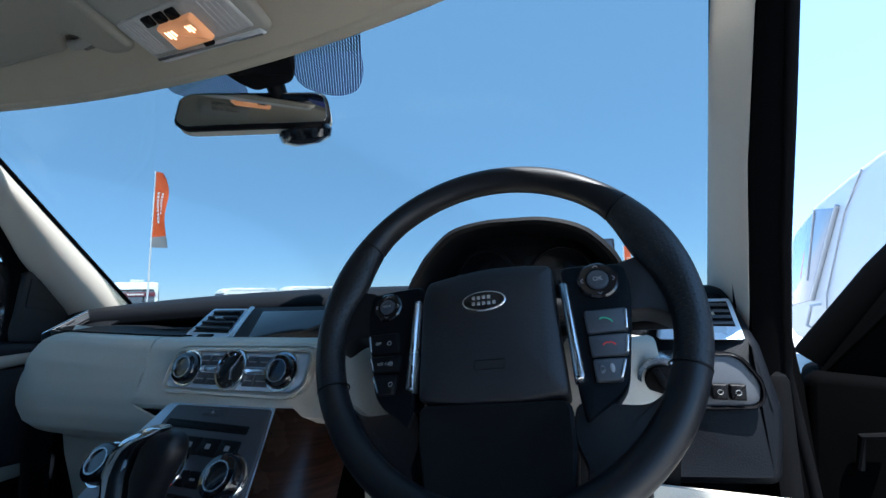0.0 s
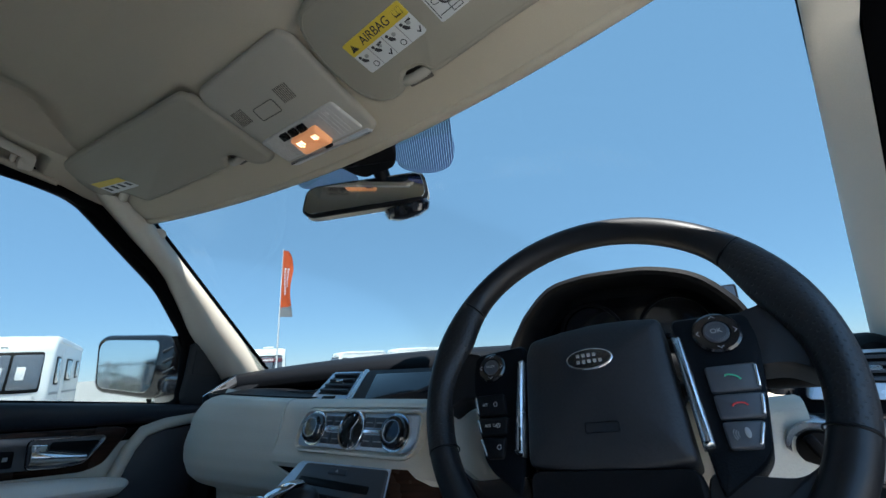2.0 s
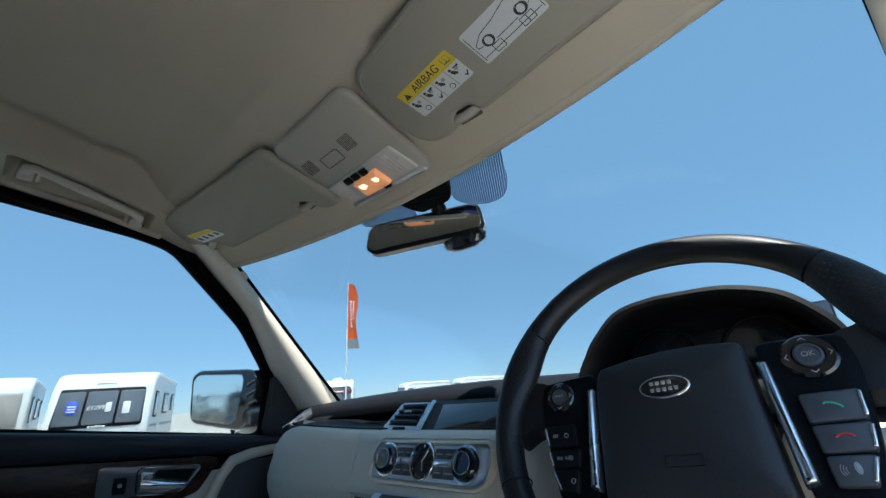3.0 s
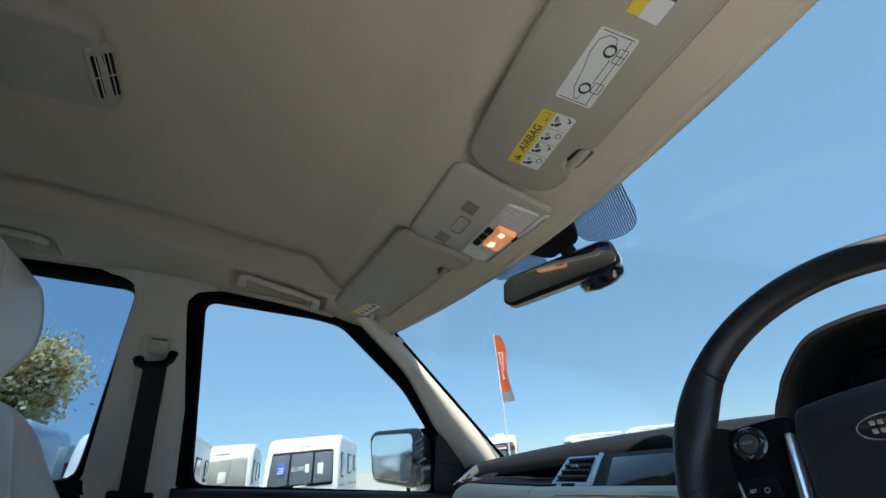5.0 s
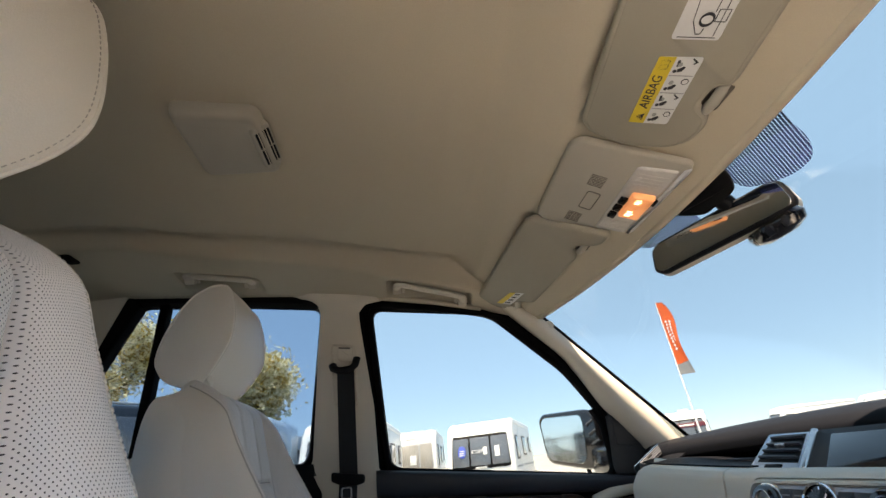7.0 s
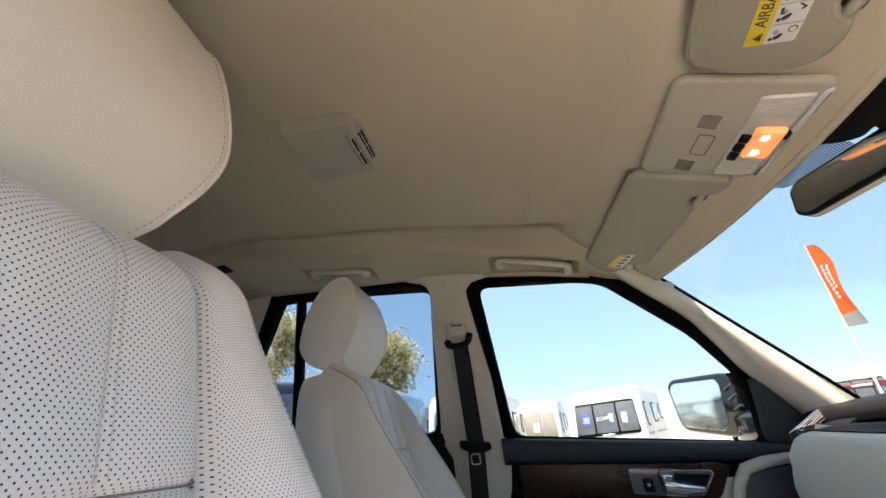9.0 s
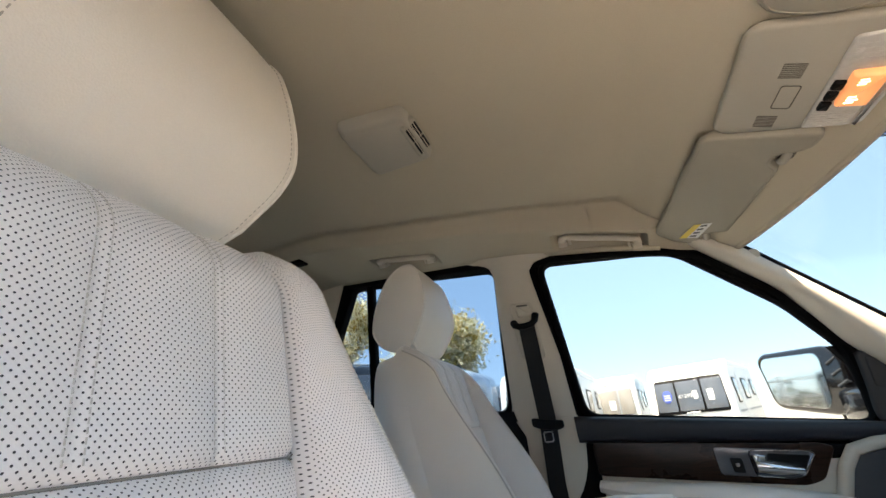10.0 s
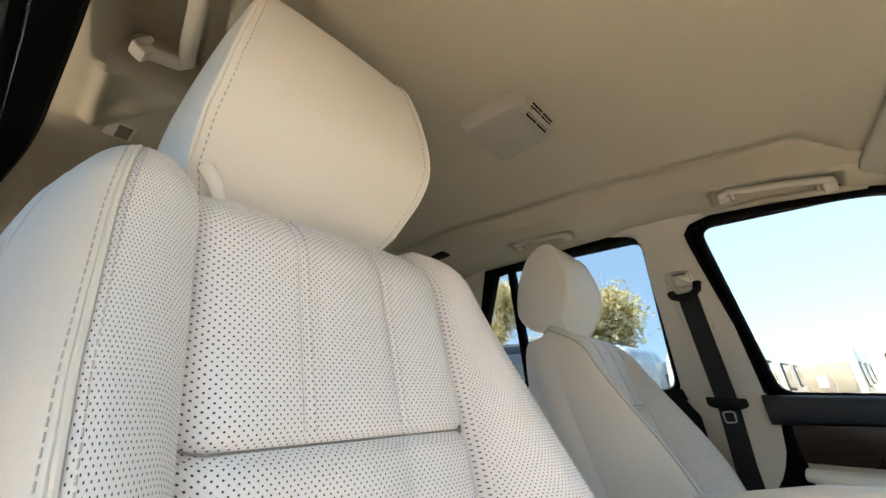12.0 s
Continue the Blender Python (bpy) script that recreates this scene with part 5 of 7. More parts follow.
for s in (-1, 1):
    bm = bmesh.new()
    plate(bm, fillet([(s * 0.0722, 0.0215), (s * 0.0800, 0.0210), (s * 0.0830, -0.0725), (s * 0.0738, -0.0745)], 0.0015), wp, -0.004, 0.0095, 0.0035)
    part("silver_strip", bm, SATIN, sw, "satin silver spoke strip")
    bm = bmesh.new()
    pod = fillet([(s * 0.0745, 0.0440), (s * 0.1050, 0.0430), (s * 0.1340, 0.0405), (s * 0.1400, 0.0220), (s * 0.1330, -0.0120), (s * 0.1180, -0.0760), (s * 0.1100, -0.0860), (s * 0.0780, -0.1090), (s * 0.0755, -0.0720)], 0.006)
    domed(bm, pod, 0.000, 0.03, 0.002)
    part("switch_pod", bm, BLACK_SOFT, sw, "black switch pod")
    bm = bmesh.new()
    arm = fillet([(s * 0.1720, 0.0700), (s * 0.1500, 0.0460), (s * 0.1260, 0.0410), (s * 0.1260, -0.0120), (s * 0.1500, -0.0100), (s * 0.1730, -0.0260)], 0.010)
    domed(bm, arm, -0.001, 0.028, 0.002)
    part("spoke", bm, WHEEL_LEATHER, sw)
    bm = bmesh.new()
    low = fillet([(s * 0.1640, -0.0700), (s * 0.1480, -0.0800), (s * 0.1300, -0.0930), (s * 0.1050, -0.0910), (s * 0.0720, -0.0870), (s * 0.0660, -0.1160), (s * 0.0750, -0.1420), (s * 0.0660, -0.1580), (s * 0.0900, -0.1740), (s * 0.1500, -0.1180)], 0.010)
    domed(bm, low, -0.003, 0.03, 0.002)
    part("lower_spoke", bm, GLOSS_BLACK if s < 0 else WHEEL_LEATHER, sw)
    cx, cz = (-0.1125, 0.0195) if s < 0 else (0.1085, 0.0215)
    rr = 0.0165 if s < 0 else 0.0190
    f = Matrix.Translation(wp(cx, cz, 0.0)) @ Matrix.Rotation(radians(90), 4, "X")
    bm = bmesh.new()
    lathe(bm, [(rr, -0.002), (rr, 0.0035), (rr * 0.9, 0.0050), (rr * 0.6, 0.0050), (rr * 0.55, 0.0030), (0.0, 0.0030)], f, 28)
    pad = part("direction_pad", bm, GLOSS_BLACK, sw, "round black direction pad")
    bm = bmesh.new()
    lathe(bm, [(rr * 0.52, 0.002), (rr * 0.52, 0.0060), (rr * 0.43, 0.0066), (rr * 0.40, 0.0056), (0.0, 0.0062)], f, 24)
    part("centre_button", bm, GREY_PANEL, pad)
    bm = bmesh.new()
    for k in range(4):
        a = k * math.pi / 2
        c = Vector((cx + rr * 0.76 * math.cos(a), cz + rr * 0.76 * math.sin(a)))
        dr = Vector((math.cos(a), math.sin(a)))
        pp = Vector((-dr.y, dr.x))
        for q in (-1, 1):
            plate(bm, [c + dr * 0.0015, c + pp * q * 0.0024 - dr * 0.0006, c + pp * q * 0.0024 - dr * 0.0014, c + dr * 0.0006], wp, 0.0048, 0.0054, 0.0001)
    part("arrows", bm, ICON, pad)
    lettering("button_word", "OK" if s > 0 else "MODE", 0.0062 if s > 0 else 0.0036, Matrix.Translation(wp(cx, cz, 0.0067)) @ Matrix.Rotation(radians(90), 4, "X"), ICON, pad)
rows_r = [[(0.0905, -0.0100), (0.1275, -0.0100), (0.1250, -0.0322), (0.0907, -0.0322)], [(0.0908, -0.0342), (0.1248, -0.0342), (0.1212, -0.0535), (0.0911, -0.0535)], [(0.0912, -0.0556), (0.1186, -0.0556), (0.1125, -0.0752), (0.0912, -0.0752)]]
rows_l = [[(-0.1297, -0.0125), (-0.0960, -0.0125), (-0.0925, -0.0345), (-0.1256, -0.0345)], [(-0.1253, -0.0368), (-0.0905, -0.0368), (-0.0915, -0.0540), (-0.1208, -0.0540)], [(-0.1200, -0.0562), (-0.0925, -0.0562), (-0.0950, -0.0760), (-0.1130, -0.0760)]]
for rows, s in ((rows_l, -1), (rows_r, 1)):
    for k, p in enumerate(rows):
        bm = bmesh.new()
        plate(bm, fillet(p, 0.003), wp, -0.002, 0.0062, 0.0015)
        b_ = part("button", bm, GREY_PANEL if s > 0 else BLACK, sw)
        e = p[1:3] if s > 0 else [p[0], p[3]]
        bm = bmesh.new()
        plate(bm, [(e[0][0] - s * 0.0025, e[0][1] - 0.002), (e[0][0] + s * 0.0004, e[0][1] - 0.002), (e[1][0] + s * 0.0004, e[1][1] + 0.002), (e[1][0] - s * 0.0025, e[1][1] + 0.002)], wp, 0.004, 0.0072, 0.001)
        part("edge_strip", bm, SATIN, b_)
        c = sum((Vector(q) for q in p), Vector((0, 0))) / 4
        bm = bmesh.new()
        if s > 0 and k < 2:
            arc = [wp(c[0] + 0.0052 * math.cos(q), c[1] + (0.0030 * math.sin(q) - 0.001) + (0.0018 * math.cos(q) * -1 if k == 0 else 0), 0.0064) for q in [math.pi * (0.05 + 0.9 * j / 8) for j in range(9)]]
            sweep(bm, arc, 0.0007, 6)
            part("call_icon", bm, GREEN_ICON if k == 0 else RED_ICON, b_)
        elif s > 0:
            for j in range(3):
                sweep(bm, [wp(c[0] + (0.003 + 0.0015 * j) * math.cos(q) - 0.001, c[1] + (0.003 + 0.0015 * j) * math.sin(q), 0.0064) for q in [-0.7 + 1.4 * i / 5 + math.pi for i in range(6)]], 0.0003, 5)
            plate(bm, oval(c[0] + 0.0025, c[1] + 0.001, 0.002, 0.004, 14), wp, 0.006, 0.0067, 0.0002)
            part("voice_icon", bm, ICON, b_)
        else:
            ring(bm, oval(c[0] + 0.006, c[1], 0.0018, 0.0018, 14), wp, 0.0005, 0.006, 0.0067)
            part("speed_icon", bm, ICON, b_)
            word = ("SET", "RES  CAN", "")[k]
            if word:
                lettering("button_word", word, 0.0040, Matrix.Translation(wp(c[0] - (0.006 if k == 0 else 0.0), c[1], 0.0066)) @ Matrix.Rotation(radians(90), 4, "X"), ICON, b_)
# column behind the hub
col = thing("steering_column", "black steering column shroud with a stalk", "steering column", (0.346, 0.1, 1.04))
bm = bmesh.new()
lathe(bm, [(0.0, 0.0), (0.058, 0.0), (0.066, -0.03), (0.070, -0.12), (0.075, -0.24), (0.0, -0.24)], axes(Vector((0.346, 0.040, 1.072)), (1, 0, 0), (0, 0.44, 0.9)) @ Matrix.Diagonal((1.1, 1.0, 1, 1)), 28)
part("shroud", bm, BLACK_SOFT, col)
bm = bmesh.new()
sweep(bm, [(0.41, 0.060, 1.078), (0.47, 0.052, 1.086), (0.525, 0.045, 1.090), (0.545, 0.045, 1.091)], lambda t: 0.009 - 0.003 * abs(t - 0.8), 12)
part("stalk", bm, BLACK, col, "black indicator stalk")

# ---- dashboard ----
dash = thing("dashboard", "almond and black dashboard with a deep upper shelf", "dashboard", (0, 0.2, 0.8))


def crest(x):
    return 1.141 - 0.062 * x * x


def top_pad(u, v):
    x = lerp(-0.635, 0.635, u)
    yb = min(0.66, 0.60 - 0.80 * x * x)
    yc = 0.225 + 0.03 * (1 - (x / 0.6) ** 2)
    rows = [(yb, 1.075), (lerp(yb, yc, 0.5), crest(x) - 0.010), (yc + 0.02, crest(x) - 0.0005), (yc, crest(x)), (yc - 0.03, crest(x) - 0.004), (yc - 0.052, crest(x) - 0.013), (yc - 0.062, crest(x) - 0.028), (yc - 0.061, crest(x) - 0.042), (yc - 0.048, crest(x) - 0.050), (yc, 1.074), (yc + 0.01, 1.062)]
    k = v * (len(rows) - 1)
    i = min(len(rows) - 2, int(k))
    a, b = rows[i], rows[i + 1]
    return Vector((x, lerp(a[0], b[0], k - i), lerp(a[1], b[1], k - i)))


bm = bmesh.new()
grid(bm, top_pad, 60, 27)
part("top_pad", shell(bm, 0.003, (0, 0.5, -1)), BLACK_SOFT, dash, "black soft-grained dash top")


def face_y(z):
    return 0.02 + 0.35 * (z - 1.04)


SEC = [(0.24, 1.060), (0.12, 1.066), (0.052, 1.069), (0.036, 1.066), (0.026, 1.058), (0.0185, 1.037), (0.010, 1.012), (0.003, 0.992), (0.003, 0.984), (0.010, 0.976), (0.05, 0.966), (0.16, 0.960)]


def fascia(x, v):
    k = v * (len(SEC) - 1)
    i = min(len(SEC) - 2, int(k))
    y, z = lerp(SEC[i][0], SEC[i + 1][0], k - i), lerp(SEC[i][1], SEC[i + 1][1], k - i)
    bend = max(0.0, -0.36 - x)
    y += bend * bend * 9 + 0.035 * soft(0.30, 0.52, x)
    z += 0.008 * soft(0.1, 0.5, -x) * (1 if z > 1.02 else -1.5)
    return Vector((x, min(y, 0.26), z))


bm = bmesh.new()
GLOVE = [(0.24, 1.060), (0.12, 1.066), (0.052, 1.069), (0.036, 1.066), (0.026, 1.058), (0.0185, 1.037), (0.010, 1.012), (0.004, 0.985), (0.004, 0.962), (0.010, 0.940), (0.024, 0.926), (0.050, 0.914), (0.064, 0.904), (0.068, 0.870), (0.082, 0.800), (0.110, 0.640)]


def glove(u, v):
    k = v * (len(GLOVE) - 1)
    i = min(len(GLOVE) - 2, int(k))
    y, z = lerp(GLOVE[i][0], GLOVE[i + 1][0], k - i), lerp(GLOVE[i][1], GLOVE[i + 1][1], k - i)
    end = table([(0.64, -0.43), (0.80, -0.440), (0.87, -0.448), (0.905, -0.450), (0.925, -0.456), (0.945, -0.476), (0.965, -0.503), (0.99, -0.517), (1.01, -0.513), (1.03, -0.495), (1.05, -0.465), (1.066, -0.434)], z)
    joint = -0.192 + 0.022 * math.sin(math.pi * min(1, v * 1.35)) ** 2 + 0.075 * soft(0.985, 0.955, z)
    s = max(0.0, (u - 0.14) / 0.86)
    x = lerp(end, joint, s)
    y += 1.3 * max(0.0, -0.36 - x) ** 2
    if u < 0.14:
        w = 1 - u / 0.14
        y += 0.10 * w ** 1.6
        x += 0.010 * w - 0.010 * math.sin(math.pi * w)
    z += 0.008 * soft(0.1, 0.5, -x) * (1 if z > 1.02 else -0.8)
    return Vector((x, min(y, 0.26), z))


grid(bm, glove, 44, 60)
part("glovebox_face", shell(bm, 0.004, (0, 1, -0.2)), DASH_TAN, dash, "almond glovebox face")
bm = bmesh.new()
grid(bm, lambda u, v: fascia(lerp(-0.188 + 0.022 * math.sin(math.pi * v) ** 2, 0.505, u), v), 44, 44)
part("centre_face", shell(bm, 0.004, (0, 1, -0.2)), DASH_TAN, dash, "almond centre panel")
bm = bmesh.new()
grid(bm, lambda u, v: Vector((lerp(0.15, 0.625, u), 0.085 + 0.02 * v, lerp(0.918, 0.55, v))), 10, 10)
part("knee_panel", shell(bm, 0.004, (0, 1, -0.2)), DASH_TAN, dash, "almond knee panel")
bm = bmesh.new()
grid(bm, lambda u, v: Vector((lerp(0.15, 0.52, u), lerp(0.06, 0.10, v), lerp(0.985, 0.905, v))), 10, 6)
part("column_surround", shell(bm, 0.004, (0, 1, -0.2)), BLACK, dash)
bm = bmesh.new()
plate(bm, fillet([(0.262, 0.985), (0.266, 0.935), (0.280, 0.905), (0.295, 0.850), (0.490, 0.850), (0.492, 0.985)], 0.02), lambda u, v, w: Vector((u, 0.075 - w, v)), -0.04, 0.02, 0.012)
part("column_cover", bm, BLACK, dash, "black cover under the steering column")
# black end towards the passenger door
bm = bmesh.new()
grid(bm, lambda u, v: Vector((lerp(-0.645, -0.478, u), lerp(0.10, 0.235, v) - 0.02 * math.sin(math.pi * u) + 0.05 * (1 - u), lerp(1.055, 1.118, v))), 10, 8)
part("end_slope", shell(bm, 0.004, (0, 1, -1)), BLACK_SOFT, dash)
bm = bmesh.new()
grid(bm, lambda u, v: Vector((lerp(-0.645, -0.478, u), 0.10 + 0.05 * (1 - u) - 0.02 * math.sin(math.pi * u) - 0.03 * math.sin(math.pi * v), lerp(1.055, 0.6, v))), 10, 10)
part("end_panel", shell(bm, 0.004, (0, 1, -0.2)), BLACK_SOFT, dash)
# black floor of the shelf under the top pad
bm = bmesh.new()
grid(bm, lambda u, v: (lambda x: Vector((x, lerp(0.25, 0.058, v) + 1.3 * max(0.0, -0.36 - x) ** 2 * v, lerp(1.060, 1.0685, v) + 0.008 * soft(0.1, 0.5, -x) + 0.003 + 0.006 * soft(0.30, 0.40, -x) * soft(0.0, 0.25, 1 - v))))(lerp(-0.56, -0.15, u)), 24, 12)
part("shelf_floor", shell(bm, 0.002, (0, 0, -1)), BLACK_SOFT, dash, "black shelf under the top pad")
# slim bright lip in the shelf
bm = bmesh.new()
block(bm, -0.34, -0.25, 0.150, 0.156, 1.072, 1.076, 0.001, 1)
part("shelf_lip", bm, GREY_PANEL, dash)


def vent(name, to3, outline, opening, n_slats, label, strip=None, dark=False):
    v = thing(name, label, "air vent", to3(*opening[0], 0))
    bm = bmesh.new()
    plate(bm, outline, to3, -0.02, 0.004, 0.002)
    part("frame", bm, BLACK_SOFT if dark else SILVER_PAINT, v, "black vent frame" if dark else "satin silver vent frame")
    bm = bmesh.new()
    plate(bm, opening, to3, 0.0, 0.0046, 0.0004)
    part("opening", bm, BLACK, v)
    a, b, c, d = (Vector(p) for p in opening)
    for k in range(n_slats):
        t = (k + 0.6) / (n_slats + 0.2)
        p, q = a.lerp(d, t), b.lerp(c, t)
        bm = bmesh.new()
        h = 0.0016
        plate(bm, [(p.x + 0.001, p.y - h), (q.x - 0.001, q.y - h), (q.x - 0.001, q.y + h), (p.x + 0.001, p.y + h)], to3, 0.004, 0.0090, 0.0008)
        part("slat", bm, GREY_PANEL, v)
    t = 0.5
    p = a.lerp(d, t).lerp(b.lerp(c, t), 0.5)
    bm = bmesh.new()
    plate(bm, rect(p.x - 0.008, p.x + 0.008, p.y - 0.0022, p.y + 0.0022, 0.001), to3, 0.006, 0.0125, 0.001)
    part("tab", bm, BLACK if dark else SATIN, v)
    if strip:
        bm = bmesh.new()
        plate(bm, rect(*strip, 0.001), to3, 0.003, 0.0062, 0.0006)
        part("thumbwheel", bm, BLACK, v)
    return v


def slope(u, v, w):
    """Sloping face above the centre panel: u across, v up the slope."""
    return Vector((u, 0.070 + 0.79 * v - 0.61 * w, 1.062 + 0.61 * v + 0.79 * w))


vent("air_vent", slope, fillet([(-0.168, 0.002), (-0.073, -0.002), (-0.082, 0.073), (-0.166, 0.075)], 0.006), [(-0.156, 0.016), (-0.081, 0.013), (-0.092, 0.068), (-0.151, 0.069)], 4, "silver-framed centre air vent above the climate panel", (-0.135, -0.105, 0.003, 0.010))
vent("air_vent", slope, fillet([(0.115, 0.0), (0.205, 0.0), (0.205, 0.075), (0.122, 0.074)], 0.006), [(0.124, 0.016), (0.196, 0.016), (0.198, 0.068), (0.13, 0.068)], 4, "silver-framed centre air vent behind the steering wheel")
disp = thing("display_screen", "dark touch screen set in a black bezel", "screen", (0.02, 0.1, 1.06))
bm = bmesh.new()
plate(bm, fillet([(-0.070, -0.003), (0.112, -0.003), (0.118, 0.076), (-0.078, 0.076)], 0.004), slope, -0.03, 0.003, 0.002)
part("bezel", bm, CHARCOAL, disp)
bm = bmesh.new()
plate(bm, fillet([(-0.034, 0.003), (0.098, 0.003), (0.104, 0.064), (-0.052, 0.064)], 0.003), slope, 0.0, 0.0042, 0.0006)
part("screen_glass", bm, SCREEN, disp, "unlit blue-black display glass")
bm = bmesh.new()
plate(bm, [(-0.071, -0.002), (-0.060, -0.002), (-0.076, 0.074), (-0.084, 0.074)], slope, 0.0, 0.008, 0.002)
part("silver_edge", bm, SATIN, disp)

# end vents
def end_slope(u, v, w):
    return Vector((u, 0.10 + (1.15 * (v - 1.05) if v > 1.05 else 0.0) - w, v))


vent("air_vent", end_slope, fillet([(0.514, 1.064), (0.597, 1.064), (0.600, 1.107), (0.535, 1.107), (0.520, 1.085)], 0.003), [(0.540, 1.078), (0.593, 1.077), (0.595, 1.104), (0.545, 1.104)], 4, "silver-framed end air vent by the driver's door")


def lend(u, v, w):
    return Vector((-0.588, 0.104, 1.066)) + Vector((0.0, 0.877, 0.480)) * u + Vector((0.80, -0.29, -0.53)) * v + Vector((0.55, -0.38, 0.74)) * w


end_vent = vent("air_vent", lend, fillet([(-0.004, -0.002), (0.088, -0.002), (0.088, 0.034), (-0.004, 0.034)], 0.003), [(0.012, 0.004), (0.086, 0.004), (0.086, 0.032), (0.012, 0.032)], 4, "black end air vent with a chrome edge by the passenger door", dark=True)
bm = bmesh.new()
sweep(bm, [lend(-0.002 + 0.088 * i / 8, -0.001, 0.0055) for i in range(9)], 0.0016, 8)
part("chrome_edge", bm, CHROME, end_vent)

# instrument binnacle
bin_ = thing("instrument_binnacle", "black hooded instrument binnacle behind the wheel", "binnacle", (0.345, 0.18, 1.13))
ARCH = [(-0.170, 1.110), (-0.158, 1.142), (-0.147, 1.160), (-0.130, 1.184), (-0.092, 1.217), (-0.045, 1.228), (0.0, 1.229), (0.05, 1.226), (0.098, 1.210), (0.130, 1.180), (0.144, 1.155), (0.160, 1.110)]
bm = bmesh.new()


def hood(u, v):
    k = u * (len(ARCH) - 1)
    i = min(len(ARCH) - 2, int(k))
    t = k - i
    pts = [Vector(ARCH[min(len(ARCH) - 1, max(0, i + j))]) for j in (-1, 0, 1, 2)]
    q = 0.5 * ((2 * pts[1]) + (pts[2] - pts[0]) * t + (2 * pts[0] - 5 * pts[1] + 4 * pts[2] - pts[3]) * t * t + (3 * pts[1] - pts[0] - 3 * pts[2] + pts[3]) * t ** 3)
    x, z = q
    rows = [(0.36, 1.16, -0.06), (0.30, 1.10, -0.03), (0.22, 1.03, -0.006), (0.175, 1.0, 0.0), (0.160, 0.995, -0.002), (0.158, 0.975, -0.007), (0.165, 0.955, -0.011), (0.20, 0.94, -0.014), (0.27, 0.93, -0.02)]
    j = v * (len(rows) - 1)
    m_ = min(len(rows) - 2, int(j))
    y, sx, dz = (lerp(rows[m_][q], rows[m_ + 1][q], j - m_) for q in range(3))
    return Vector((0.345 + x * sx, y, 1.11 + (z - 1.11) * (1 if dz > -0.02 else 0.8) + dz * soft(1.10, 1.16, z)))


grid(bm, hood, 66, 24)
part("hood", bm, BLACK_SOFT, bin_)
bm = bmesh.new()
block(bm, 0.205, 0.485, 0.255, 0.27, 1.08, 1.20, 0.003)
part("dial_panel", bm, GLOSS_BLACK, bin_)
for cx in (0.285, 0.405):
    bm = bmesh.new()
    lathe(bm, [(0.050, 0.0), (0.050, 0.006), (0.046, 0.007), (0.045, 0.001)], axes(Vector((cx, 0.254, 1.145)), (1, 0, 0), (0, 0, 1)) , 28)
    part("dial_ring", bm, BLACK, bin_)

# driver's end panel with the lamp switch
endp = thing("switch_panel", "black end panel with a rotary lamp switch", "switch panel", (0.56, 0.1, 0.95))
bm = bmesh.new()
plate(bm, fillet([(0.496, 1.095), (0.585, 1.126), (0.604, 1.116), (0.608, 1.070), (0.621, 0.989), (0.613, 0.922), (0.506, 0.912), (0.488, 0.98), (0.488, 1.06)], 0.012, 5), end_slope, -0.16, 0.0, 0.010)
part("surround", bm, BLACK_SOFT, endp)
bm = bmesh.new()
plate(bm, fillet([(0.482, 1.050), (0.583, 1.050), (0.602, 1.022), (0.599, 1.000), (0.482, 0.993)], 0.010), end_slope, -0.01, 0.003, 0.002)
part("grey_plate", bm, GREY_PANEL, endp, "grey switch plate")
bm = bmesh.new()
ring(bm, fillet([(0.482, 1.050), (0.583, 1.050), (0.602, 1.022), (0.599, 1.000), (0.482, 0.993)], 0.010), end_slope, 0.003, 0.0, 0.006)
part("plate_rim", bm, BLACK, endp)
f = axes(end_slope(0.5055, 1.030, 0.044), (1, 0, 0), (0, 0, 1))
bm = bmesh.new()
lathe(bm, [(0.0235, -0.052), (0.0235, 0.004), (0.0225, 0.007), (0.0188, 0.0075), (0.0182, 0.003), (0.0, 0.003)], f, 36)
rot = part("rotary_ring", bm, SATIN, endp, "satin silver ring")
bm = bmesh.new()
lathe(bm, [(0.0165, 0.002), (0.0160, 0.007), (0.0145, 0.009), (0.0, 0.0095)], f, 28)
block(bm, -0.004, 0.004, -0.0145, 0.0145, 0.008, 0.017, 0.002, 2, m=f @ Matrix.Rotation(radians(30), 4, "Z"))
part("rotary_knob", bm, BLACK, rot, "black rotary knob")
for bx in (0.5635, 0.5795):
    bm = bmesh.new()
    plate(bm, rect(bx - 0.0072, bx + 0.0072, 1.0055, 1.0215, 0.0015), end_slope, 0.0, 0.0085, 0.002)
    b_ = part("push_button", bm, BLACK, endp)
    bm = bmesh.new()
    ring(bm, oval(bx, 1.0135, 0.0022, 0.0022, 12), end_slope, 0.0006, 0.008, 0.0090)
    part("button_icon", bm, ICON, b_)


# audio and climate panel on the centre face
def face(u, v, w):
    return Vector((u, face_y(v) - 0.003 - w, v))


aud = thing("audio_panel", "silver audio panel with two black knobs and a clock", "control panel", (0, 0.02, 1.0))
bm = bmesh.new()
plate(bm, fillet([(-0.107, 1.009), (0.098, 1.010), (0.115, 1.022), (0.117, 1.054), (-0.098, 1.0525), (-0.106, 1.038)], 0.008), face, -0.01, 0.006, 0.003)
part("silver_plate", bm, SILVER_PAINT, aud, "pale silver fascia plate")
bm = bmesh.new()
ring(bm, fillet([(-0.109, 1.0075), (0.100, 1.0085), (0.117, 1.021), (0.119, 1.0555), (-0.100, 1.054), (-0.108, 1.038)], 0.009), face, 0.007, -0.012, 0.0075)
part("padded_rim", bm, DASH_TAN, aud, "almond rim round the plate")
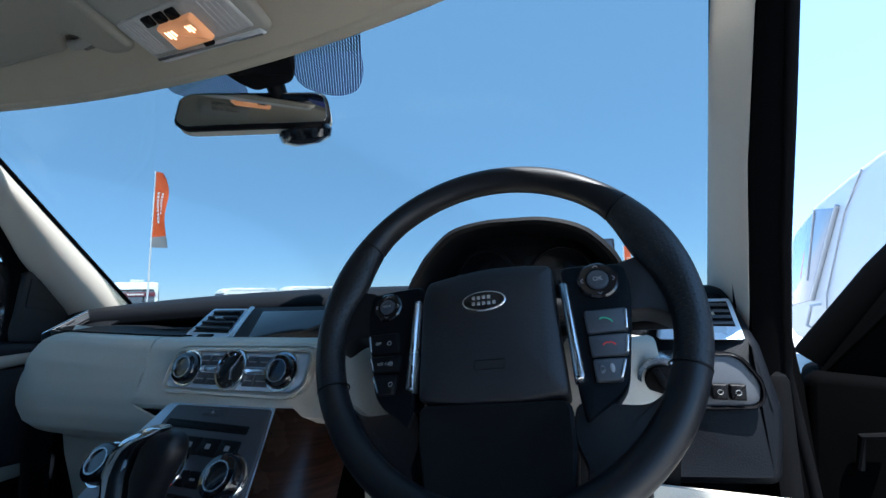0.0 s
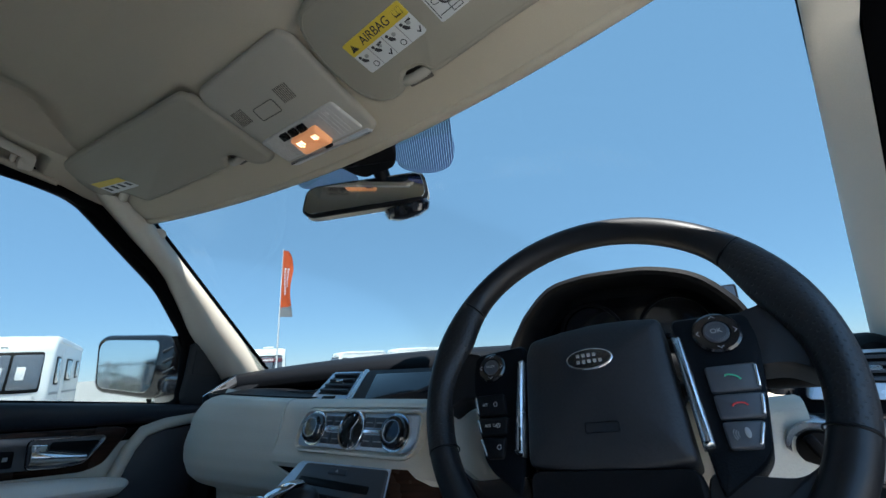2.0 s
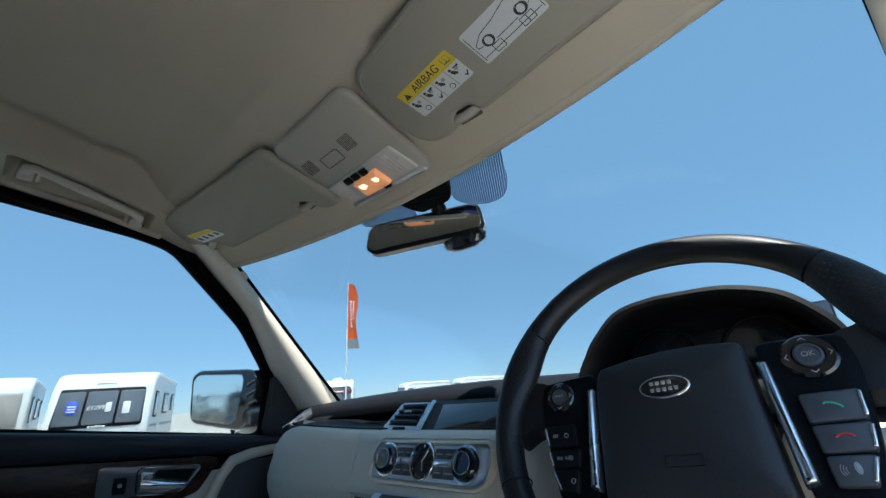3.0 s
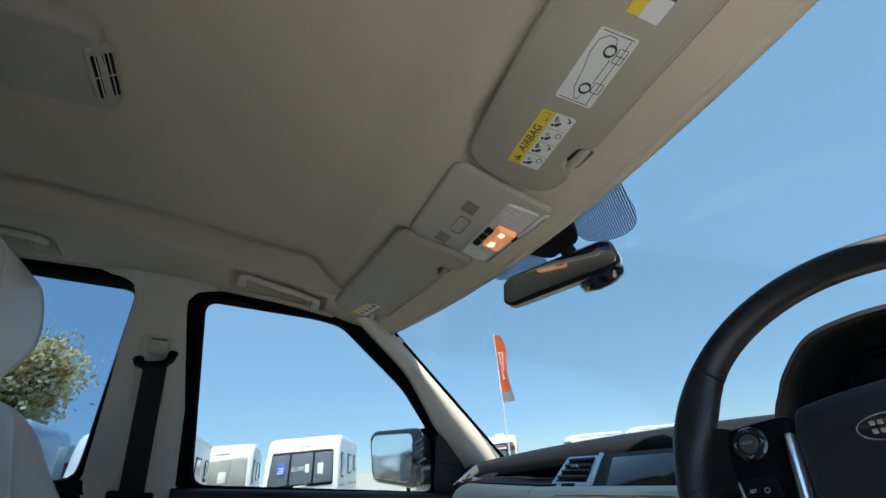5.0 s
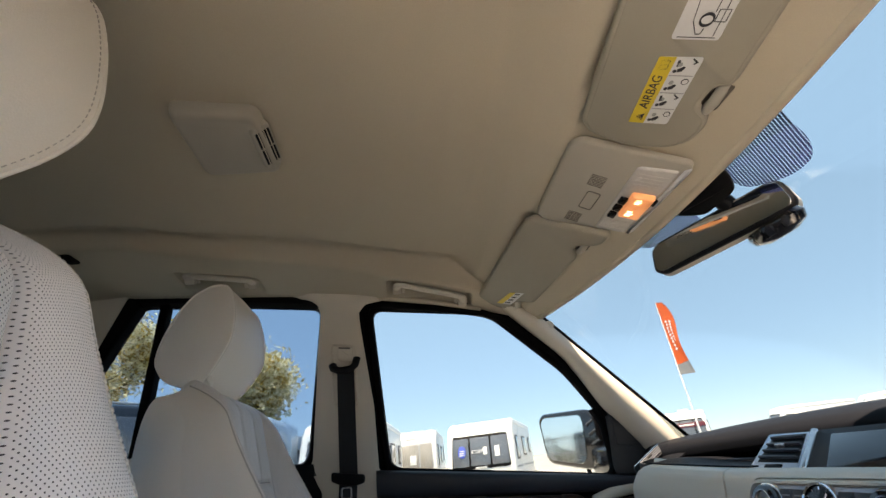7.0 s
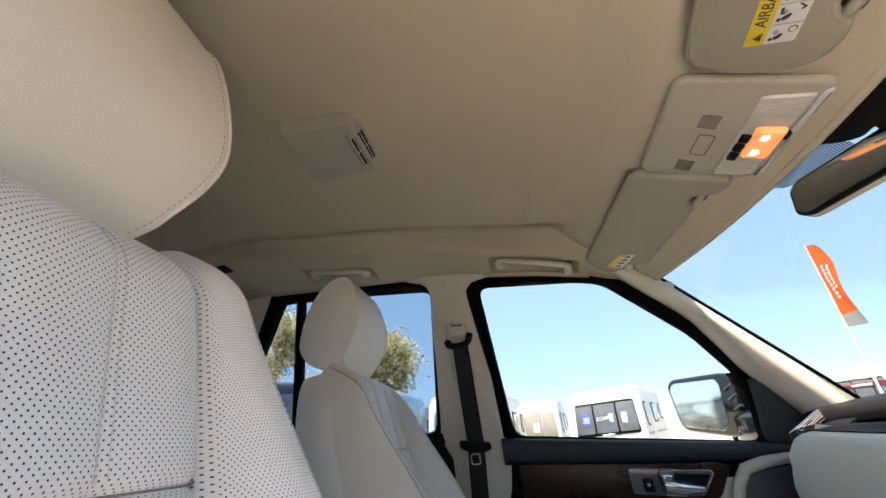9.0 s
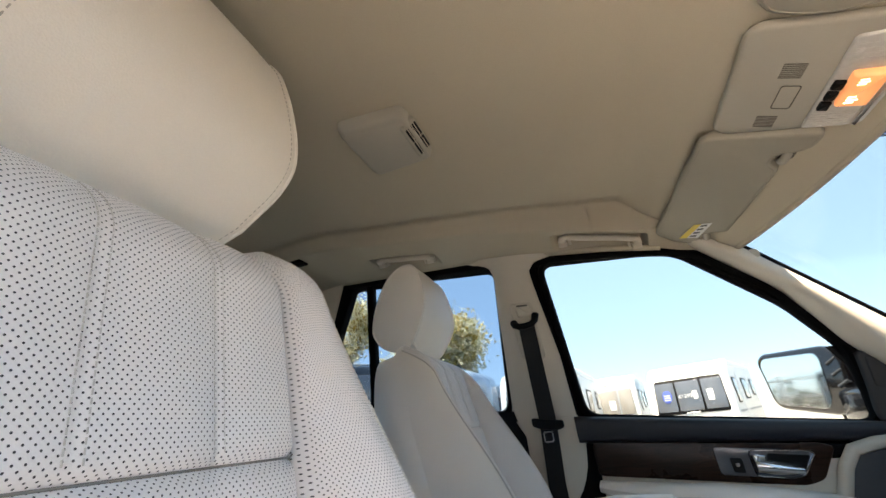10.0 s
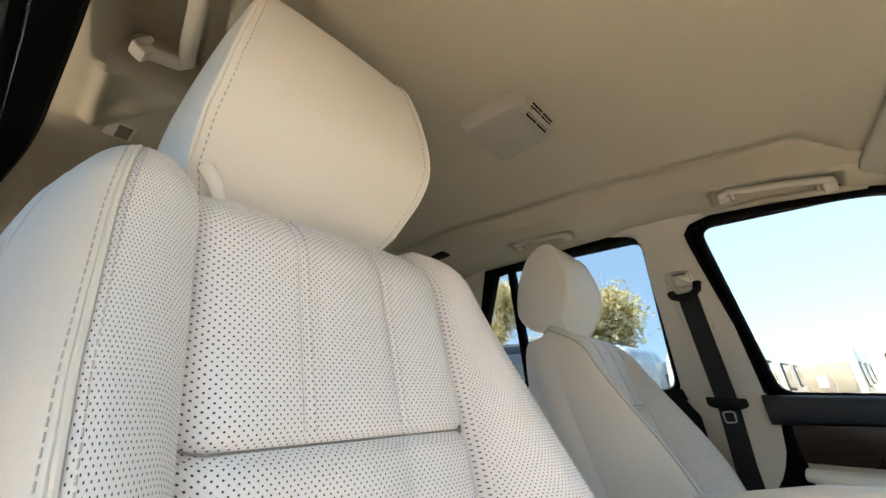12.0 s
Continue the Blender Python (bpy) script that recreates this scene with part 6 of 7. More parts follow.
for cx, lab in ((-0.0725, "left"), (0.0831, "right")):
    f = axes(face(cx, 1.0325, 0.004), (1, 0, 0), (0, 0.33, 0.94))
    bm = bmesh.new()
    lathe(bm, [(0.0240, 0.0), (0.0240, 0.004), (0.0232, 0.006), (0.0214, 0.006), (0.0210, 0.002), (0.0, 0.002)], f, 36)
    k_ = part("knob_ring", bm, CHROME, aud)
    bm = bmesh.new()
    lathe(bm, [(0.0208, 0.0), (0.0200, 0.011), (0.0185, 0.013), (0.0140, 0.0138), (0.0135, 0.0120), (0.0, 0.0125)], f, 36)
    part("knob", bm, GLOSS_BLACK, k_, "ribbed black knob")
    bm = bmesh.new()
    lathe(bm, [(0.0140, 0.012), (0.0138, 0.0145), (0.0128, 0.0145), (0.0126, 0.012)], f, 30)
    part("knob_band", bm, SATIN, k_)
f = axes(face(0.0042, 1.0325, 0.004), (1, 0, 0), (0, 0.33, 0.94)) @ Matrix.Diagonal((0.97, 1.03, 1, 1))
bm = bmesh.new()
lathe(bm, [(0.0250, 0.0), (0.0250, 0.006), (0.0240, 0.008), (0.0222, 0.007), (0.0220, 0.003), (0.0, 0.003)], f, 36)
clk = part("clock", bm, CHROME, aud, "round chrome-rimmed analogue clock")
bm = bmesh.new()
lathe(bm, [(0.0219, 0.003), (0.0219, 0.0045), (0.0, 0.0045)], f, 36)
part("clock_face", bm, GLOSS_BLACK, clk)
bm = bmesh.new()
for a, l_ in ((35, 0.017), (170, 0.012)):
    d = Vector((math.sin(radians(a)), math.cos(radians(a)), 0))
    sweep(bm, [f @ (Vector((0, 0, 0.006)) - d * 0.003), f @ (Vector((0, 0, 0.006)) + d * l_)], 0.0009, 6)
for k in range(12):
    d = Vector((math.sin(k * math.tau / 12), math.cos(k * math.tau / 12), 0))
    sweep(bm, [f @ (Vector((0, 0, 0.0055)) + d * 0.0175), f @ (Vector((0, 0, 0.0055)) + d * 0.0205)], 0.0005, 5)
part("clock_hands", bm, SATIN, clk)
for x0, x1, z0, z1 in ((-0.054, -0.0365, 1.0378, 1.0500), (-0.0358, -0.0175, 1.0378, 1.0500), (-0.056, -0.0365, 1.0152, 1.0290), (-0.0358, -0.0175, 1.0152, 1.0290), (0.0255, 0.0435, 1.0378, 1.0500), (0.0442, 0.0640, 1.0378, 1.0500), (0.0255, 0.0435, 1.0152, 1.0290), (0.0442, 0.0640, 1.0152, 1.0290)):
    bm = bmesh.new()
    plate(bm, rect(x0, x1, z0, z1, 0.001), face, 0.003, 0.0085, 0.001)
    b_ = part("key", bm, GREY_PANEL, aud)
    bm = bmesh.new()
    plate(bm, rect(x0 + 0.003, x1 - 0.003, (z0 + z1) / 2 - 0.0007, (z0 + z1) / 2 + 0.0007), face, 0.0083, 0.0088, 0.0001)
    part("key_legend", bm, ICON, b_)
for x0, x1 in ((-0.056, -0.0170), (0.0250, 0.0660)):
    bm = bmesh.new()
    plate(bm, rect(x0, x1, 1.0305, 1.0362, 0.001), face, 0.003, 0.009, 0.001)
    part("silver_bar", bm, SATIN, aud)


# ---- centre console ----
def stack(u, v, w):
    return Vector((u, -0.01 + 0.7 * (v - 0.983), v)) + Vector((0, -0.82, 0.573)) * w


cc = thing("centre_console", "dark grey centre console with walnut side and silver edge", "centre console", (0, -0.1, 0.8))
bm = bmesh.new()
plate(bm, fillet([(-0.090, 0.992), (0.082, 0.994), (0.092, 0.955), (0.104, 0.86), (-0.165, 0.86), (-0.118, 0.955)], 0.006), stack, -0.08, 0.0, 0.003)
part("silver_frame", bm, SILVER_PAINT, cc, "silver-grey console frame")
bm = bmesh.new()
plate(bm, fillet([(-0.070, 0.989), (0.080, 0.991), (0.088, 0.955), (0.100, 0.862), (-0.125, 0.862), (-0.085, 0.955)], 0.004), stack, -0.02, 0.004, 0.002)
part("grey_fascia", bm, GREY_PANEL, cc)
bm = bmesh.new()
plate(bm, fillet([(-0.068, 0.9745), (0.062, 0.9735), (0.062, 0.9655), (-0.070, 0.9665)], 0.002), stack, 0.0, 0.0050, 0.001)
part("disc_slot", bm, BLACK, cc, "black disc slot")
bm = bmesh.new()
plate(bm, rect(-0.018, 0.016, 0.980, 0.9865, 0.0015), stack, 0.002, 0.0062, 0.001)
ej = part("eject_button", bm, GREY_PANEL, cc)
bm = bmesh.new()
plate(bm, [(-0.004, 0.982), (0.002, 0.982), (-0.001, 0.985)], stack, 0.0058, 0.0066, 0.0001)
part("eject_icon", bm, ICON, ej)
for k in range(4):
    bm = bmesh.new()
    x0 = -0.052 + 0.0285 * k
    plate(bm, rect(x0, x0 + 0.027, 0.9435, 0.9595, 0.002), stack, 0.002, 0.0075, 0.0015)
    b_ = part("push_button", bm, BLACK, cc)
    bm = bmesh.new()
    plate(bm, rect(x0 + 0.010, x0 + 0.017, 0.9495, 0.9540, 0.0006), stack, 0.0072, 0.0078, 0.0001)
    part("button_icon", bm, ICON, b_)
for k in range(4):
    bm = bmesh.new()
    x0 = -0.010 + 0.020 * (k % 2)
    z0 = 0.925 - 0.020 * (k // 2)
    plate(bm, rect(x0, x0 + 0.018, z0 - 0.008, z0 + 0.006, 0.002), stack, 0.002, 0.0070, 0.0015)
    b_ = part("push_button", bm, BLACK, cc)
    bm = bmesh.new()
    plate(bm, rect(x0 + 0.005, x0 + 0.013, z0 - 0.0022, z0 - 0.0002), stack, 0.0067, 0.0073, 0.0001)
    part("button_icon", bm, ICON, b_)
for kx, kz in ((0.063, 0.928), (-0.026, 0.930), (-0.122, 0.925)):
    f = axes(stack(kx, kz, 0.003), (1, 0, 0), (0, 0.573, 0.82))
    bm = bmesh.new()
    lathe(bm, [(0.0265, 0.0), (0.0265, 0.004), (0.0255, 0.006), (0.0238, 0.006), (0.0235, 0.002), (0.0, 0.002)], f, 36)
    k_ = part("knob_ring", bm, CHROME, cc)
    bm = bmesh.new()
    lathe(bm, [(0.0230, 0.0), (0.0225, 0.015), (0.0205, 0.018), (0.0150, 0.019), (0.0145, 0.017), (0.0, 0.0172)], f, 36)
    part("temperature_knob", bm, GLOSS_BLACK, k_)
    bm = bmesh.new()
    lathe(bm, [(0.0152, 0.017), (0.0150, 0.0196), (0.0136, 0.0196), (0.0134, 0.017)], f, 30)
    part("knob_band", bm, SATIN, k_)
bm = bmesh.new()
plate(bm, rect(-0.006, 0.010, 0.898, 0.901, 0.0005), stack, 0.003, 0.0078, 0.0005)
part("heat_light", bm, RED_LAMP, cc, "small red indicator light")
bm = bmesh.new()


def wood_side(u, v):
    a = stack(lerp(0.084, 0.112, v), lerp(0.993, 0.82, v), 0.001)
    b = Vector((lerp(0.162, 0.170, v), lerp(0.040, -0.10, v), lerp(0.968, 0.72, v)))
    p = a.lerp(b, u)
    p += Vector((0.4, -0.35, 0.6)) * (0.012 * math.sin(math.pi * u))
    return p


grid(bm, wood_side, 12, 20)
part("veneer_side", shell(bm, 0.004, (-0.5, 0.5, -0.6)), WALNUT, cc, "glossy walnut side veneer")
bm = bmesh.new()
block(bm, -0.150, 0.165, -0.60, -0.02, 0.50, 0.86, 0.02)
part("tunnel", bm, BLACK, cc)

gear = thing("gear_selector", "black and chrome automatic gear selector", "gear lever", (0.035, -0.13, 0.87))


def loft(rows, dy):
    """Stacked ovals: height, left and right end, middle depth."""
    bm = bmesh.new()
    rings = []
    n = 24
    for z, x0, x1, yc, d in rows:
        rings.append([bm.verts.new((0.0735 + 0.84 * ((x0 + x1) / 2 - 0.0865) + 0.42 * (x1 - x0) * math.copysign(abs(math.cos(q)) ** 0.8, math.cos(q)), yc + dy * d * math.copysign(abs(math.sin(q)) ** 0.8, math.sin(q)), z)) for q in [j * math.tau / n for j in range(n)]])
    for a, b in zip(rings, rings[1:]):
        for j in range(n):
            bm.faces.new((a[j - 1], a[j], b[j], b[j - 1]))
    bm.faces.new(rings[0])
    bm.faces.new(rings[-1][::-1])
    return bm


part("grip", loft([(0.862, 0.016, 0.040, -0.114, 0.8), (0.915, 0.018, 0.046, -0.114, 0.85), (0.940, 0.019, 0.054, -0.114, 0.95), (0.957, 0.021, 0.067, -0.115, 1.0), (0.972, 0.026, 0.081, -0.114, 1.0), (0.983, 0.032, 0.0865, -0.114, 0.98), (0.991, 0.040, 0.085, -0.114, 0.9), (0.9965, 0.042, 0.080, -0.114, 0.75), (0.9990, 0.050, 0.073, -0.114, 0.5)], 0.016), WHEEL_LEATHER, gear, "black leather grip")
part("chrome_spine", loft([(0.862, -0.010, 0.017, -0.124, 0.8), (0.915, -0.009, 0.019, -0.124, 0.85), (0.940, -0.0085, 0.021, -0.124, 0.9), (0.962, -0.007, 0.026, -0.124, 0.95), (0.975, -0.001, 0.031, -0.123, 0.95), (0.986, 0.007, 0.040, -0.122, 0.95), (0.994, 0.019, 0.052, -0.121, 0.9), (1.000, 0.032, 0.064, -0.117, 0.75), (1.0035, 0.044, 0.068, -0.117, 0.45)], 0.0165), CHROME, gear, "bright chrome spine curling over the top")
bm = bmesh.new()
block(bm, -0.03, 0.10, -0.20, -0.09, 0.855, 0.872, 0.006)
part("gate", bm, GLOSS_BLACK, gear)


# ---- front seats, each in its own axes: x across, y ahead, z up from the middle of the back ----
LOW = [(-0.6, 0.225), (0.0, 0.222), (0.05, 0.218)]
EVEN = LOW + [(0.10, 0.207), (0.13, 0.198), (0.155, 0.186), (0.175, 0.172)]
# the driver's seat swells towards the door and narrows towards the console
DOORWARD = LOW + [(0.10, 0.2145), (0.13, 0.2095), (0.155, 0.202), (0.175, 0.190)]
CONSOLE = [(-0.6, 0.225), (-0.10, 0.222), (0.0, 0.214), (0.05, 0.204), (0.10, 0.189), (0.13, 0.179), (0.155, 0.168), (0.175, 0.156)]
flanks = {1: DOORWARD, -1: CONSOLE}


def half_width(z, s=1):
    return table(flanks[1 if s > 0 else -1], z)


PANEL = 0.126
FLUTES = (-0.035, 0.052)


def seat_z(x, v):
    top = 0.172 + (0.018 if x > 0 else 0.008) * soft(0.11, 0.150, abs(x)) - 0.05 * soft(*((0.178, 0.225) if flanks[1] is DOORWARD else (0.115, 0.195)), abs(x))
    return lerp(-0.50, top, v)


def seat_y(x, z, v):
    y = -0.17 * z
    b = 0.016 + 0.085 * soft(0.14, -0.24, z)
    w = half_width(z, x)
    a = abs(x)
    if a > PANEL:
        q = (a - PANEL) / max(0.02, w - PANEL)
        y += b * (1 - (1 - min(q, 0.5) / 0.5) ** 2)
        if q > 0.5:
            y -= (b + 0.055) * ((q - 0.5) / 0.5) ** 2.4
    else:
        for c in (-0.085, 0.008, 0.088):
            y += 0.006 * max(0, 1 - ((x - c) / 0.05) ** 2)
        y -= 0.010 * (a / PANEL) ** 8
        for c in FLUTES:
            y -= 0.0019 * math.exp(-((x - c) / 0.0036) ** 2)
    r = max(0.0, (v - 0.90) / 0.10)
    y -= 0.062 * r * r
    return y


def back_patch(x_of, v0, v1, nu, nv, sink=0.009):
    """A cushion patch; its edges dip into the seams."""
    bm = bmesh.new()

    def f(u, t):
        v = lerp(v0, v1, t)
        x = x_of(u, v)
        z = seat_z(x, v)
        e = min(u, 1 - u) * 9
        g = min(t, 1 - t) * (v1 - v0) * 70 if (v0, v1) != (0, 1) else 9
        dip = sink * max(0, 1 - e) ** 2 + 0.008 * max(0, 1 - g) ** 2
        return Vector((x, seat_y(x, z, v) - dip, z))
    vs = grid(bm, f, nu, nv)
    lay = bm.loops.layers.uv.new("cloth")
    place = {}
    for j in range(nv + 1):
        s = sum((vs[i + 1][nv // 2].co - vs[i][nv // 2].co).length for i in range(nu)) / nu
        d = sum((vs[nu // 2][k + 1].co - vs[nu // 2][k].co).length for k in range(j))
        for i in range(nu + 1):
            place[vs[i][j]] = (s * i, d)
    for fc in bm.faces:
        for lp in fc.loops:
            lp[lay].uv = place[lp.vert]
    return bm


def stitch_row(bm, pts, step=0.0052, ln=0.0034, r=0.00055):
    d = 0.0
    for a, b in zip(pts, pts[1:]):
        a, b = Vector(a), Vector(b)
        s = (b - a).length
        while d < s:
            p = a.lerp(b, d / s)
            t = (b - a).normalized()
            sweep(bm, [p - t * ln / 2, p + t * ln / 2], r, 4)
            d += step
        d -= s


def headrest(parent, m):
    prof = [(-0.042, -0.006), (-0.024, 0.016), (-0.002, 0.050), (0.014, 0.086), (0.0185, 0.108), (0.0195, 0.140), (0.013, 0.185), (0.002, 0.222), (-0.014, 0.243), (-0.046, 0.246), (-0.082, 0.222), (-0.110, 0.168), (-0.124, 0.110), (-0.130, 0.060), (-0.104, 0.018), (-0.040, -0.006)]
    prof = fillet(prof, 0.02, 3)
    n = len(prof)

    def width(z, s=1):
        return (-0.028 * soft(0.11, 0.0, z) if s < 0 else 0.0) + table([(0.0, 0.114), (0.02, 0.125), (0.06, 0.127), (0.12, 0.120), (0.17, 0.110), (0.22, 0.099), (0.25, 0.090)], z)
    rows = [(-1.0, 1.0), (-0.985, 1.012), (-0.93, 1.0), (-0.6, 1.02), (0, 1.03), (0.6, 1.02), (0.93, 1.0), (0.985, 1.012), (1.0, 1.0)]
    c = Vector((-0.045, 0.12))
    bm = bmesh.new()
    vs = []
    for s, k in rows:
        ringv = []
        for p in prof:
            q = c + (p - c) * k
            ringv.append(bm.verts.new(m @ Vector((s * width(q[1], s), q[0], q[1]))))
        vs.append(ringv)
    for a, b in zip(vs, vs[1:]):
        for i in range(n):
            bm.faces.new((a[i - 1], a[i], b[i], b[i - 1]))
    hr = part("headrest", bm, IVORY, parent, "padded ivory leather headrest")
    for s in (-1, 1):
        bm = bmesh.new()
        vs = []
        for k, bulge in ((0.995, 0.0), (0.8, 0.004), (0.55, 0.006), (0.25, 0.007)):
            vs.append([bm.verts.new(m @ Vector((s * (width((c + (p - c) * k)[1], s) + bulge - 0.001), *(c + (p - c) * k)))) for p in prof])
        for a, b in zip(vs, vs[1:]):
            for i in range(n):
                bm.faces.new((a[i - 1], a[i], b[i], b[i - 1]))
        bm.faces.new(vs[-1])
        part("side_panel", bm, IVORY, hr)
        bm = bmesh.new()
        sweep(bm, [m @ Vector((s * (width(p[1], s) + 0.0005), *(c + (p - c) * 1.006))) for p in prof], 0.0022, 7, closed=True)
        part("piping", bm, IVORY, hr)
        bm = bmesh.new()
        stitch_row(bm, [m @ Vector((s * (width(p[1], s) * 0.94), *(c + (p - c) * 1.008))) for p in prof[:n // 2 + 4]], 0.0062)
        part("stitching", bm, THREAD, hr)
    bm = bmesh.new()
    sweep(bm, [m @ Vector(q) for q in ((0.114, -0.030, 0.030), (0.111, -0.021, 0.020), (0.104, -0.018, 0.008), (0.096, -0.024, -0.004), (0.088, -0.034, -0.014))], lambda t: 0.0075 - 0.003 * t, 12, flat=0.6, up=(0.3, 1, 0))
    part("corner_fold", bm, IVORY, hr)
    for s in (-0.05, 0.05):
        bm = bmesh.new()
        sweep(bm, [m @ Vector((s, -0.05, -0.10)), m @ Vector((s, -0.05, 0.04))], 0.007, 12)
        part("post", bm, CHROME, hr)
    return hr


def car_seat(name, m, label, pierced):
    s_ = thing(name, label, "car seat", m=m, group="front seats")
    face_m = IVORY_PERF if pierced else IVORY
    vs = 0.462 / 0.668
    part("back_panel", back_patch(lambda u, v: lerp(-PANEL, PANEL, u), vs, 1.0, 130, 44), face_m, s_, "fluted centre panel")
    part("lumbar_panel", back_patch(lambda u, v: lerp(-PANEL, PANEL, u), 0.25, vs, 40, 40), face_m, s_, "lower centre panel")
    for s in (-1, 1):
        part("bolster", back_patch(lambda u, v, s=s: s * lerp(PANEL, lerp(PANEL, half_width(seat_z(s * 0.17, v), s), 0.58), u), 0.0, 1.0, 20, 64), face_m, s_, "inner side bolster")
        part("outer_bolster", back_patch(lambda u, v, s=s: s * lerp(lerp(PANEL, half_width(seat_z(s * 0.17, v), s), 0.58), half_width(seat_z(s * 0.17, v), s), u), 0.0, 1.0, 16, 64, 0.004), IVORY, s_, "plain outer bolster")
        bm = bmesh.new()

        def side(u, v, s=s):
            x = s * half_width(seat_z(s * 0.17, v), s)
            z = seat_z(x, v)
            y = seat_y(x, z, v)
            return Vector((x + s * 0.010 * math.sin(math.pi * u), lerp(y, -0.13 - 0.17 * z, u), z - 0.11 * u ** 1.9 * soft(0.60, 1, v)))
        grid(bm, side, 8, 40)
        part("side_cover", shell(bm, 0.003, (-s, 0, 0)), IVORY, s_, "plain leather side cover")
    bm = bmesh.new()
    grid(bm, lambda u, v: Vector((lerp(-1, 1, u) * half_width(seat_z(lerp(-0.17, 0.17, u), v), u - 0.5), -0.128 - 0.17 * seat_z(0.0, v) - 0.03 * math.sin(math.pi * u), seat_z(lerp(-0.23, 0.23, u), v) - 0.02 - 0.080 * soft(0.66, 1, v))), 16, 24)
    part("back_shell", shell(bm, 0.004, (0, 1, 0)), IVORY, s_)
    bm = bmesh.new()
    grid(bm, lambda u, v: (lambda x: Vector((x, lerp(seat_y(x, seat_z(x, 1), 1), -0.128 - 0.17 * 0.13, v) , lerp(seat_z(x, 1.0), seat_z(x, 1) - 0.11, v ** 1.7) - 0.035 * v ** 3 * soft(0.10, 0.175, abs(x)) + 0.006 * math.sin(math.pi * v))))(lerp(-0.158 if flanks[-1] is CONSOLE else -0.175, 0.175, u)), 30, 8)
    part("top_cover", shell(bm, 0.003, (0, 0, -1)), IVORY, s_)
    # seams and stitches
    bm = bmesh.new()
    sweep(bm, [Vector((x, seat_y(x, seat_z(x, vs), vs) - 0.0068, seat_z(x, vs))) for x in [lerp(-PANEL, PANEL, i / 40) * 0.985 for i in range(41)]], 0.0009, 6)
    part("cross_seam", bm, SEAM, s_)
    for c in FLUTES:
        for o in (-0.0045, 0.0045):
            bm = bmesh.new()
            stitch_row(bm, [Vector((c + o, seat_y(c + o, seat_z(c, v), v) + 0.0006, seat_z(c, v))) for v in [lerp(vs + 0.015, 0.965, i / 24) for i in range(25)]], 0.0048)
            part("flute_stitching", bm, PALE_THREAD, s_)
    for s in (-1, 1):
        for o in (-0.005, 0.005):
            bm = bmesh.new()
            pts = []
            for i in range(40):
                v = lerp(0.3, 0.985, i / 39)
                x = s * (lerp(PANEL, half_width(seat_z(s * 0.17, v), s), 0.58) + o)
                z = seat_z(x, v)
                pts.append(Vector((x, seat_y(x, z, v) + 0.0008, z)))
            stitch_row(bm, pts, 0.0058, 0.0036, 0.00042)
            part("bolster_stitching", bm, PALE_THREAD, s_)
        bm = bmesh.new()
        pts = []
        for i in range(40):
            v = lerp(0.3, 1.0, i / 39)
            x = s * lerp(PANEL, half_width(seat_z(s * 0.17, v), s), 0.58)
            z = seat_z(x, v)
            pts.append(Vector((x, seat_y(x, z, v) - 0.002, z)))
        sweep(bm, pts, 0.0017, 7)
        # grey on the passenger's piping paints the shadow along the seam
        part("bolster_piping", bm, IVORY if name == "driver_seat" else THREAD, s_)
    headrest(s_, Matrix.Translation((0.006, -0.040, 0.160)) @ Matrix.Rotation(radians(-3), 4, "X"))
    # cushion and base
    bm = bmesh.new()
    grid(bm, lambda u, v: Vector((lerp(-0.25, 0.25, u), lerp(0.02, 0.50, v), -0.44 + 0.05 * abs(2 * u - 1) ** 3 - 0.05 * soft(0.85, 1.0, v) + 0.01 * math.sin(math.pi * v))), 24, 20)
    part("seat_cushion", shell(bm, 0.08, (0, 0, -1)), IVORY, s_)
    bm = bmesh.new()
    block(bm, -0.20, 0.20, -0.05, 0.42, -0.66, -0.50, 0.02)
    part("seat_base", bm, BLACK, s_)
    return s_


car_seat("driver_seat", Matrix.Translation((0.340, -0.700, 1.150)), "ivory perforated leather driver's seat with fluted back", True)
flanks.update({1: EVEN, -1: EVEN})
PM = Matrix.Translation((-0.440, -0.773, 1.336)) @ Matrix.Rotation(radians(5), 4, "X") @ Matrix.Translation((0, 0, -0.180)) @ Matrix.Scale(0.90, 4)
ps = car_seat("passenger_seat", PM, "ivory leather passenger seat with fluted back", True)
bm = bmesh.new()
sweep(bm, [PM.inverted() @ Vector(p) for p in ((-0.156, -0.758, 0.945), (-0.154, -0.695, 0.960), (-0.150, -0.587, 0.984), (-0.1475, -0.461, 0.998), (-0.1466, -0.398, 0.996), (-0.1466, -0.372, 0.982))], lambda t: 0.034 - 0.014 * soft(0.85, 1.0, t), 16, flat=0.75)
part("armrest", bm, IVORY, ps, "padded ivory folding armrest")


# ---- the open driver's door ----
odoor_m = Matrix.Translation((0.725, 0.300, 0.0)) @ Matrix.Rotation(radians(-20), 4, "Z")
od = thing("door_3", "open driver's door with black frame and inner trim", "car door", m=odoor_m, kind="structure")


def dp(u, v, w):
    return Vector((u, -w, v))


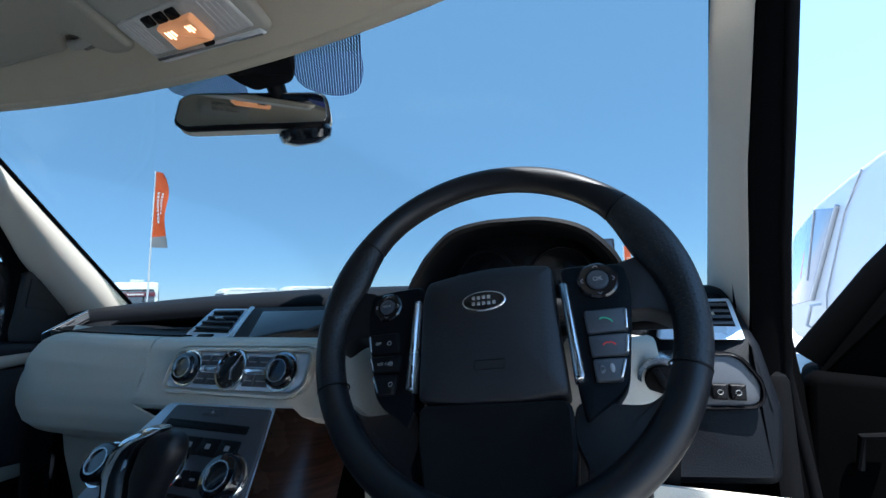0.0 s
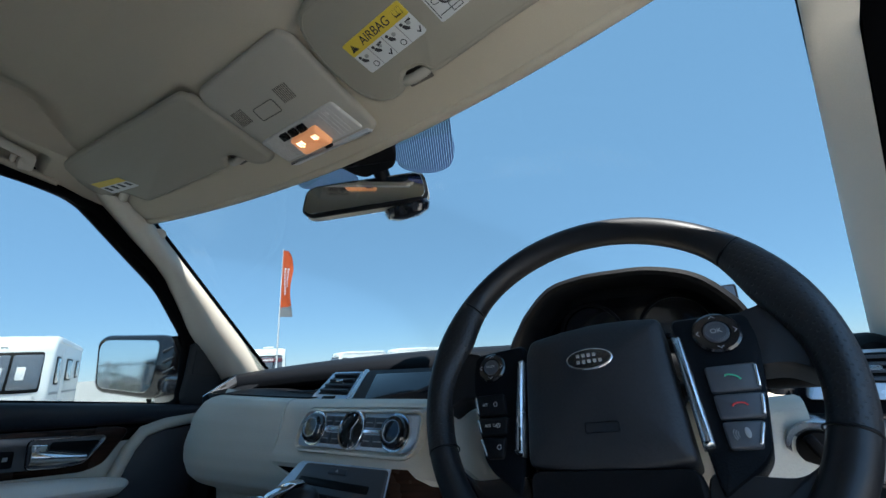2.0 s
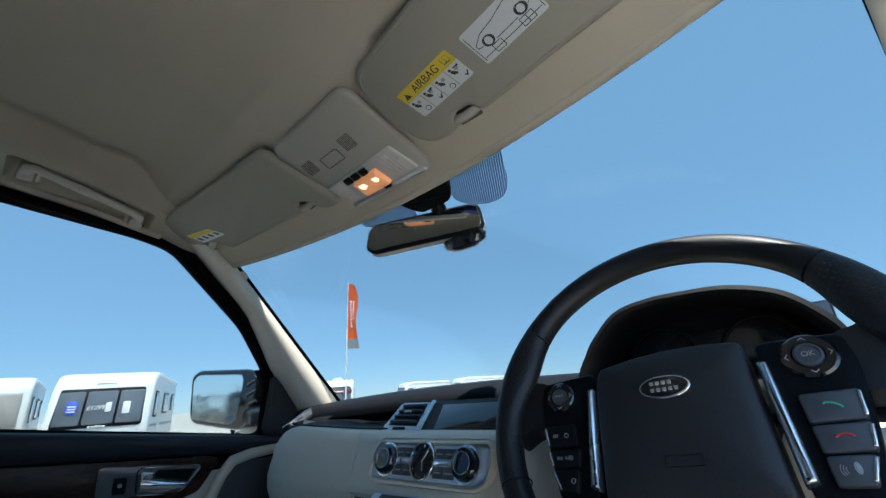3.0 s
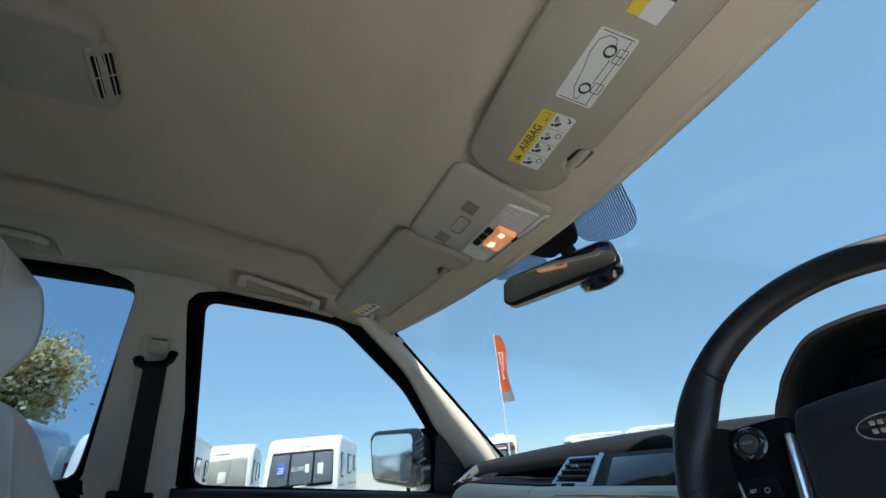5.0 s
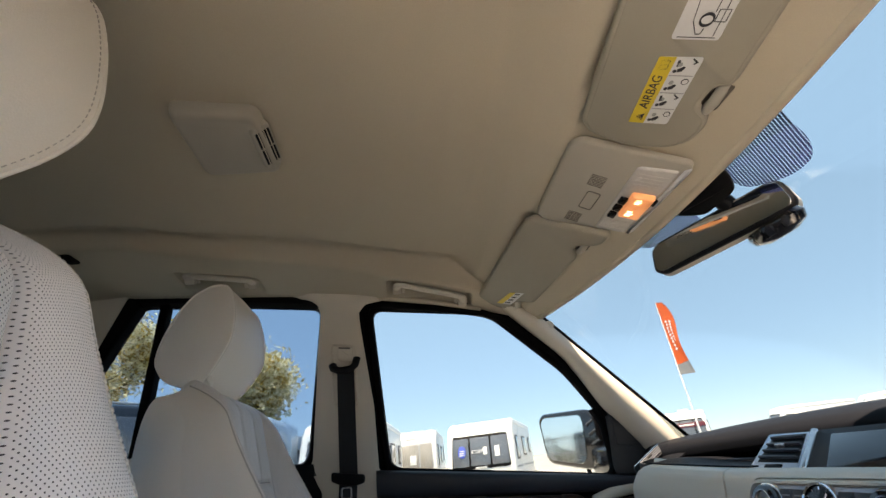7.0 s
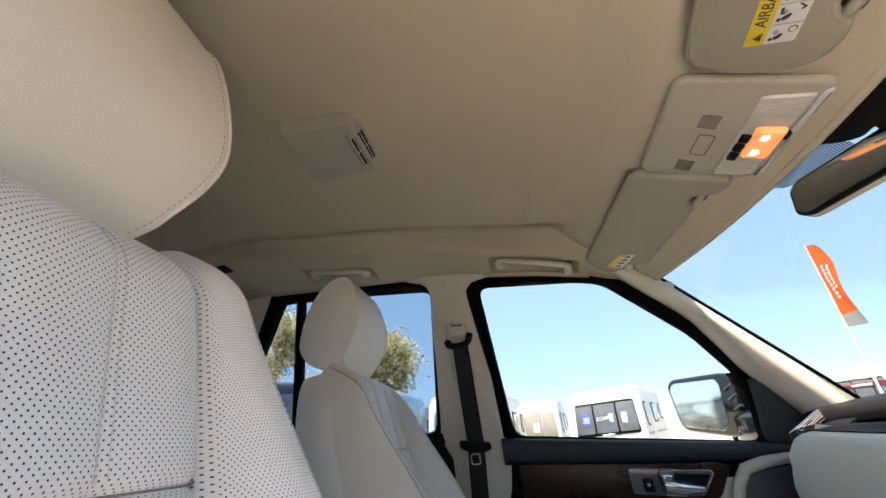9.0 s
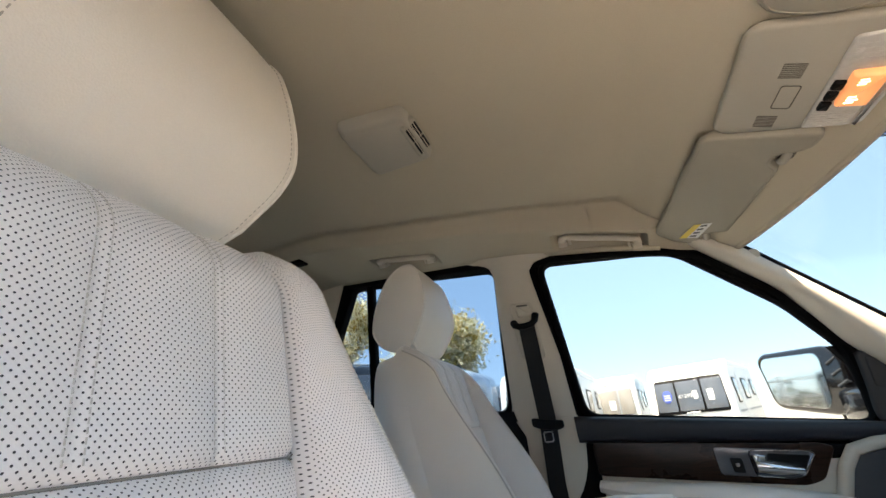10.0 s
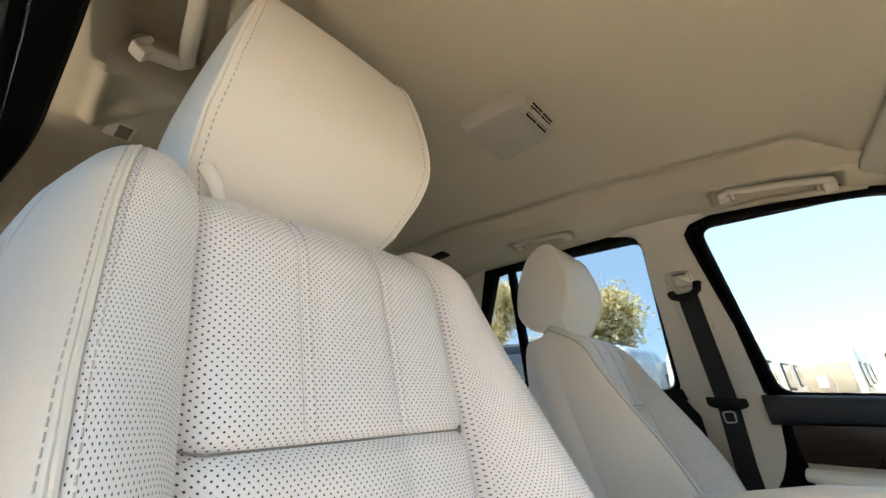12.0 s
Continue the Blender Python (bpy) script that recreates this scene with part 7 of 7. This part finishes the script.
bm = bmesh.new()
plate(bm, fillet([(-0.06, 0.45), (1.0, 0.45), (1.02, 1.03), (0.20, 1.00), (-0.01, 1.01)], 0.02), dp, -0.05, 0.05, 0.012)
part("door_body", bm, DOOR_SHADE, od)
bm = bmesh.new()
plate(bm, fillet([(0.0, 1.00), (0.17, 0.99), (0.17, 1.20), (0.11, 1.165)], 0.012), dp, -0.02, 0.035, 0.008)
part("mirror_sail", bm, DOOR_SHADE, od, "black triangular corner panel")
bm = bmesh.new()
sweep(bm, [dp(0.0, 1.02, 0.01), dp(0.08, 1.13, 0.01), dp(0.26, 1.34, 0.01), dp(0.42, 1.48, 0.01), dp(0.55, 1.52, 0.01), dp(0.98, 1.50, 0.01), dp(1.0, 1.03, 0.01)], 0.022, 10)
part("window_frame", bm, DOOR_SHADE, od)
bm = bmesh.new()
sweep(bm, [dp(0.03, 0.90, 0.055), dp(0.035, 0.94, 0.060), dp(0.06, 0.945, 0.060)], 0.004, 8)
part("check_strap", bm, RUBBER, od, "black door check")
bm = bmesh.new()
sweep(bm, [dp(0.06, 0.62, 0.075), dp(0.25, 0.66, 0.085), dp(0.7, 0.68, 0.085), dp(0.95, 0.66, 0.07)], 0.035, 12)
part("armrest", bm, DOOR_SHADE, od)


# ---- the sales yard outside ----
def caravan(m, label, pane_mat, posters, wide=2.25, roof_box=False, skin=GELCOAT, edge=BLACK):
    """A touring caravan; its front looks along its own +x."""
    c = thing("caravan", label, "caravan", m=m, group="parked caravans")
    side = fillet([(-0.10, 0.42), (0.00, 0.60), (0.02, 0.95), (-0.10, 1.55), (-0.28, 2.20), (-0.50, 2.47), (-0.95, 2.56), (-5.2, 2.52), (-5.5, 2.35), (-5.6, 1.2), (-5.55, 0.42)], 0.16, 5)
    bm = bmesh.new()
    for s in (-1, 1):
        plate(bm, side, lambda u, v, w, s=s: Vector((u, s * w, v)), 0.0, wide / 2, 0.10)
    part("body", bm, skin, c)

    def front(u, v, w):
        t = (v - 0.95) / 1.25
        return Vector((0.02 - 0.30 * t + 0.035 * math.sin(math.pi * t) - 0.015 * (2 * u / wide) ** 4 + w, u, v))
    e = wide / 2 - 0.22
    bm = bmesh.new()
    plate(bm, fillet([(-e - 0.04, 0.98), (e + 0.04, 0.98), (e, 2.07), (-e, 2.07)], 0.10), front, -0.06, 0.026, 0.01)
    fr = part("front_window", bm, edge, c, "black-edged wrap-round front window" if edge is BLACK else "silver-edged wrap-round front window")
    for a, b in ((-e, -0.42), (-0.36, 0.36), (0.42, e)):
        bm = bmesh.new()
        plate(bm, rect(a, b, 1.07, 1.99, 0.05), front, 0.0, 0.034, 0.006)
        part("pane", bm, pane_mat, fr)
    for u0, u1, v0, v1, mt in posters:
        bm = bmesh.new()
        plate(bm, rect(u0, u1, v0, v1, 0.02) if mt is not BLUE_CARD else oval((u0 + u1) / 2, (v0 + v1) / 2, (u1 - u0) / 2, (v1 - v0) / 2, 20), front, 0.030, 0.037, 0.002)
        part("poster", bm, mt, fr)
        if mt is BLUE_CARD:
            bm = bmesh.new()
            for k in range(3):
                plate(bm, rect(u0 + 0.05, u1 - 0.05, v0 + 0.08 + 0.07 * k, v0 + 0.11 + 0.07 * k), front, 0.034, 0.040, 0.001)
            part("poster_bars", bm, CARD, fr)
    bm = bmesh.new()
    for k in range(5):
        plate(bm, rect(-0.20 + 0.085 * k, -0.135 + 0.085 * k, 0.985, 1.035), front, 0.020, 0.030, 0.002)
    part("name_bars", bm, CARD, fr)
    bm = bmesh.new()
    for k in range(6):
        plate(bm, rect(-0.24 + 0.085 * k, -0.18 + 0.085 * k, 2.20, 2.25), front, -0.02, 0.012, 0.002)
    part("model_bars", bm, CARAVAN_GREY, c)
    for s in (-1, 1):
        def flank(u, v, w, s=s):
            return Vector((u, s * (wide / 2 + w), v))
        for x0, x1, z0, z1 in ((-1.15, -0.52, 1.15, 1.95), (-3.4, -2.3, 1.25, 1.95), (-4.9, -4.3, 1.35, 1.95)):
            bm = bmesh.new()
            plate(bm, rect(x0, x1, z0, z1, 0.08), flank, -0.01, 0.02, 0.008)
            w_ = part("side_window", bm, BLACK, c)
            bm = bmesh.new()
            plate(bm, rect(x0 + 0.06, x1 - 0.06, z0 + 0.06, z1 - 0.06, 0.05), flank, 0.0, 0.028, 0.004)
            part("pane", bm, pane_mat, w_)
        bm = bmesh.new()
        plate(bm, rect(-2.1, -1.5, 0.5, 2.2, 0.04), flank, -0.01, 0.012, 0.006)
        part("door", bm, skin, c)
        bm = bmesh.new()
        plate(bm, rect(-5.3, -0.2, 0.88, 0.96), flank, -0.01, 0.008, 0.004)
        part("flank_stripe", bm, CARAVAN_GREY, c)
        bm = bmesh.new()
        plate(bm, rect(-5.4, -0.7, 2.33, 2.42, 0.02), flank, -0.04, 0.02, 0.01)
        part("awning_rail", bm, skin, c)
        f = axes(Vector((-2.9, s * (wide / 2 - 0.02), 0.33)), (1, 0, 0), (0, 0, -s))
        bm = bmesh.new()
        lathe(bm, [(0.0, 0.02), (0.19, 0.02), (0.20, -0.01), (0.32, 0.0), (0.33, -0.08), (0.31, -0.16), (0.0, -0.16)], f, 24)
        part("wheel", bm, TYRE, c)
    for u in (-e, e - 0.1):
        bm = bmesh.new()
        sweep(bm, [front(u + 0.05, 0.72, 0.0), front(u + 0.05, 0.74, 0.06), front(u + 0.05, 0.90, 0.06), front(u + 0.05, 0.92, 0.0)], 0.018, 8)
        part("grab_handle", bm, skin, c)
    bm = bmesh.new()
    sweep(bm, [Vector((-0.1, -0.25, 0.40)), Vector((0.9, 0, 0.42)), Vector((-0.1, 0.25, 0.40))], 0.04, 8)
    sweep(bm, [Vector((0.75, 0, 0.40)), Vector((0.75, 0, 0.02))], 0.03, 8)
    part("hitch", bm, STEEL, c)
    if roof_box:
        bm = bmesh.new()
        block(bm, -2.6, -1.7, -0.35, 0.35, 2.50, 2.75, 0.06)
        part("air_conditioner", bm, skin, c)
    bm = bmesh.new()
    block(bm, -2.2, -1.5, -0.3, 0.3, 2.52, 2.60, 0.03)
    part("roof_vent", bm, CARAVAN_GREY, c)
    return c


def yard(x, y, turn, size=1.0):
    return Matrix.Translation((x, y, 0)) @ Matrix.Rotation(radians(turn), 4, "Z") @ Matrix.Scale(size, 4)


lun = caravan(yard(-14.5, 2.02, -22, 0.93), "white touring caravan with posters in its front window", ACRYLIC, [(-0.82, -0.52, 1.35, 1.75, BLUE_CARD), (0.12, 0.26, 1.40, 1.66, CARD), (0.54, 0.72, 1.32, 1.66, CARD)], wide=2.5)


def lun_front(u, v, w):
    t = (v - 0.95) / 1.25
    return Vector((0.02 - 0.30 * t + 0.035 * math.sin(math.pi * t) + w, u, v))


o3 = lun_front(-0.06, 1.52, 0.045)
lettering("price_card", "£12995", 0.17, axes(o3, (0, 1, 0), lun_front(0, 1.7, 0) - lun_front(0, 1.5, 0)), CARD, lun, 0.004)
caravan(yard(-18.2, -0.25, -8, 1.0), "white and silver touring caravan with bronze-tinted windows", BROWN_ACRYLIC, [(0.0, 0.25, 1.25, 1.6, CARD)], edge=STEEL)
caravan(yard(-11.0, -2.12, -6, 0.97), "white touring caravan with a blue notice in its window", ACRYLIC, [(-0.85, -0.60, 1.2, 1.75, BLUE_CARD)], wide=2.1)
caravan(yard(-19.0, 8.2, -28, 1.0), "white touring caravan parked farther along the row", ACRYLIC, [])
el = caravan(yard(-27.0, 17.9, -35, 1.05), "white touring caravan with a maroon band and roof unit", ACRYLIC, [], wide=2.3, roof_box=True)
bm = bmesh.new()
plate(bm, rect(-1.0, 1.0, 1.62, 1.88, 0.04), lambda u, v, w: lun_front(u, v, w), 0.02, 0.05, 0.01)
part("maroon_band", bm, MAROON, el)
bm = bmesh.new()
for k in range(6):
    plate(bm, rect(-0.42 + 0.14 * k, -0.31 + 0.14 * k, 1.70, 1.80), lambda u, v, w: lun_front(u, v, w), 0.04, 0.06, 0.004)
part("name_bars", bm, CARD, el)
for k, (x, y, t_) in enumerate(((-32.0, 28.5, -110), (-26.5, 30.5, -115), (-14.2, -4.4, -10))):
    caravan(yard(x, y, t_ if k < 2 else -4, 0.98), "white touring caravan in the distance" if k < 2 else "white touring caravan with dark front windows behind the vans", ACRYLIC, [])

# caravan beside the car, its side towards the driver's door
bc = thing("caravan", "large white caravan with a curved front beside the car", "caravan", (4.5, 4.0, 0.0), group="parked caravans")
bm = bmesh.new()
prof = fillet([(7.80, 0.30), (7.95, 0.62), (7.75, 1.50), (7.42, 1.95), (6.62, 2.28), (5.75, 2.47), (5.0, 2.60), (3.5, 2.68), (-0.8, 2.66), (-1.0, 0.30)], 0.30, 6)
plate(bm, prof, lambda u, v, w: Vector((4.6 - w, u, v)), -1.1, 1.1, 0.10)
part("body", bm, SHADED_SKIN, bc)
bm = bmesh.new()
plate(bm, fillet([(6.10, 2.10), (6.60, 2.17), (7.30, 1.86), (7.72, 0.80), (6.98, 0.92)], 0.06), lambda u, v, w: Vector((3.5 - w, u, v)), -0.05, 0.012, 0.006)
part("front_quarter_window", bm, mat("pale_tinted_acrylic", (0.16, 0.20, 0.27), 0.06, vary=0.1, bump=0.0, coat=0.5), bc)
bm = bmesh.new()
sweep(bm, [Vector((3.485, 6.05, 2.12)), Vector((3.485, 6.98, 0.92))], 0.03, 8)
sweep(bm, [Vector((3.485, 6.60, 2.18)), Vector((3.485, 7.05, 1.2))], 0.014, 8)
part("window_bar", bm, CARAVAN_GREY, bc)
bm = bmesh.new()
sweep(bm, [Vector((3.50, 6.80, 0.86)), Vector((3.40, 6.84, 0.84)), Vector((3.40, 7.02, 0.55)), Vector((3.50, 7.04, 0.50))], 0.022, 8)
part("grab_handle", bm, SHADED_SKIN, bc)
bm = bmesh.new()
sweep(bm, [Vector((3.494, 5.5, 2.44)), Vector((3.494, 5.95, 2.0)), Vector((3.494, 6.6, 1.0)), Vector((3.494, 6.75, 0.4))], 0.010, 6)
part("panel_joint", bm, CARAVAN_GREY, bc)
bm = bmesh.new()
plate(bm, rect(1.2, 3.6, 1.25, 1.95, 0.1), lambda u, v, w: Vector((3.5 - w, u, v)), -0.02, 0.015, 0.006)
part("side_window", bm, ACRYLIC, bc)
for wy in (3.2, 4.1):
    bm = bmesh.new()
    lathe(bm, [(0.0, 0.02), (0.19, 0.02), (0.20, -0.01), (0.32, 0.0), (0.33, -0.08), (0.31, -0.16), (0.0, -0.16)], axes(Vector((3.52, wy, 0.33)), (0, -1, 0), (0, 0, 1)), 24)
    part("wheel", bm, TYRE, bc)


# flags
def flag(x, y, h, low, label, lean=0.02, wide=0.72):
    f = thing("feather_flag", label, "flag", (x, y, 0), group="advertising flags")
    bm = bmesh.new()
    sweep(bm, [Vector((x + lean * z, y, z)) for z in [h * i / 12 for i in range(13)]], lambda t: 0.045 - 0.02 * t, 10)
    part("pole", bm, POLE, f)

    def cloth(u, v):
        z = lerp(low, h - 0.05, v)
        w = wide * (0.62 + 0.38 * math.sin(1.2 + 2.2 * v)) * (0.75 + 0.25 * soft(1.0, 0.9, v) + 0.15 * soft(0.85, 1.0, v))
        return Vector((x + lean * z + 0.04 + u * w * 0.60, y + u * w * 0.74 + 0.14 * u * math.sin(7 * v + 2.5 * u), z + 0.16 * u * math.sin(4 * v) + 0.10 * u * v))
    split = 0.13
    for nm, a, b, mt in (("grey_foot", 0, split, FLAG_GREY), ("orange_cloth", split + 0.002, 1.0, ORANGE)):
        bm = bmesh.new()
        grid(bm, cloth, 10, 36, 0, 1, a, b)
        part(nm, shell(bm, 0.004, (0, 1, 0)), mt, f)
    bm = bmesh.new()
    for k in range(9):
        v0 = 0.30 + 0.048 * k
        for v1, u0, u1 in ((v0, 0.28, 0.46),):
            grid(bm, lambda u, v: cloth(u, v) + Vector((0.014, -0.012, 0)), 2, 2, u0, u1, v1, v1 + 0.030)
    for k in range(7):
        v0 = 0.40 + 0.045 * k
        grid(bm, lambda u, v: cloth(u, v) + Vector((0.014, -0.012, 0)), 2, 2, 0.60, 0.72, v0, v0 + 0.028)
    part("letter_bars", shell(bm, 0.003, (0, 1, 0)), CARD, f)
    return f


flag(-17.45, 12.0, 7.05, 3.62, "tall orange advertising flag on a white pole", wide=0.56)
flag(2.02, 20.0, 3.25, 1.2, "small orange advertising flag behind the dashboard", wide=0.7)


# vehicles behind the near-side rear window
def van(m, label, paint, name="van"):
    v = thing(name, label, "van", m=m)
    prof = fillet([(2.45, 0.35), (2.5, 0.75), (2.35, 1.02), (1.45, 1.18), (0.85, 1.92), (0.55, 2.02), (-2.35, 2.02), (-2.45, 1.9), (-2.5, 0.40)], 0.10, 4)
    bm = bmesh.new()
    for s in (-1, 1):
        plate(bm, prof, lambda u, w_, d, s=s: Vector((u, s * d, w_)), 0.0, 0.95, 0.12)
    part("body", bm, paint, v)
    for s in (-1, 1):
        for pts in ([(0.95, 1.18), (1.38, 1.20), (0.82, 1.80), (0.42, 1.84), (0.42, 1.18)], [(0.32, 1.18), (0.32, 1.84), (-0.9, 1.84), (-0.9, 1.18)], [(-1.0, 1.18), (-1.0, 1.84), (-2.2, 1.80), (-2.2, 1.18)]):
            bm = bmesh.new()
            plate(bm, fillet(pts, 0.06), lambda u, w_, d, s=s: Vector((u, s * (0.94 + d), w_)), -0.02, 0.018, 0.006)
            part("side_window", bm, ACRYLIC, v)
        for wx in (1.55, -1.5):
            bm = bmesh.new()
            lathe(bm, [(0.0, 0.02), (0.20, 0.02), (0.21, 0.0), (0.32, 0.01), (0.34, -0.05), (0.33, -0.2), (0.0, -0.2)], axes(Vector((wx, s * 0.93, 0.34)), (1, 0, 0), (0, 0, -s)), 24)
            part("wheel", bm, TYRE, v)
    bm = bmesh.new()
    grid(bm, lambda u, w_: Vector((lerp(1.44, 0.86, w_) + 0.012, lerp(-0.78, 0.78, u) * lerp(1.0, 0.9, w_), lerp(1.20, 1.90, w_) + 0.012)), 8, 6)
    part("windscreen", shell(bm, 0.01, (1, 0, 1)), ACRYLIC, v)
    for s in (-1, 1):
        bm = bmesh.new()
        block(bm, 2.28, 2.46, s * 0.62 - 0.18, s * 0.62 + 0.18, 0.82, 0.98, 0.05)
        part("headlight", bm, LENS, v)
    bm = bmesh.new()
    for s in (-0.7, 0.7):
        sweep(bm, [Vector((0.4, s, 2.05)), Vector((-2.2, s, 2.05))], 0.025, 8)
    part("roof_rail", bm, STEEL, v)
    return v


van(yard(-9.2, -6.9, -35, 1.40), "dark blue-black parked van with a pale bonnet reflection", DARK_PAINT)
van(yard(-11.9, -6.75, 268, 1.30), "blue parked van with roof rails", BLUE_PAINT)
van(yard(-4.6, -12.0, 20, 0.8), "small dark car by the yard fence", DARK_PAINT, "parked_car")


# trees: tapered trunk, forking limbs, thousands of small leaves and blossoms
def tree(x, y, h, spread, seed, label):
    t = thing("tree", label, "tree", (x, y, 0))
    rng = random.Random(seed)
    bm = bmesh.new()
    tips = []

    def limb(p, d, r, ln, depth):
        pts = [p]
        q = p
        for k in range(4):
            d = (d + Vector((rng.uniform(-0.22, 0.22), rng.uniform(-0.22, 0.22), rng.uniform(-0.05, 0.16)))).normalized()
            q = q + d * ln / 4
            pts.append(q)
            if depth > 1:
                tips.append((q, 0.20 + 0.1 * rng.random()))
        sweep(bm, pts, lambda u: r * (1 - 0.55 * u), 6)
        if depth < 4:
            for k in range(4 if depth == 0 else 3):
                a = rng.uniform(0, math.tau)
                side_ = Vector((math.cos(a), math.sin(a), rng.uniform(0.05, 0.75))).normalized()
                limb(pts[rng.choice((2, 3, 4))], (d * 0.55 + side_ * 0.9).normalized(), r * 0.52, ln * rng.uniform(0.62, 0.8), depth + 1)

    limb(Vector((x, y, 0)), Vector((0, 0, 1)), 0.17, h * 0.34, 0)
    part("trunk", bm, BARK, t)
    for nm, mt, share, size in (("leaves", LEAF, 24, 0.068), ("blossom", BLOSSOM, 40, 0.074)):
        verts, faces = [], []
        for p, rad in tips:
            for k in range(share):
                c = p + Vector((rng.gauss(0, 1), rng.gauss(0, 1), rng.gauss(0, 0.9))) * rad * spread
                a = Vector((rng.gauss(0, 1), rng.gauss(0, 1), rng.gauss(0, 1))).normalized()
                b = a.orthogonal().normalized()
                s = size * rng.uniform(0.6, 1.5)
                n0 = len(verts)
                verts += [c - a * s, c + b * s * 0.5 + a.cross(b) * s * 0.15, c + a * s, c - b * s * 0.5 + a.cross(b) * s * 0.15]
                faces.append((n0, n0 + 1, n0 + 2, n0 + 3))
        me = bpy.data.meshes.new(nm)
        me.from_pydata(verts, [], faces)
        me.materials.append(mt)
        ob = new(nm, me)
        ob.parent = t
        ob.matrix_parent_inverse = t.matrix_basis.inverted()
    return t


tree(-14.2, -6.3, 6.2, 1.25, 5, "flowering tree with yellow-green leaves and cream blossom")
tree(-14.5, -11.5, 9.8, 1.05, 9, "flowering tree with yellow-green leaves and cream blossom")

# hedge and fence behind the car, seen in the door mirror
rng = random.Random(3)
verts, faces = [], []
for k in range(16000):
    c = Vector((rng.uniform(-34, 12), -17.5 + rng.gauss(0, 0.45), abs(rng.gauss(0.65, 0.42))))
    a = Vector((rng.gauss(0, 1), rng.gauss(0, 1), rng.gauss(0, 1))).normalized()
    b = a.orthogonal().normalized()
    s = rng.uniform(0.05, 0.13)
    n0 = len(verts)
    verts += [c - a * s, c + b * s * 0.6, c + a * s, c - b * s * 0.6]
    faces.append((n0, n0 + 1, n0 + 2, n0 + 3))
me = bpy.data.meshes.new("hedge")
me.from_pydata(verts, [], faces)
me.materials.append(HEDGE)
tagged(new("hedge", me), "rough green hedge behind the yard fence", "hedge", kind="stuff")
fence = thing("fence", "galvanised steel yard fence with upright bars", "fence", (-8, -15, 0))
for k in range(15):
    x = -26 + 2.4 * k
    bm = bmesh.new()
    block(bm, x - 0.04, x + 0.04, -15.04, -14.96, 0, 1.75, 0.008, 1)
    part("post", bm, STEEL, fence)
for z in (0.35, 1.05, 1.6):
    bm = bmesh.new()
    block(bm, -26, 7.6, -15.02, -14.98, z - 0.03, z + 0.03, 0.008, 1)
    part("rail", bm, STEEL, fence)
bar_bm = bmesh.new()
block(bar_bm, -0.012, 0.012, -0.012, 0.012, 0.05, 1.70, 0.0, 1)
bar_me = bpy.data.meshes.new("bar")
bar_bm.to_mesh(bar_me)
bar_me.materials.append(STEEL)
for k in range(110):
    b_ = new("bar", bar_me)
    b_.parent = fence
    b_.matrix_parent_inverse = fence.matrix_basis.inverted()
    b_.location = (-25.9 + 0.30 * k, -15.0, 0)
